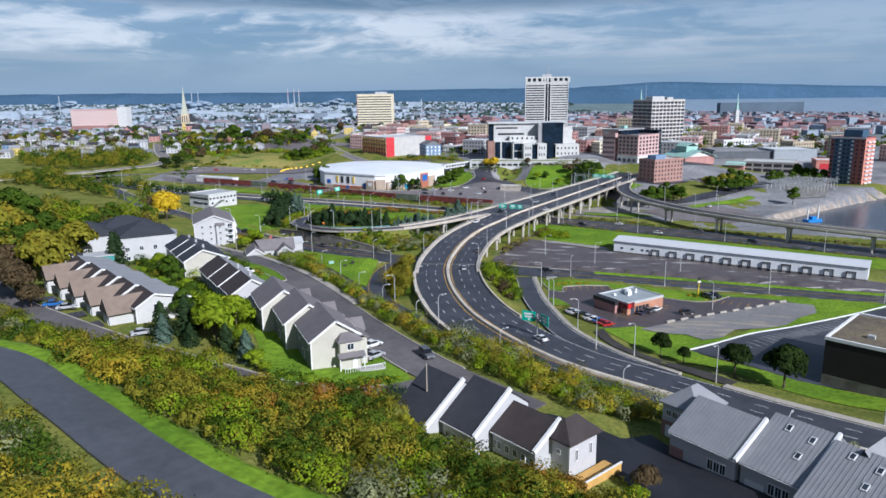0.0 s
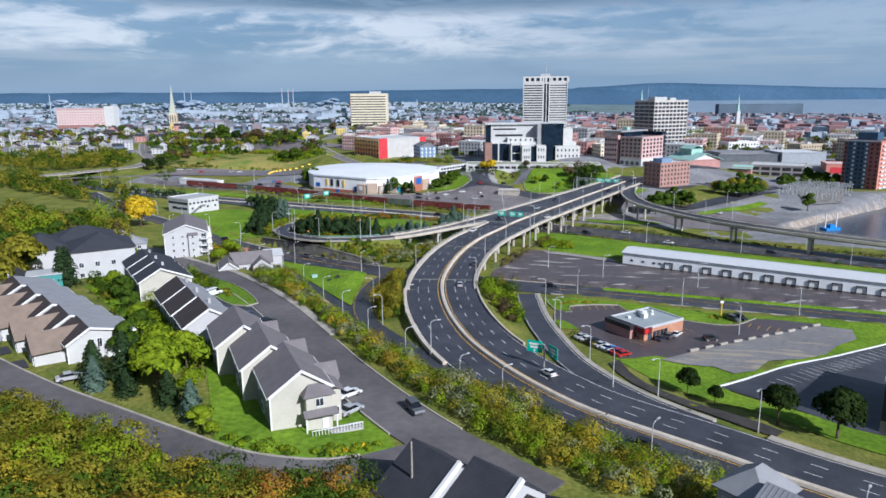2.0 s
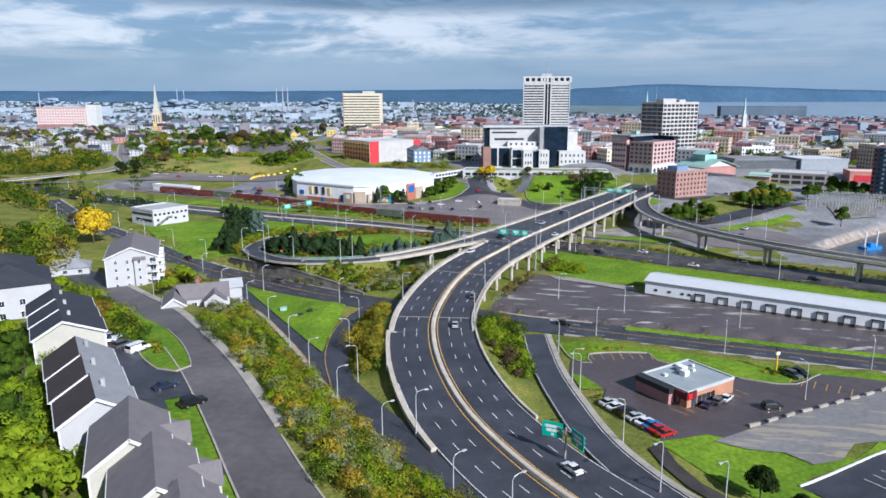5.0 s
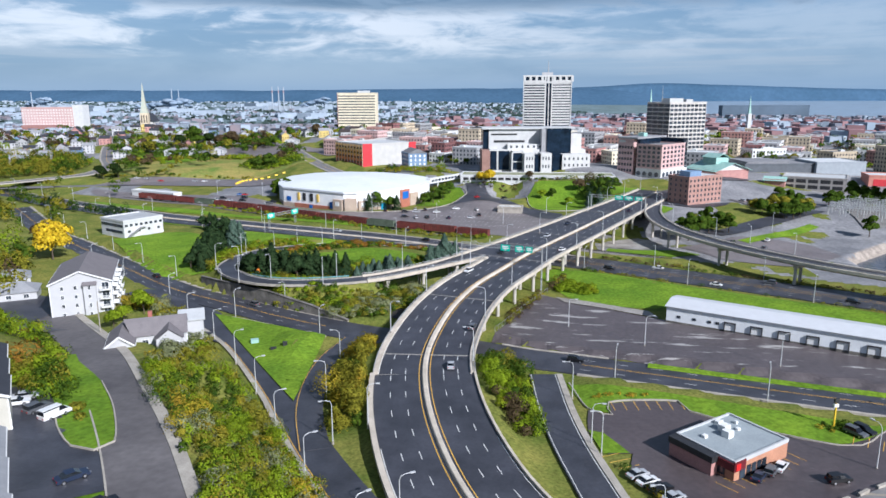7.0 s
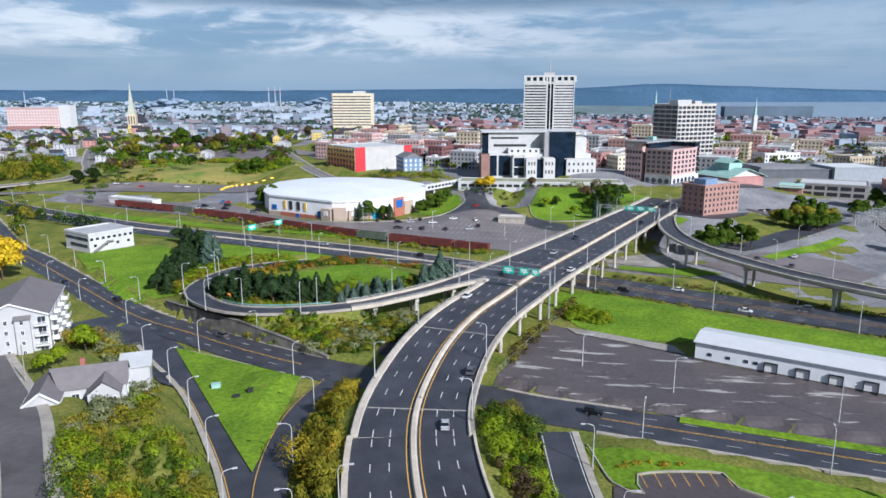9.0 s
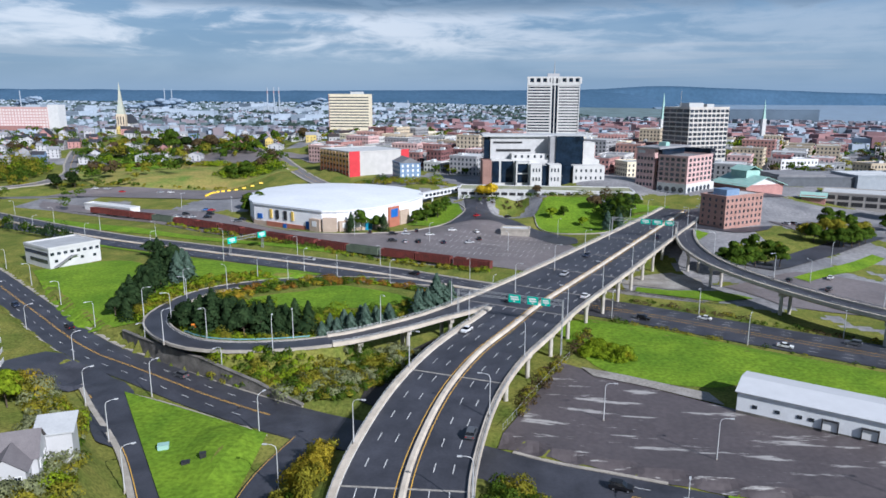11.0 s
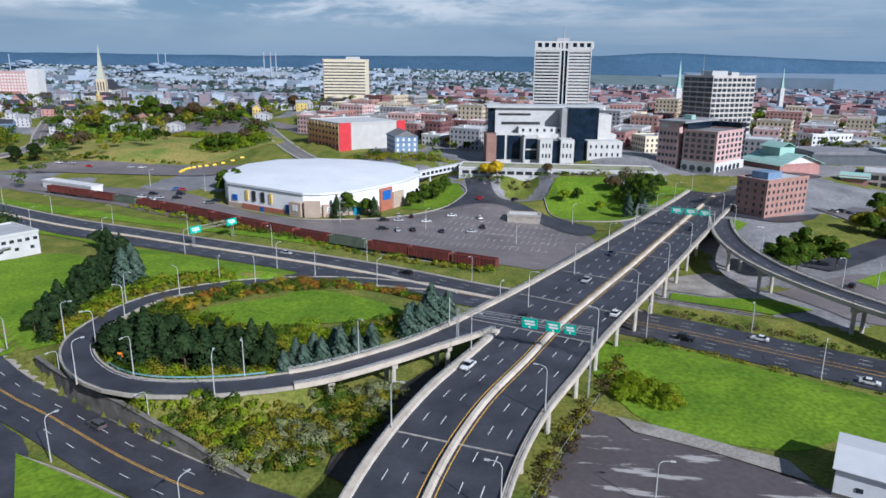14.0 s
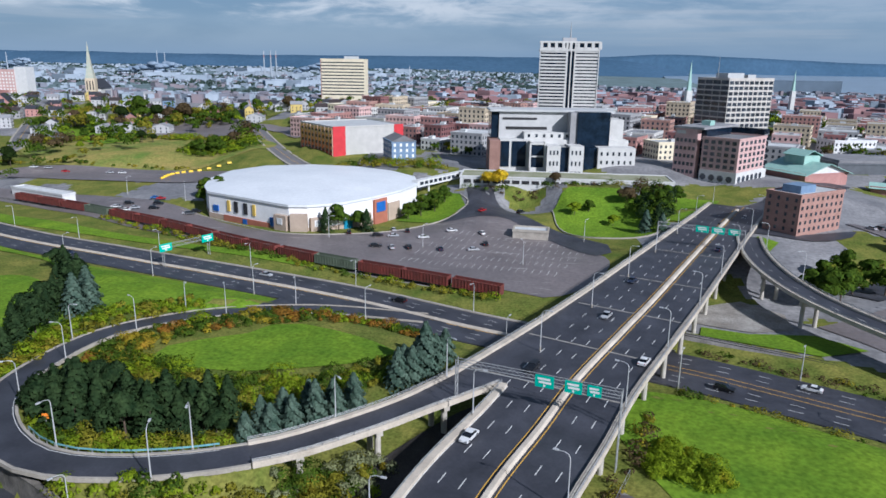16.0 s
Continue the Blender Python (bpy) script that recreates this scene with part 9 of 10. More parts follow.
for kind, pts in (("green", ((-178, 556), (-172, 562), (-182, 566), (-176, 570), (-70, 560), (-64, 566), (-75, 553), (-60, 574), (-100, 520), (-92, 526))),
                  ("dark", ((-68, 570), (-74, 564), (-88, 522), (-104, 514))),
                  ("green", ((74, 452), (80, 456), (86, 462), (92, 468), (78, 466), (98, 474), (88, 474), (72, 460), (96, 462))),
                  ("olive", ((122, 505), (130, 500), (138, 506), (146, 512), (152, 520), (128, 512), (142, 520), (134, 514), (158, 526))),
                  ("green", ((136, 496), (150, 506), (176, 540), (184, 548), (168, 470), (196, 556), (206, 560), (212, 548))),
                  ("green", ((124, 500), (129, 497), (134, 496), (140, 497), (145, 501), (150, 551), (157, 552), (163, 551), (218, 605), (222, 597), (225, 589), (229, 580), (214, 598), (220, 584))), ("olive", ((-196, 236), (-186, 258), (-206, 270), (-190, 282), (-214, 250), (-178, 268))),
                  ("green", ((-188, 222), (-176, 212), (-198, 208), (-212, 228), (-166, 200), (-222, 280), (-205, 295), (-232, 262), (-180, 190))),
                  ("olive", ((-170, 222), (-184, 240), (-160, 186), (-150, 200), (-152, 206))), ("brown", ((-152, 176), (-158, 170), (-232, 396), (-240, 402))),
                  ("green", ((-215, 320), (-228, 338), (-206, 345), (-236, 356), (-250, 345), (-226, 310), (-245, 320))), ("bright", ((-150, 262), (-156, 250), (-120, 268), (-122, 276), (-126, 292), (-121, 285)))):
    for x, y in pts:
        if off_road(x, y, 1.0):
            tree(kind, x, y, 1.0)
spots = [(x, 508 - 0.42 * (x + 238) + prng.uniform(-30, -12)) for x in prng.uniform(-330, -238, 40)]
grove("roadside_trees", "green trees between highway and railway", spots, [LEAF_GREEN, NEEDLE_DARK, LEAF_OLIVE], 81, 160, 0.55, 8, 3.4)
spots = [(prng.uniform(-470, -300), prng.uniform(500, 660)) for _ in range(46)]
grove("roadside_trees", "green trees by the western underpass", spots, [LEAF_GREEN, LEAF_OLIVE, LEAF_GREEN], 82, 140, 0.6, 8, 3.8)
spots = []
for cx, cy, n, sp in ((-320, 860, 34, 26), (-290, 850, 20, 16), (-395, 790, 26, 30), (-350, 720, 14, 24), (-420, 900, 24, 40), (-100, 1080, 40, 60), (-20, 1010, 16, 24), (60, 1160, 24, 50), (230, 880, 20, 40), (180, 740, 12, 20),
                      (-160, 1000, 24, 40), (-620, 960, 40, 90), (-260, 960, 20, 30), (-560, 760, 40, 70), (360, 1050, 24, 60), (-450, 700, 16, 22), (-60, 720, 8, 18), (320, 900, 14, 60), (-500, 880, 30, 60)):
    spots += [(prng.normal(cx, sp), prng.normal(cy, sp * 0.8)) for _ in range(n)]
spots += [(x + 12, y + 9) for x, y in hill_spots[::2]]
big = [(prng.normal(cx, sp), prng.normal(cy, sp * 0.7)) for cx, cy, n, sp in ((-318, 865, 20, 24), (-285, 850, 14, 14), (-400, 800, 12, 26), (-360, 760, 6, 20), (-440, 860, 12, 30), (-545, 830, 16, 50), (-232, 742, 10, 16), (-345, 690, 10, 18), (-120, 1010, 24, 40), (-640, 880, 24, 50), (-150, 1200, 60, 70), (-40, 1180, 40, 60), (-230, 1240, 30, 50), (300, 1000, 20, 50), (330, 840, 14, 30)) for _ in range(n)]
grove("hill_trees", "large green and brown trees on the western hill", big, [LEAF_GREEN, LEAF_GREEN, LEAF_BROWN, LEAF_GREEN, LEAF_OLIVE], 85, 190, 0.95, 14, 5.6)
spots += [(x, y) for x, y in zip(prng.uniform(-180, 480, 230), prng.uniform(690, 1150, 230)) if free(x, y, 2)]
grove("city_trees", "green and brown trees among the city's roofs", spots, [LEAF_GREEN, LEAF_GREEN, LEAF_OLIVE, LEAF_GREEN, LEAF_BROWN, LEAF_BRIGHT], 83, 110, 0.85, 9, 4.2)


scrub("island_trees", "dense dark trees beside the oval lawn", [(26, 562), (32, 546), (42, 538), (50, 552), (50, 574), (36, 578)], 4.2, 3.0, 8.5, [LEAF_GREEN, NEEDLE_DARK, LEAF_GREEN, LEAF_BROWN], 77, 170, 0.42)
scrub("rail_weeds", "green weeds and bushes along the train", [(p.x + s_.x * o, p.y + s_.y * o) for o, seq in ((3.2, 1), (6.5, -1)) for p, s_ in list(zip(RAIL_WAY, sides_of(RAIL_WAY)))[::seq]], 2.4, 1.3, 1.9, [LEAF_GREEN, LEAF_OLIVE, LEAF_BRIGHT], 78, 60, 0.3)
scrub("field_shrubs", "green bushes along the dry field", [(-410, 715), (-345, 775), (-262, 766), (-204, 724), (-206, 716), (-262, 752), (-340, 760), (-400, 706)], 4.5, 2.8, 3.6, [LEAF_GREEN, LEAF_BRIGHT, LEAF_OLIVE, LEAF_GREEN], 86, 70, 0.55)
scrub("field_shrubs", "low bushes between field and street", [(-400, 640), (-330, 646), (-270, 654), (-230, 656), (-232, 649), (-270, 647), (-330, 638), (-396, 630)], 5.0, 1.8, 2.2, [LEAF_GREEN, LEAF_OLIVE], 87, 50, 0.5)
scrub("bank_shrubs", "thick shrubs beside the slip road", [(-124, 303), (-112, 297), (-101, 281), (-91, 264), (-84, 251), (-93, 240), (-101, 262), (-112, 280), (-126, 294)], 2.1, 1.5, 2.6, [LEAF_GREEN, LEAF_BRIGHT, LEAF_OLIVE, LEAF_SILVER, LEAF_GREEN], 88, 150, 0.24)
scrub("lot_planting", "clipped golden shrubs on the restaurant's lawn", [(9, 258), (22, 259.5), (22, 261), (9, 260.5)], 1.6, 0.8, 0.9, [LEAF_GOLD, LEAF_GOLD], 89, 60, 0.16)
scrub("lot_planting", "clipped golden shrubs round the pylon sign", [(56, 246), (62, 245), (63, 249), (57, 250.5)], 1.4, 0.8, 0.9, [LEAF_GOLD, LEAF_GREEN], 90, 60, 0.16)
scrub("lot_planting", "low hedge along the parked cars", [(9.5, 226), (14, 217), (21, 203.5), (22, 204.2), (15.2, 218), (11, 226.5)], 1.5, 0.8, 1.0, [LEAF_GREEN, LEAF_OLIVE], 91, 60, 0.18)
scrub("garden_shrubs", "scattered garden bushes behind the townhouses", [(-66, 140), (-80, 150), (-98, 172), (-122, 196), (-132, 208), (-114, 212), (-92, 188), (-74, 166)], 4.2, 1.6, 2.4, [LEAF_GREEN, LEAF_BRIGHT, LEAF_GREEN, LEAF_OLIVE], 92, 140, 0.22)
for x, y, k, s in ((-72, 146, "bright", 1.2), (-78, 152, "bright", 1.0), (-86, 160, "green", 0.6), (-92, 168, "bright", 0.9), (-100, 178, "green", 0.6), (-108, 188, "green", 0.7), (-76, 141, "dark", 0.7), (-82, 147, "green", 0.6), (-118, 200, "bright", 0.9)):
    tree(k, x, y, s)
scrub("court_shrubs", "round bushes on the lawn island", [(-90, 207), (-84, 200), (-81, 201.5), (-86, 209)], 2.4, 1.4, 2.0, [LEAF_GREEN, LEAF_OLIVE], 93, 160, 0.2)
scrub("loop_undergrowth", "olive and green bushes behind the pines", [(-120, 372), (-116, 358), (-104, 362), (-86, 358), (-72, 358), (-58, 366), (-48, 380), (-46, 392), (-52, 388), (-62, 380), (-82, 373), (-100, 375), (-112, 382)], 2.2, 1.6, 2.4, [LEAF_GREEN, LEAF_BRIGHT, LEAF_GREEN, LEAF_OLIVE, LEAF_BRIGHT, LEAF_GREEN], 79, 150, 0.23)
for x, y, k, s in ((-140, 178, "olive", 1.7), (-147, 186, "green", 1.5), (-136, 160, "brown", 1.0), (-130, 154, "brown", 0.9), (-156, 196, "olive", 1.8), (-134, 203, "dark", 1.4), (-150, 206, "olive", 1.5), (-166, 204, "green", 1.6), (-162, 190, "olive", 1.6),
                   (-172, 220, "green", 1.5), (-176, 208, "olive", 1.7), (-122, 148, "brown", 0.8), (-158, 214, "green", 1.3), (-186, 226, "green", 1.6), (-196, 240, "olive", 1.5), (-168, 236, "green", 1.4)):
    tree(k, x, y, s)
scrub("garden_hedge", "clipped dark hedge between the gardens", [(-134.5, 212.5), (-133.5, 214.5), (-112, 190.3), (-113.4, 188.8)], 1.0, 0.9, 1.9, [LEAF_GREEN, LEAF_GREEN], 80, 60, 0.22)
scrub("garden_hedge", "bright garden bushes behind the townhouses", [(-66, 142), (-60, 146), (-70, 158), (-84, 172), (-94, 184), (-98, 180), (-86, 166), (-74, 152)], 2.6, 1.1, 1.6, [LEAF_GREEN, LEAF_BRIGHT, LEAF_GREEN, LEAF_RUST], 84, 90, 0.22)
scrub("woods", "dense mixed trees on the western hillside", [(-250, 186), (-164, 176), (-156, 194), (-162, 214), (-176, 234), (-180, 262), (-172, 290), (-192, 330), (-214, 356), (-262, 352), (-300, 300)], 5.6, 3.4, 9.0,
      [LEAF_GREEN, LEAF_OLIVE, LEAF_GREEN, LEAF_OLIVE, LEAF_BRIGHT, LEAF_BROWN], 71, 150, 0.52)
scrub("woods", "dense trees between highway and street", [(-345, 556), (-300, 520), (-255, 492), (-232, 480), (-236, 470), (-262, 480), (-300, 500), (-360, 530)], 5.2, 3.0, 7.5, [LEAF_GREEN, NEEDLE_DARK, LEAF_GREEN, LEAF_OLIVE], 72, 130, 0.5)
scrub("woods", "dense trees beyond the western underpass", [(-520, 640), (-430, 610), (-400, 660), (-420, 720), (-470, 760), (-560, 720)], 6.5, 3.6, 8.0, [LEAF_GREEN, LEAF_OLIVE, LEAF_GREEN], 73, 110, 0.6)
scrub("woods", "dense trees by the western highway", [(-440, 520), (-340, 470), (-290, 440), (-262, 446), (-280, 470), (-340, 500), (-430, 560)], 6.0, 3.4, 7.5, [LEAF_GREEN, LEAF_OLIVE, LEAF_GREEN], 74, 110, 0.58)


def far_woods(name, label, n, xr, yr, size, material, seed):
    r = np.random.default_rng(seed)
    c = np.stack([r.uniform(*xr, n), r.uniform(*yr, n), np.zeros(n)], 1)
    c = c[[noise.noise(Vector((p[0] * 0.004, p[1] * 0.004, seed))) > -0.12 for p in c]]
    c[:, 2] = [gz(p[0], p[1]) + 2 for p in c]
    pts = (c[:, None] + r.normal(0, 1, (len(c), 5, 3)) * (4.5, 4.5, 2.2)).reshape(-1, 3)
    up = np.tile((0.0, -0.4, 0.8), (len(pts), 1))
    tagged(new(name, leaf_mesh(name, pts, up, np.full(len(pts), size), material, seed)), label, "woods", kind="stuff")


# leaves of the far woods, their colour shifted towards haze blue
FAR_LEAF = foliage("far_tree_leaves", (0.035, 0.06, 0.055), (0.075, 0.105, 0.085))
far_woods("far_woods", "hazed blue-green woods of the far suburbs", 5200, (-3200, 200), (1250, 3900), 6.0, FAR_LEAF, 61)
far_woods("far_woods", "hazed green trees among roofs towards the bay", 1100, (100, 1200), (1000, 2300), 4.5, FAR_LEAF, 62)

# ---- retaining wall of stained concrete panels ----
wall_line = spline([(-134, 349, 0.9), (-118, 337.5, 0.3), (-104, 330.2, 0.0), (-90, 323.2, -0.1), (-76, 316.8, -0.2), (-66, 312.6, -0.3)], 4.0)
T = thing("retaining_wall", "tall stained concrete retaining wall of cast panels", "wall", kind="structure")
def wall_top(k):
    return float(np.interp(k, [0, 0.3, 0.55, 0.8, 1], [3.0, 5.0, 5.0, 3.2, 0.5]))


for i, (a, b) in enumerate(zip(wall_line[:-1], wall_line[1:])):
    n = len(wall_line) - 1
    h0, h1 = a.z + wall_top(i / n), b.z + wall_top((i + 1) / n)
    d = (b - a).normalized()
    s_ = Vector((-d.y, d.x, 0)).normalized() * 0.4
    p, q = a + d * 0.03, b - d * 0.03

    def slab_between(o, z0, z1, z2, z3):
        c = [p - o, q - o, q + o, p + o]
        v = [(c[0].x, c[0].y, z0), (c[1].x, c[1].y, z1), (c[2].x, c[2].y, z1), (c[3].x, c[3].y, z0), (c[0].x, c[0].y, z2), (c[1].x, c[1].y, z3), (c[2].x, c[2].y, z3), (c[3].x, c[3].y, z2)]
        return v, Box(0, 0, 0, 1, 1, 1)[1]

    part("panel", slab_between(s_, a.z - 0.8, b.z - 0.8, h0, h1), CONCRETE_DARK, T)
    part("coping", slab_between(s_ * 1.4, h0, h1, h0 + 0.22, h1 + 0.22), CONCRETE_DARK, T)

# teal guard rail on the inside of the loop
T = thing("guard_rail", "faded teal guard rail on the loop's inner edge", "guard rail")
TEAL_RAIL = mat("faded_teal_paint", (0.16, 0.36, 0.38), 0.6, scale=0.5, var=0.15)
run_ = [c + l * 4.1 for c, l in zip(LOOP_RAMP, sides_of(LOOP_RAMP)) if -113 < c.x < -66 and c.y < 352]
for p in resample(run_, 2.6):
    part("post", Box(p.x - 0.07, p.y - 0.07, p.z - 0.6, p.x + 0.07, p.y + 0.07, p.z + 0.75), METAL, T)
part("beam", strip([p + Vector((0, 0, 0.45)) for p in run_], [(0.06, 0.0), (0.1, 0.16), (0.06, 0.32), (-0.04, 0.32), (-0.04, 0.0)][::-1]), TEAL_RAIL, T, "teal steel beam")

# ---- street lamps ----
LAMP_METAL = mat("lamp_post_steel", (0.55, 0.56, 0.57), 0.5, metal=0.3, scale=1.0, var=0.06)


def make_lamp(high, reach, label):
    t = thing("street_lamp", label, "street lamp", 0, -990, -60, 0, "street lamps")
    part("base", tube([(0, 0, -0.5), (0, 0, 0.5)], [0.24, 0.2], 8), CONCRETE, t)
    part("pole", tube([(0, 0, 0), (0, 0, high * 0.5), (0, 0, high - 0.9)], [0.14, 0.11, 0.08], 8), LAMP_METAL, t)
    part("arm", tube([(0, 0, high - 0.9), (reach * 0.15, 0, high - 0.25), (reach * 0.5, 0, high), (reach, 0, high + 0.05)], [0.075, 0.07, 0.06, 0.05], 6), LAMP_METAL, t)
    part("lamp_head", join(Box(reach - 0.15, -0.18, high - 0.06, reach + 0.7, 0.18, high + 0.12), Box(reach, -0.12, high - 0.12, reach + 0.55, 0.12, high - 0.06)), LAMP_METAL, t, "flat pale lamp head")
    return t


LAMP = make_lamp(9.5, 2.0, "tall grey steel street lamp with curved arm")
lamp_first = [True]


def lamp(x, y, z, rz, s=1.0):
    m = Matrix.Translation((x, y, z)) @ Matrix.Rotation(rz, 4, "Z")
    if lamp_first[0]:
        lamp_first[0] = False
        LAMP.matrix_basis = m
        return
    copy_thing(LAMP, m)


def lamps_along(curve, offset, start, step, lift=0.0, stop=10 ** 6):
    f_ = resample(curve, 1.0)
    l_ = sides_of(f_)
    for i in range(start, min(len(f_), stop), step):
        p, s = f_[i], l_[i]
        sgn = -1 if offset > 0 else 1
        lamp(p.x + s.x * offset, p.y + s.y * offset, p.z + lift, math.atan2(s.y * sgn, s.x * sgn))


lamps_along(BRIDGE, -12.3, 6, 34, 0.6)
lamps_along(BRIDGE, 12.3, 24, 34, 0.6)
lamps_along(APPROACH, 13.6, 108, 33, -0.2)
lamps_along(APPROACH, -15.0, 96, 36, -0.2, 175)
lamps_along(MAIN_ROAD, 8.6, 60, 34, 0.0, 330)
lamps_along([p for p in MAIN_ROAD if p.x < -60], -8.4, 40, 36)
lamps_along([p for p in MAIN_ROAD if p.x > 2], -8.4, 10, 36)
lamps_along(LOOP_RAMP[:N_LOOP + 12], 4.1, 60, 27)
lamps_along(LOOP_RAMP[:N_LOOP], -4.3, 40, 30)
lamps_along(LEFT_RAMP, -5.2, 14, 24)
lamps_along(MID_RAMP, 3.9, 22, 26)
lamps_along(EXIT_RAMP, -5.4, 24, 30)
lamps_along(LOW_HIGHWAY, 11.2, 20, 44)
lamps_along(LOW_HIGHWAY, -11.2, 40, 44)
lamps_along(FLYOVER, 4.3, 20, 40, 0.6)
for x, y, rz in ((27, 296, 0), (6, 312, 0), (60, 282, 0), (-150, 540, 1), (-190, 560, 2), (-230, 575, 1), (-60, 500, 1), (-20, 480, 2), (-100, 505, 0), (5, 520, 1), (100, 440, 2), (120, 470, 1), (6, 234, 0), (60, 230, 2)):
    lamp(x, y, gz(x, y), rz)

# utility poles by the terrace
WOOD = mat("weathered_pole_wood", (0.30, 0.27, 0.23), 0.9, scale=2, var=0.15)
for x, y, h in ((-16.2, 100.5, 9.0), (-168, 196, 11), (-120, 262, 9), (-158, 178, 10)):
    T = thing("utility_pole", "weathered pale wooden utility pole", "utility pole", x, y, gz(x, y), 0.4)
    part("pole", tube([(0, 0, -0.5), (0, 0, h)], [0.17, 0.12], 8), WOOD, T)
    if h > 9:
        part("crossarm", Box(-1.1, -0.06, h - 0.9, 1.1, 0.06, h - 0.75), WOOD, T)

# ---- sign gantries ----
SIGN_GREEN = mat("green_sign", (0.01, 0.42, 0.31), 0.45, scale=0.6, var=0.05)


def sign_panel(parent, x, y, z, w, h, turn=0.0):
    """A green road sign; its writing is plain white bars."""
    s = part("sign", moved(Box(-w / 2, -0.06, 0, w / 2, 0.06, h), x, y, z, turn), SIGN_GREEN, parent, "green highway sign")
    for k, (u0, u1, v0, v1) in enumerate(((-0.36, 0.3, 0.62, 0.8), (-0.3, 0.36, 0.34, 0.52), (-0.06, 0.06, 0.08, 0.26))):
        part("sign_bar", moved(Box(u0 * w, -0.085, v0 * h, u1 * w, -0.062, v1 * h), x, y, z, turn), WHITE, s)
    return s


def gantry(label, ax, ay, az, bx, by, bz, top, signs, facing):
    """A truss between two posts; signs at shares of the span."""
    t = thing("sign_gantry", label, "sign gantry", ax, ay, 0)
    dx, dy = bx - ax, by - ay
    n = math.hypot(dx, dy)
    ang = math.atan2(dy, dx)
    for u, z0 in ((0.0, az), (n, bz)):
        for o in (-0.6, 0.6):
            part("post", moved(tube([(u, o, z0), (u, o, top + 1.0)], [0.14, 0.12], 6), 0, 0, 0, ang), METAL, t)
        part("post_brace", moved(join(*[tube([(u, -0.6, z0 + k), (u, 0.6, z0 + k + 1.4)], [0.05, 0.05], 5) for k in np.arange(0.5, top - z0 - 1, 1.6)]), 0, 0, 0, ang), METAL, t)
    for o in (-0.6, 0.6):
        for z in (top - 0.5, top + 0.8):
            part("chord", moved(tube([(0, o, z), (n, o, z)], [0.08, 0.08], 6), 0, 0, 0, ang), METAL, t)
        web = [tube([(k * 1.6, o, top - 0.5 + 1.3 * (k % 2)), ((k + 1) * 1.6, o, top + 0.8 - 1.3 * (k % 2))], [0.04, 0.04], 4) for k in range(int(n / 1.6))]
        tagged(part("web", moved(join(*web), 0, 0, 0, ang), METAL, t), kind="stuff")
    for share, w, h in signs:
        c = Vector((math.cos(ang) * n * share, math.sin(ang) * n * share, top - h * 0.5))
        nrm = Vector((math.sin(ang), -math.cos(ang), 0)) * (0.75 if facing > 0 else -0.75)
        sign_panel(t, c.x + nrm.x, c.y + nrm.y, c.z, w, h, ang if facing > 0 else ang + math.pi)
    return t


gantry("grey steel gantry with three green signs over the viaduct", -32.5, 360.9, 8.6, -1.8, 351.6, 0.2, 16.6, ((0.56, 3.6, 2.4), (0.73, 3.2, 2.4), (0.85, 2.6, 2.2)), 1)
gantry("grey steel gantry with green signs at the viaduct's end", 29, 492, 10.2, 57, 482, 10.2, 17.6, ((0.52, 4.4, 2.4), (0.7, 4.4, 2.4), (0.88, 4.0, 2.2)), 1)
gantry("grey steel gantry with green signs over the low highway", -148, 460, 1.0, -139, 477, 1.3, 8.8, ((0.04, 5.0, 2.8), (0.96, 5.0, 2.8)), 1)
T = thing("sign_gantry", "cantilever post with two green highway signs", "sign gantry", 1.8, 190, 4.2, radians(-40))
part("post", tube([(0, 0, -1.5), (0, 0, 7.2)], [0.22, 0.18], 8), METAL, T)
part("arm", tube([(-4.4, 0, 6.6), (4.4, 0, 6.6)], [0.12, 0.12], 6), METAL, T)
part("arm", tube([(-4.4, 0, 5.6), (4.4, 0, 5.6)], [0.12, 0.12], 6), METAL, T)
sign_panel(T, -2.9, -0.3, 4.4, 4.0, 3.0, 0.35)
sign_panel(T, 2.9, -0.3, 4.4, 4.0, 3.0, -0.35)
T = thing("pylon_sign", "slim yellow pylon sign on a planted base", "sign", 59.5, 248, 1.1, 0.3)
part("post", tube([(0, 0, -0.5), (0, 0, 6.2)], [0.22, 0.2], 8), mat("yellow_post", (0.75, 0.5, 0.03), 0.5), T)
part("sign_face", Box(-0.5, -0.2, 5.9, 0.5, 0.2, 7.0), mat("black_sign_face", (0.03, 0.03, 0.03), 0.5), T)
part("sign_band", Box(-0.55, -0.22, 5.0, 0.55, 0.22, 5.7), WHITE, T)

# ---- freight train ----
RUST_RED = mat("oxide_red_paint", (0.17, 0.035, 0.028), 0.75, scale=0.4, tint=(0.10, 0.03, 0.025), fine=0.2, rand=0.3)
WAGON_GREEN = mat("dull_green_paint", (0.10, 0.125, 0.09), 0.75, scale=0.4, var=0.15, fine=0.15)
RAIL = spline([(60, 408, 1.2), (0, 433.5, 1.5), (-26, 444.6, 1.6), (-62, 458.6, 1.7), (-97, 472, 1.8), (-135, 490.5, 1.9), (-173, 511.5, 2), (-211, 529, 2.1), (-250, 545.5, 2.2), (-330, 575, 2.6)], 3)
setting("railway_bed", strip(RAIL, [(2.6, -1.2), (1.6, 0.0), (-1.6, 0.0), (-2.6, -1.2)][::-1]), GRAVEL, "grey gravel railway bed", "railway")
for o in (0.72, -0.72):
    setting("rail_track", strip(RAIL, [(o + 0.05, 0.0), (o + 0.05, 0.18), (o - 0.05, 0.18), (o - 0.05, 0.0)][::-1]), DARK, "worn steel rail", "rail")


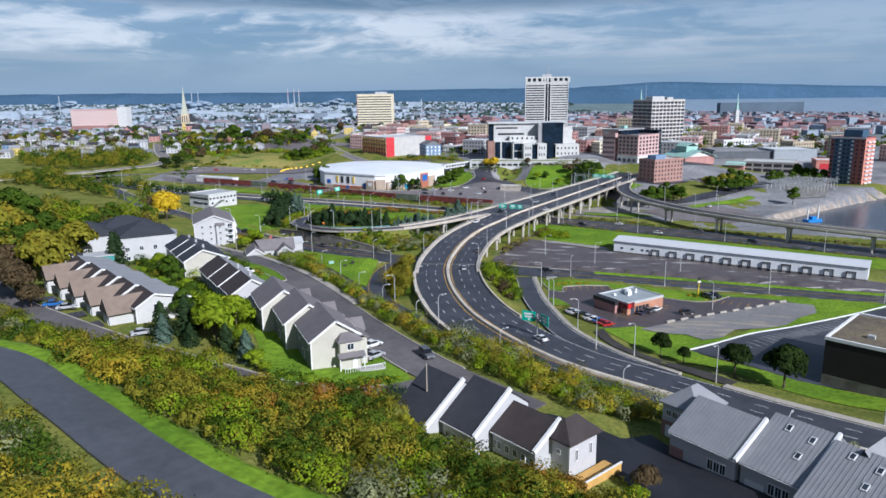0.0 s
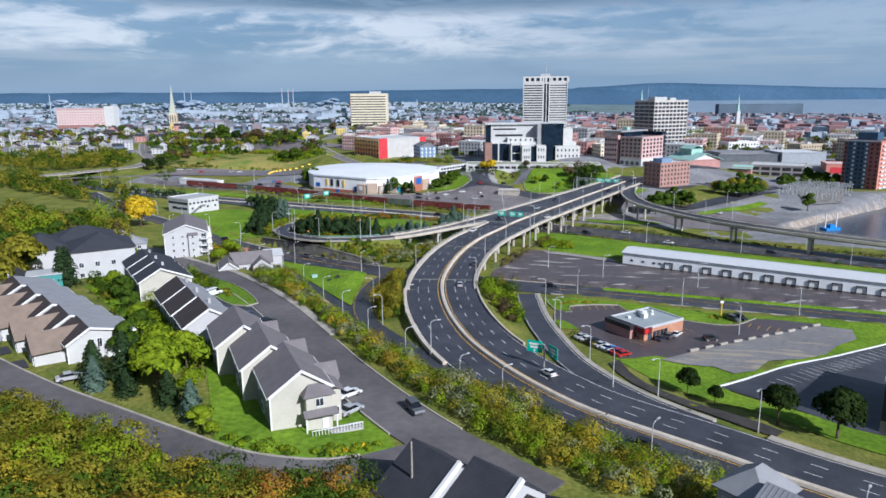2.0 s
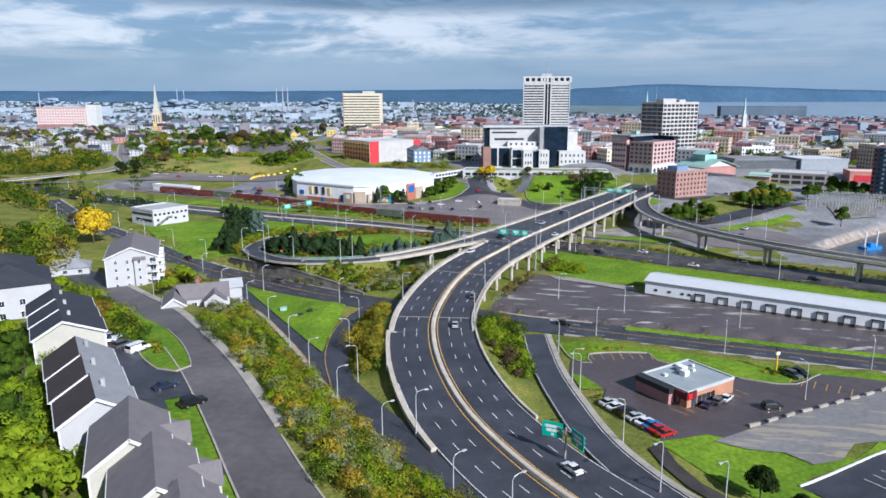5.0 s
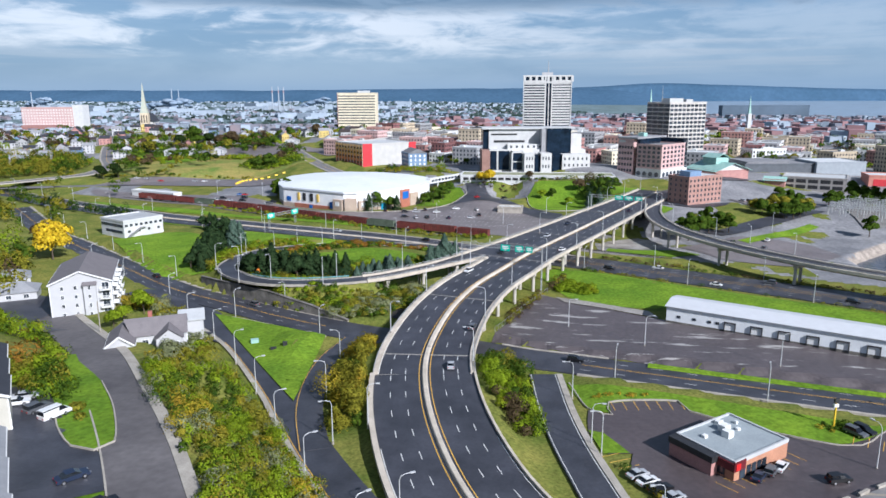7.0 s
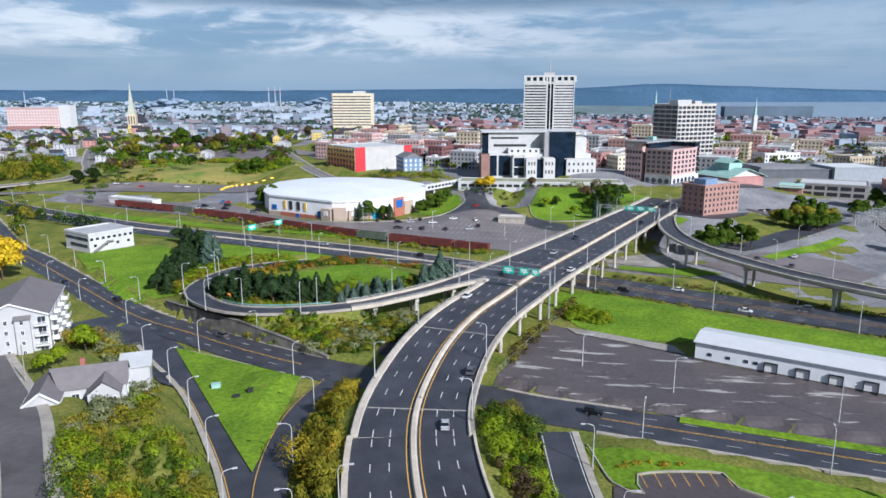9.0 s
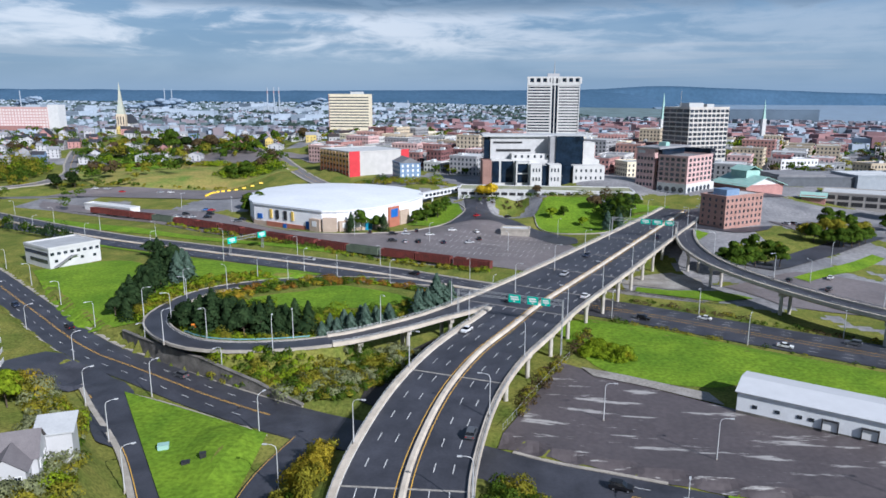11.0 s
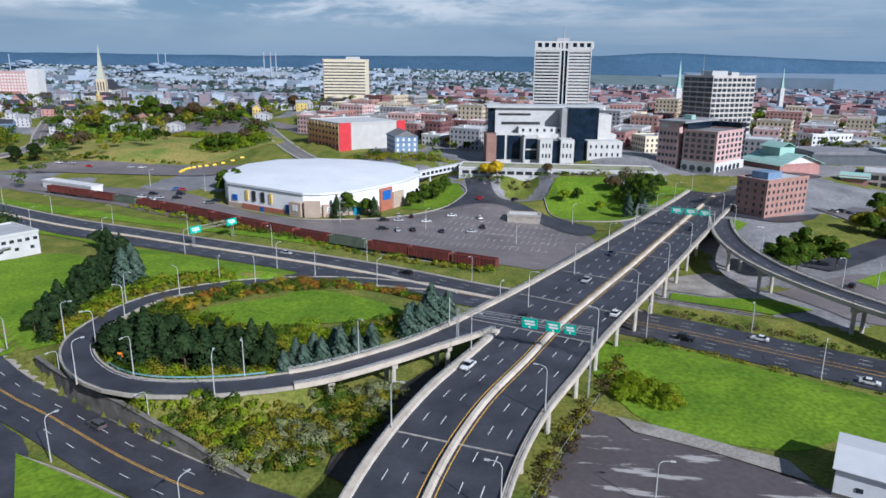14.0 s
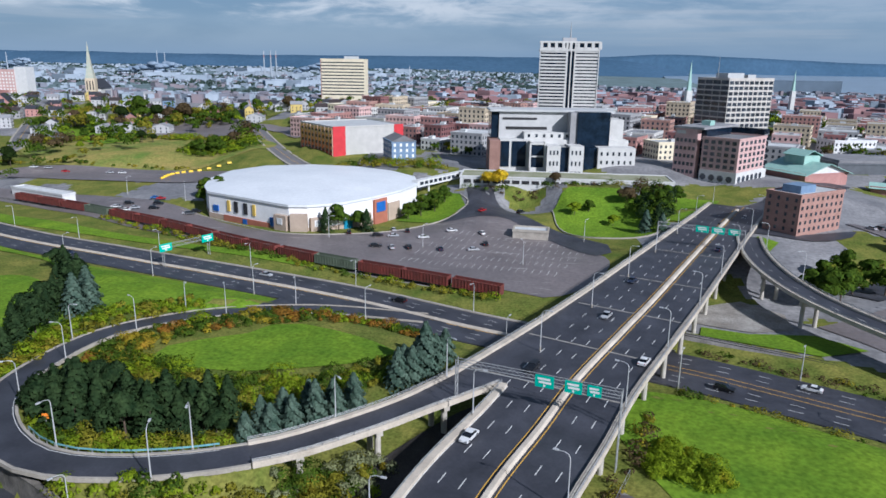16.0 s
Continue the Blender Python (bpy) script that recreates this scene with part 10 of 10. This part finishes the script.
def make_wagon(color, label):
    t = thing("freight_wagon", label, "freight wagon", 0, -985, -60, 0, "train of wagons")
    part("floor", Box(-8.6, -1.5, 1.1, 8.6, 1.5, 1.35), color, t)
    for s in (-1, 1):
        side = part("side", Box(-8.6, s * 1.5 - 0.06, 1.1, 8.6, s * 1.5 + 0.06, 4.2), color, t)
        for k in range(15):
            x = -8.4 + k * 1.2
            part("rib", Box(x - 0.08, s * 1.5 - (0.2 if s < 0 else -0.06), 1.15, x + 0.08, s * 1.5 + (0.2 if s > 0 else -0.06), 4.15), color, side)
        part("top_chord", Box(-8.7, s * 1.5 - 0.14, 4.2, 8.7, s * 1.5 + 0.14, 4.36), color, t)
        part("end", Box(s * 8.6 - 0.08, -1.44, 1.1, s * 8.6 + 0.08, 1.44, 4.3), color, t)
    part("load", ([(-8.3, -1.3, 3.2), (8.3, -1.3, 3.2), (8.3, 1.3, 3.2), (-8.3, 1.3, 3.2), (-6, 0, 3.9), (6, 0, 3.9)], [(0, 1, 5, 4), (1, 2, 5), (2, 3, 4, 5), (3, 0, 4)]), GRAVEL, t, "heaped dark load")
    for s in (-1, 1):
        bogie = part("bogie", Box(s * 6.2 - 1.1, -1.0, 0.55, s * 6.2 + 1.1, 1.0, 1.05), DARK, t)
        for u in (-0.85, 0.85):
            for v in (-0.75, 0.75):
                part("wheel", tube([(s * 6.2 + u, v - 0.07, 0.62), (s * 6.2 + u, v + 0.07, 0.62)], [0.44, 0.44], 12), DARK, bogie)
    return t


RED_WAGON = make_wagon(RUST_RED, "oxide red ribbed open freight wagon")
GREEN_WAGON = make_wagon(WAGON_GREEN, "dull green ribbed open freight wagon")
track = resample([p for p in RAIL if p.x < -24], 1.0)
i, first_w = 9, {}
n_w = 0
while i + 10 < len(track) and n_w < 15:
    p, q = track[i - 6], track[i + 6]
    m = Matrix.Translation((track[i].x, track[i].y, track[i].z + 0.18)) @ Matrix.Rotation(math.atan2(q.y - p.y, q.x - p.x), 4, "Z")
    src = GREEN_WAGON if n_w in (3, 11) else RED_WAGON
    if src.name not in first_w:
        first_w[src.name] = True
        src.matrix_basis = m
    else:
        copy_thing(src, m)
    i += 18 if n_w % 2 else 19
    n_w += 1
T = box_building("rail_shed", "long low white shed beside the railway", -272, 566, 2.2, 6.4, 44, 7, -22, WHITE_WALL, PALE_ROOF)

# ---- vehicles ----
TYRE = mat("tyre_rubber", (0.015, 0.015, 0.016), 0.9)
CHROME = mat("bright_metal", (0.6, 0.6, 0.62), 0.3, metal=0.9)
CAR_GLASS = mat("car_glass", (0.012, 0.014, 0.018), 0.08, spec=0.6)
RED_LAMP = mat("red_lens", (0.4, 0.01, 0.01), 0.3)


def make_car(paint, label, kind):
    """A car along x, nose at +x, standing on z = 0."""
    t = thing("parked_car", label, "car", 0, -995, -60, 0, "cars and vans")
    if kind == "sedan":
        body = [(-2.3, 0.35), (-2.3, 0.85), (-1.7, 0.98), (0.95, 0.95), (2.1, 0.75), (2.3, 0.55), (2.25, 0.32)]
        cab, w = [(-1.65, 0.96), (-0.95, 1.42), (0.25, 1.45), (1.15, 0.94)], 0.88
    elif kind == "suv":
        body = [(-2.3, 0.4), (-2.35, 1.0), (-2.2, 1.08), (1.0, 1.06), (2.15, 0.95), (2.35, 0.7), (2.3, 0.38)]
        cab, w = [(-2.15, 1.06), (-1.95, 1.68), (0.2, 1.72), (1.1, 1.05)], 0.93
    else:
        body = [(-2.6, 0.4), (-2.65, 1.2), (-2.6, 1.25), (1.6, 1.22), (2.5, 1.0), (2.65, 0.7), (2.6, 0.38)]
        cab, w = [(-2.58, 1.2), (-2.5, 2.05), (1.0, 2.08), (1.95, 1.2)], 0.98

    def extrude(prof, half, inset=0.0):
        n = len(prof)
        v = [(x, -half, z) for x, z in prof] + [(x, half, z) for x, z in prof]
        if inset:
            v = [(x, y * (1 - inset * (z > prof[0][1] + 0.1)), z) for x, y, z in v]
        return v, [tuple(range(n))[::-1], tuple(range(n, 2 * n))] + [(i, (i + 1) % n, n + (i + 1) % n, n + i) for i in range(n)]

    part("body", extrude(body, w), paint, t)
    part("cabin", extrude(cab, w - 0.06, 0.16), CAR_GLASS, t, "dark glazed cabin")
    x0, x1, z = cab[1][0], cab[2][0], cab[2][1]
    part("roof", Box(x0 - 0.05, -(w - 0.06) * 0.86, z - 0.03, x1 + 0.05, (w - 0.06) * 0.86, z + 0.05), paint, t)
    if kind == "van":
        for s in (-1, 1):
            part("side_panel", Box(-2.5, s * (w - 0.03) - 0.03, 1.2, 0.3, s * (w - 0.03) + 0.03, 1.9), paint, t)
    for s in (-1, 1):
        for xx in (-1.4, 1.4):
            wheel = part("wheel", tube([(xx, s * (w - 0.16), 0.33), (xx, s * (w + 0.03), 0.33)], [0.34, 0.34], 14), TYRE, t)
            part("rim", tube([(xx, s * (w + 0.0), 0.33), (xx, s * (w + 0.045), 0.33)], [0.2, 0.2], 10), CHROME, wheel)
        part("headlight", Box(body[-2][0] - 0.12, s * 0.62 - 0.2, 0.55, body[-2][0] + 0.02, s * 0.62 + 0.2, 0.7), CHROME, t)
        part("tail_light", Box(body[1][0] - 0.03, s * 0.7 - 0.15, 0.7, body[1][0] + 0.06, s * 0.7 + 0.15, 0.86), RED_LAMP, t)
    return t


def paint(name, color):
    return mat(name, color, 0.28, metal=0.15, scale=1.0, var=0.03, spec=0.6)


CARS = [make_car(paint("white_car_paint", (0.72, 0.72, 0.72)), "white sedan with dark windows", "sedan"), make_car(paint("silver_car_paint", (0.42, 0.43, 0.45)), "silver sedan with dark windows", "sedan"),
        make_car(paint("black_car_paint", (0.012, 0.012, 0.014)), "black sport utility car", "suv"), make_car(paint("grey_car_paint", (0.10, 0.105, 0.115)), "dark grey sport utility car", "suv"),
        make_car(paint("red_car_paint", (0.42, 0.015, 0.02)), "red sedan with dark windows", "sedan"), make_car(paint("blue_car_paint", (0.03, 0.14, 0.42)), "bright blue sedan", "sedan"),
        make_car(paint("white_van_paint", (0.74, 0.74, 0.74)), "white delivery van with dark windscreen", "van"), make_car(paint("navy_car_paint", (0.02, 0.03, 0.06)), "dark navy sedan", "sedan")]
CARS[5]["label"] = "bright blue sedan with dark windows"
CARS[2]["label"] = "black sport utility car with dark glass"
CARS[7]["label"] = "dark navy sedan with dark windows"
car_first = [True] * len(CARS)


def car(k, x, y, z, rz):
    m = Matrix.Translation((x, y, z)) @ Matrix.Rotation(rz, 4, "Z")
    if car_first[k]:
        car_first[k] = False
        CARS[k].matrix_basis = m
    else:
        copy_thing(CARS[k], m)


def car_on(curve, k, x, y, offset, way):
    f_ = resample(curve, 1.0)
    i = min(range(2, len(f_) - 2), key=lambda j: (f_[j].x - x) ** 2 + (f_[j].y - y) ** 2)
    s = sides_of(f_)[i]
    d = f_[i + 1] - f_[i - 1]
    car(k, f_[i].x + s.x * offset, f_[i].y + s.y * offset, f_[i].z + 0.02, math.atan2(d.y * way, d.x * way))


for k, x, y, o, w_ in ((0, -22, 342, 9.6, -1), (2, -13, 372, 9.8, -1), (0, 8, 380, -9.8, 1), (1, 12, 404, 6.6, -1), (7, 24, 436, 9.8, -1), (1, -31, 262, -6.6, 1), (0, 0, 184, -6.4, 1), (2, 24, 156, 6.6, -1), (3, -34, 290, -9.8, 1), (7, 48, 484, -6.2, 1)):
    car_on(VIADUCT, k, x, y, o, w_)
for k, x, y, o, w_ in ((0, 46, 388, 6, -1), (2, 30, 396, -6, 1), (3, 86, 370, 6, -1), (2, -60, 432, 6, -1), (7, -190, 478, -6, 1), (1, -110, 450, 6, 1), (0, 70, 376, -8, 1), (2, 110, 354, -6, 1)):
    car_on(LOW_HIGHWAY, k, x, y, o, w_)
for k, x, y, o, w_ in ((3, -105, 325, 3.4, -1), (2, 6, 284, 1.8, 1), (7, -190, 380, -3, 1), (2, -160, 356, 3, -1)):
    car_on(MAIN_ROAD, k, x, y, o, w_)
for k, x, y, rz in ((7, 36.5, 224.5, 0.95), (3, 39.5, 226.8, 0.95), (0, 41.8, 228.6, 0.95), (2, 50.5, 224, 0.3), (3, 62.5, 244.5, -1.0), (2, 64.8, 245.8, -1.0),
                    (0, 14.8, 218.5, 0.6), (2, 16.6, 215.6, 0.6), (1, 18.2, 212.8, 0.6), (0, 19.8, 210.0, 0.6), (4, 22.0, 206.6, 0.6), (5, 21.0, 208.4, 0.6), (1, 13.4, 221, 0.6), (4, 23.2, 204.8, 0.6)):
    car(k, x, y, gz(x, y) + 0.25, rz)
for k, x, y, rz in ((6, -90.5, 203.5, 1.2), (3, -94.5, 204.5, 1.2), (0, -98.5, 204.5, 0.5), (1, -99.5, 208, 0.6), (1, -31.5, 129.5, 1.0), (0, -33.5, 136, 0.9), (1, -84.5, 133.5, 0.7), (5, -118, 150.5, 0.5), (1, -113, 148.5, 0.5), (3, -21, 131, -1.0), (2, -64, 176, 0.9), (7, -73, 183, 0.9)):
    car(k, x, y, gz(x, y) + 0.4, rz)
for k, x, y, rz in ((4, -203.5, 561, 0.4), (5, -207.5, 562.5, 0.4), (2, -200, 552, 0.3), (0, -217, 543, 0.2), (1, -207, 542.5, 0.3), (0, -322, 627, 0.3), (1, -314, 629, 0.3), (4, -302, 628, 0.3), (1, -274, 630, 0.3), (0, -266, 630, 0.3)):
    car(k, x, y, gz(x, y) + 0.6, rz)
BARRIER = mat("yellow_barrier_plastic", (0.75, 0.50, 0.03), 0.55, scale=1.0, var=0.1)
for k in range(11):
    u = k / 10
    x, y = -234 + 26 * u - 9 * math.sin(math.pi * u), 619 + 36 * u
    T = thing("traffic_barrier", "yellow plastic barrier in a curved row", "barrier", x, y, gz(x, y) + 0.5, 1.15 - 0.5 * u, "yellow barriers")
    part("body", ([(-1.3, -0.4, 0), (1.3, -0.4, 0), (1.3, 0.4, 0), (-1.3, 0.4, 0), (-1.3, -0.15, 1.1), (1.3, -0.15, 1.1), (1.3, 0.15, 1.1), (-1.3, 0.15, 1.1)], [(3, 2, 1, 0), (0, 1, 5, 4), (1, 2, 6, 5), (2, 3, 7, 6), (3, 0, 4, 7), (4, 5, 6, 7)]), BARRIER, T)
    part("foot", join(Box(-1.1, -0.5, -0.3, -0.7, 0.5, 0.02), Box(0.7, -0.5, -0.3, 1.1, 0.5, 0.02)), DARK, T)
crng = np.random.default_rng(5)
for row in range(3):
    for col in range(11):
        if crng.random() < 0.5:
            x, y = -98 + col * 6.5 + row * 4, 500 + row * 13 - col * 0.4 + crng.uniform(-2, 2)
            car(int(crng.choice([0, 1, 2, 3, 4, 7, 0, 2])), x, y, gz(x, y) + 0.22, crng.choice([0.3, 1.9]) + crng.uniform(-0.1, 0.1))
for _ in range(10):
    x, y = crng.uniform(-240, -165), crng.uniform(538, 552)
    car(int(crng.choice([0, 1, 2, 3])), x, y, gz(x, y) + 0.22, 0.3)
for col in range(9):
    x, y = 124 + col * 4.2, 536 + col * 2.6
    car(int(crng.choice([0, 1, 2, 3, 4, 7])), x, y, gz(x, y) + 0.42, 2.1)
for x, y, k in ((92, 440, 2), (104, 432, 3), (110, 446, 0), (-40, 556, 4), (-22, 560, 2), (62, 530, 2), (76, 545, 0)):
    car(k, x, y, gz(x, y) + 0.42, 1.0)

# ---- parking lines ----
def bays(name, x, y, rz, n, pitch, length, material, lift):
    geo = [moved(Box(k * pitch - 0.07, 0, 0, k * pitch + 0.07, length, 0.015), 0, 0, 0, 0) for k in range(n)]
    out = []
    for g in geo:
        vv, ff = moved(g, x, y, 0, rz)
        out.append(([(px, py, gz(px, py) + lift + pz) for px, py, pz in vv], ff))
    return tagged(new(name, mesh(name, join(*out), material)), "painted parking bay lines", "parking lines", kind="stuff")


bays("bay_lines", 31, 218.5, radians(38.5), 9, 2.7, 5.0, YELLOW_LINE, 0.24)
bays("bay_lines", 12.5, 255.6, radians(7) - 1.2 + 1.2, 7, 2.7, -4.5, YELLOW_LINE, 0.24)
bays("bay_lines", 7.5, 228.5, radians(-60), 6, 2.7, 5.0, YELLOW_LINE, 0.24)
bays("bay_lines", 60, 240, radians(-28), 6, 2.7, 5.0, YELLOW_LINE, 0.24)
for k in range(3):
    bays("bay_lines", 60 + k * 10, 190 + k * 8, radians(35), 12, 2.7, 5.0, WHITE_LINE, 0.24)
for k in range(5):
    bays("bay_lines", -66 + k * 4, 482 + k * 10, radians(-14), 22, 2.8, 5.0, WHITE_LINE, 0.215)
kerb("kerb_lot_south", [(44.5, 190.5), (64, 203.5), (84, 217), (120, 239)], 0.35, 0.25, WHITE, 0.22, "white painted kerb beside the parking lot")
kerb("kerb_restaurant", [(3.6, 269), (7, 253), (12.2, 249), (12, 255.6), (28.4, 257.5), (30, 252.6), (57.5, 239.3), (70, 247)], 0.25, 0.2, CONCRETE, 0.2)
kerb("kerb_triangle", [(-113, 314), (-92, 307), (-69, 296.5)], 0.3, 0.3, CONCRETE, 0.2)
kerb("kerb_island_lawn", [(-7, 562), (-4, 536), (10, 524), (34, 526), (44, 545)], 0.4, 0.3, CONCRETE, 0.3)
kerb("kerb_arena", [(-186, 547), (-153, 528), (-118, 508), (-84, 519), (-61, 546), (-48, 567), (-53, 580)], 0.5, 0.3, CONCRETE, 0.22)

# chain-link fence by the lot
T = thing("lot_fence", "low grey chain-link fence along the empty lot", "fence")
run = on_ground([(-17, 303), (-9, 326), (0.5, 350)], 3.0)
for p in run:
    part("post", tube([(p.x, p.y, p.z - 0.3), (p.x, p.y, p.z + 1.5)], [0.05, 0.05], 6), METAL, T)
part("top_rail", tube([(p.x, p.y, p.z + 1.5) for p in run], [0.04] * len(run), 5), METAL, T)
part("bottom_rail", tube([(p.x, p.y, p.z + 0.15) for p in run], [0.03] * len(run), 5), METAL, T)
# cabinets on the grass triangle
for x, y, w, d, h, m_ in ((-88, 287, 2.2, 1.6, 1.4, COPPER), (-80, 281, 1.6, 1.2, 1.1, DARK), (-77, 282.5, 1.2, 1.0, 1.0, DARK)):
    T = thing("utility_cabinet", "small utility cabinet on the grass triangle", "cabinet", x, y, gz(x, y) + 0.25, 0.4)
    part("housing", Box(-w / 2, -d / 2, -0.3, w / 2, d / 2, h), m_, T)
    part("lid", Box(-w / 2 - 0.06, -d / 2 - 0.06, h, w / 2 + 0.06, d / 2 + 0.06, h + 0.1), m_, T)
# row of concrete blocks between lot and gravel
block = mesh("concrete_block", Box(-1.5, -0.28, -0.2, 1.5, 0.28, 0.5), CONCRETE)
for k in range(10):
    x, y = 43.5 + k * 4.7, 213.6 + k * 3.0
    ob = tagged(new("concrete_block", block), "low pale concrete block between lot and gravel", "block", "concrete blocks")
    ob.location, ob.rotation_euler = (x, y, gz(x, y) + 0.42), (0, 0, radians(33 + (k % 3 - 1) * 4))
# low planting on the restaurant's lawn and pale garden items by the townhouses
for x, y, w, d in ((-63, 152, 1.6, 1.0), (-70, 160, 1.2, 1.2), (-85, 178, 1.4, 1.4), (-92, 184, 2.2, 1.6)):
    T = thing("garden_shed", "small pale garden shed behind the townhouses", "shed", x, y, gz(x, y) + 0.1, 0.6)
    part("wall", Box(-w / 2, -d / 2, -0.3, w / 2, d / 2, 1.5), SIDING_PALE, T)
    part("roof", sheet((-w / 2 - 0.15, -d / 2 - 0.15, 1.5), (w / 2 + 0.15, -d / 2 - 0.15, 1.5), (w / 2 + 0.15, d / 2 + 0.15, 1.9), (-w / 2 - 0.15, d / 2 + 0.15, 1.9), 0.1), SHINGLE_GREY, T)
# dark board fence between the gardens
T = thing("garden_fence", "dark board fence between the back gardens", "fence")
run = on_ground([(-76, 150), (-92, 170), (-108, 192)], 2.4)
for a, b in zip(run[:-1], run[1:]):
    ang = math.atan2(b.y - a.y, b.x - a.x)
    part("board_panel", moved(Box(0.05, -0.05, 0, (b - a).length - 0.05, 0.05, 1.7), a.x, a.y, min(a.z, b.z), ang), BARK, T)
    part("post", Box(a.x - 0.07, a.y - 0.07, a.z - 0.4, a.x + 0.07, a.y + 0.07, a.z + 1.9), BARK, T)
T = thing("road_sign", "small orange warning sign on the loop's inner edge", "road sign", -108.5, 343.5, 6.8, 0.5)
part("post", tube([(0, 0, -0.8), (0, 0, 1.6)], [0.06, 0.06], 6), METAL, T)
part("sign_face", Box(-0.6, -0.04, 0.9, 0.6, 0.04, 2.1), mat("orange_sign", (0.75, 0.22, 0.02), 0.5), T)
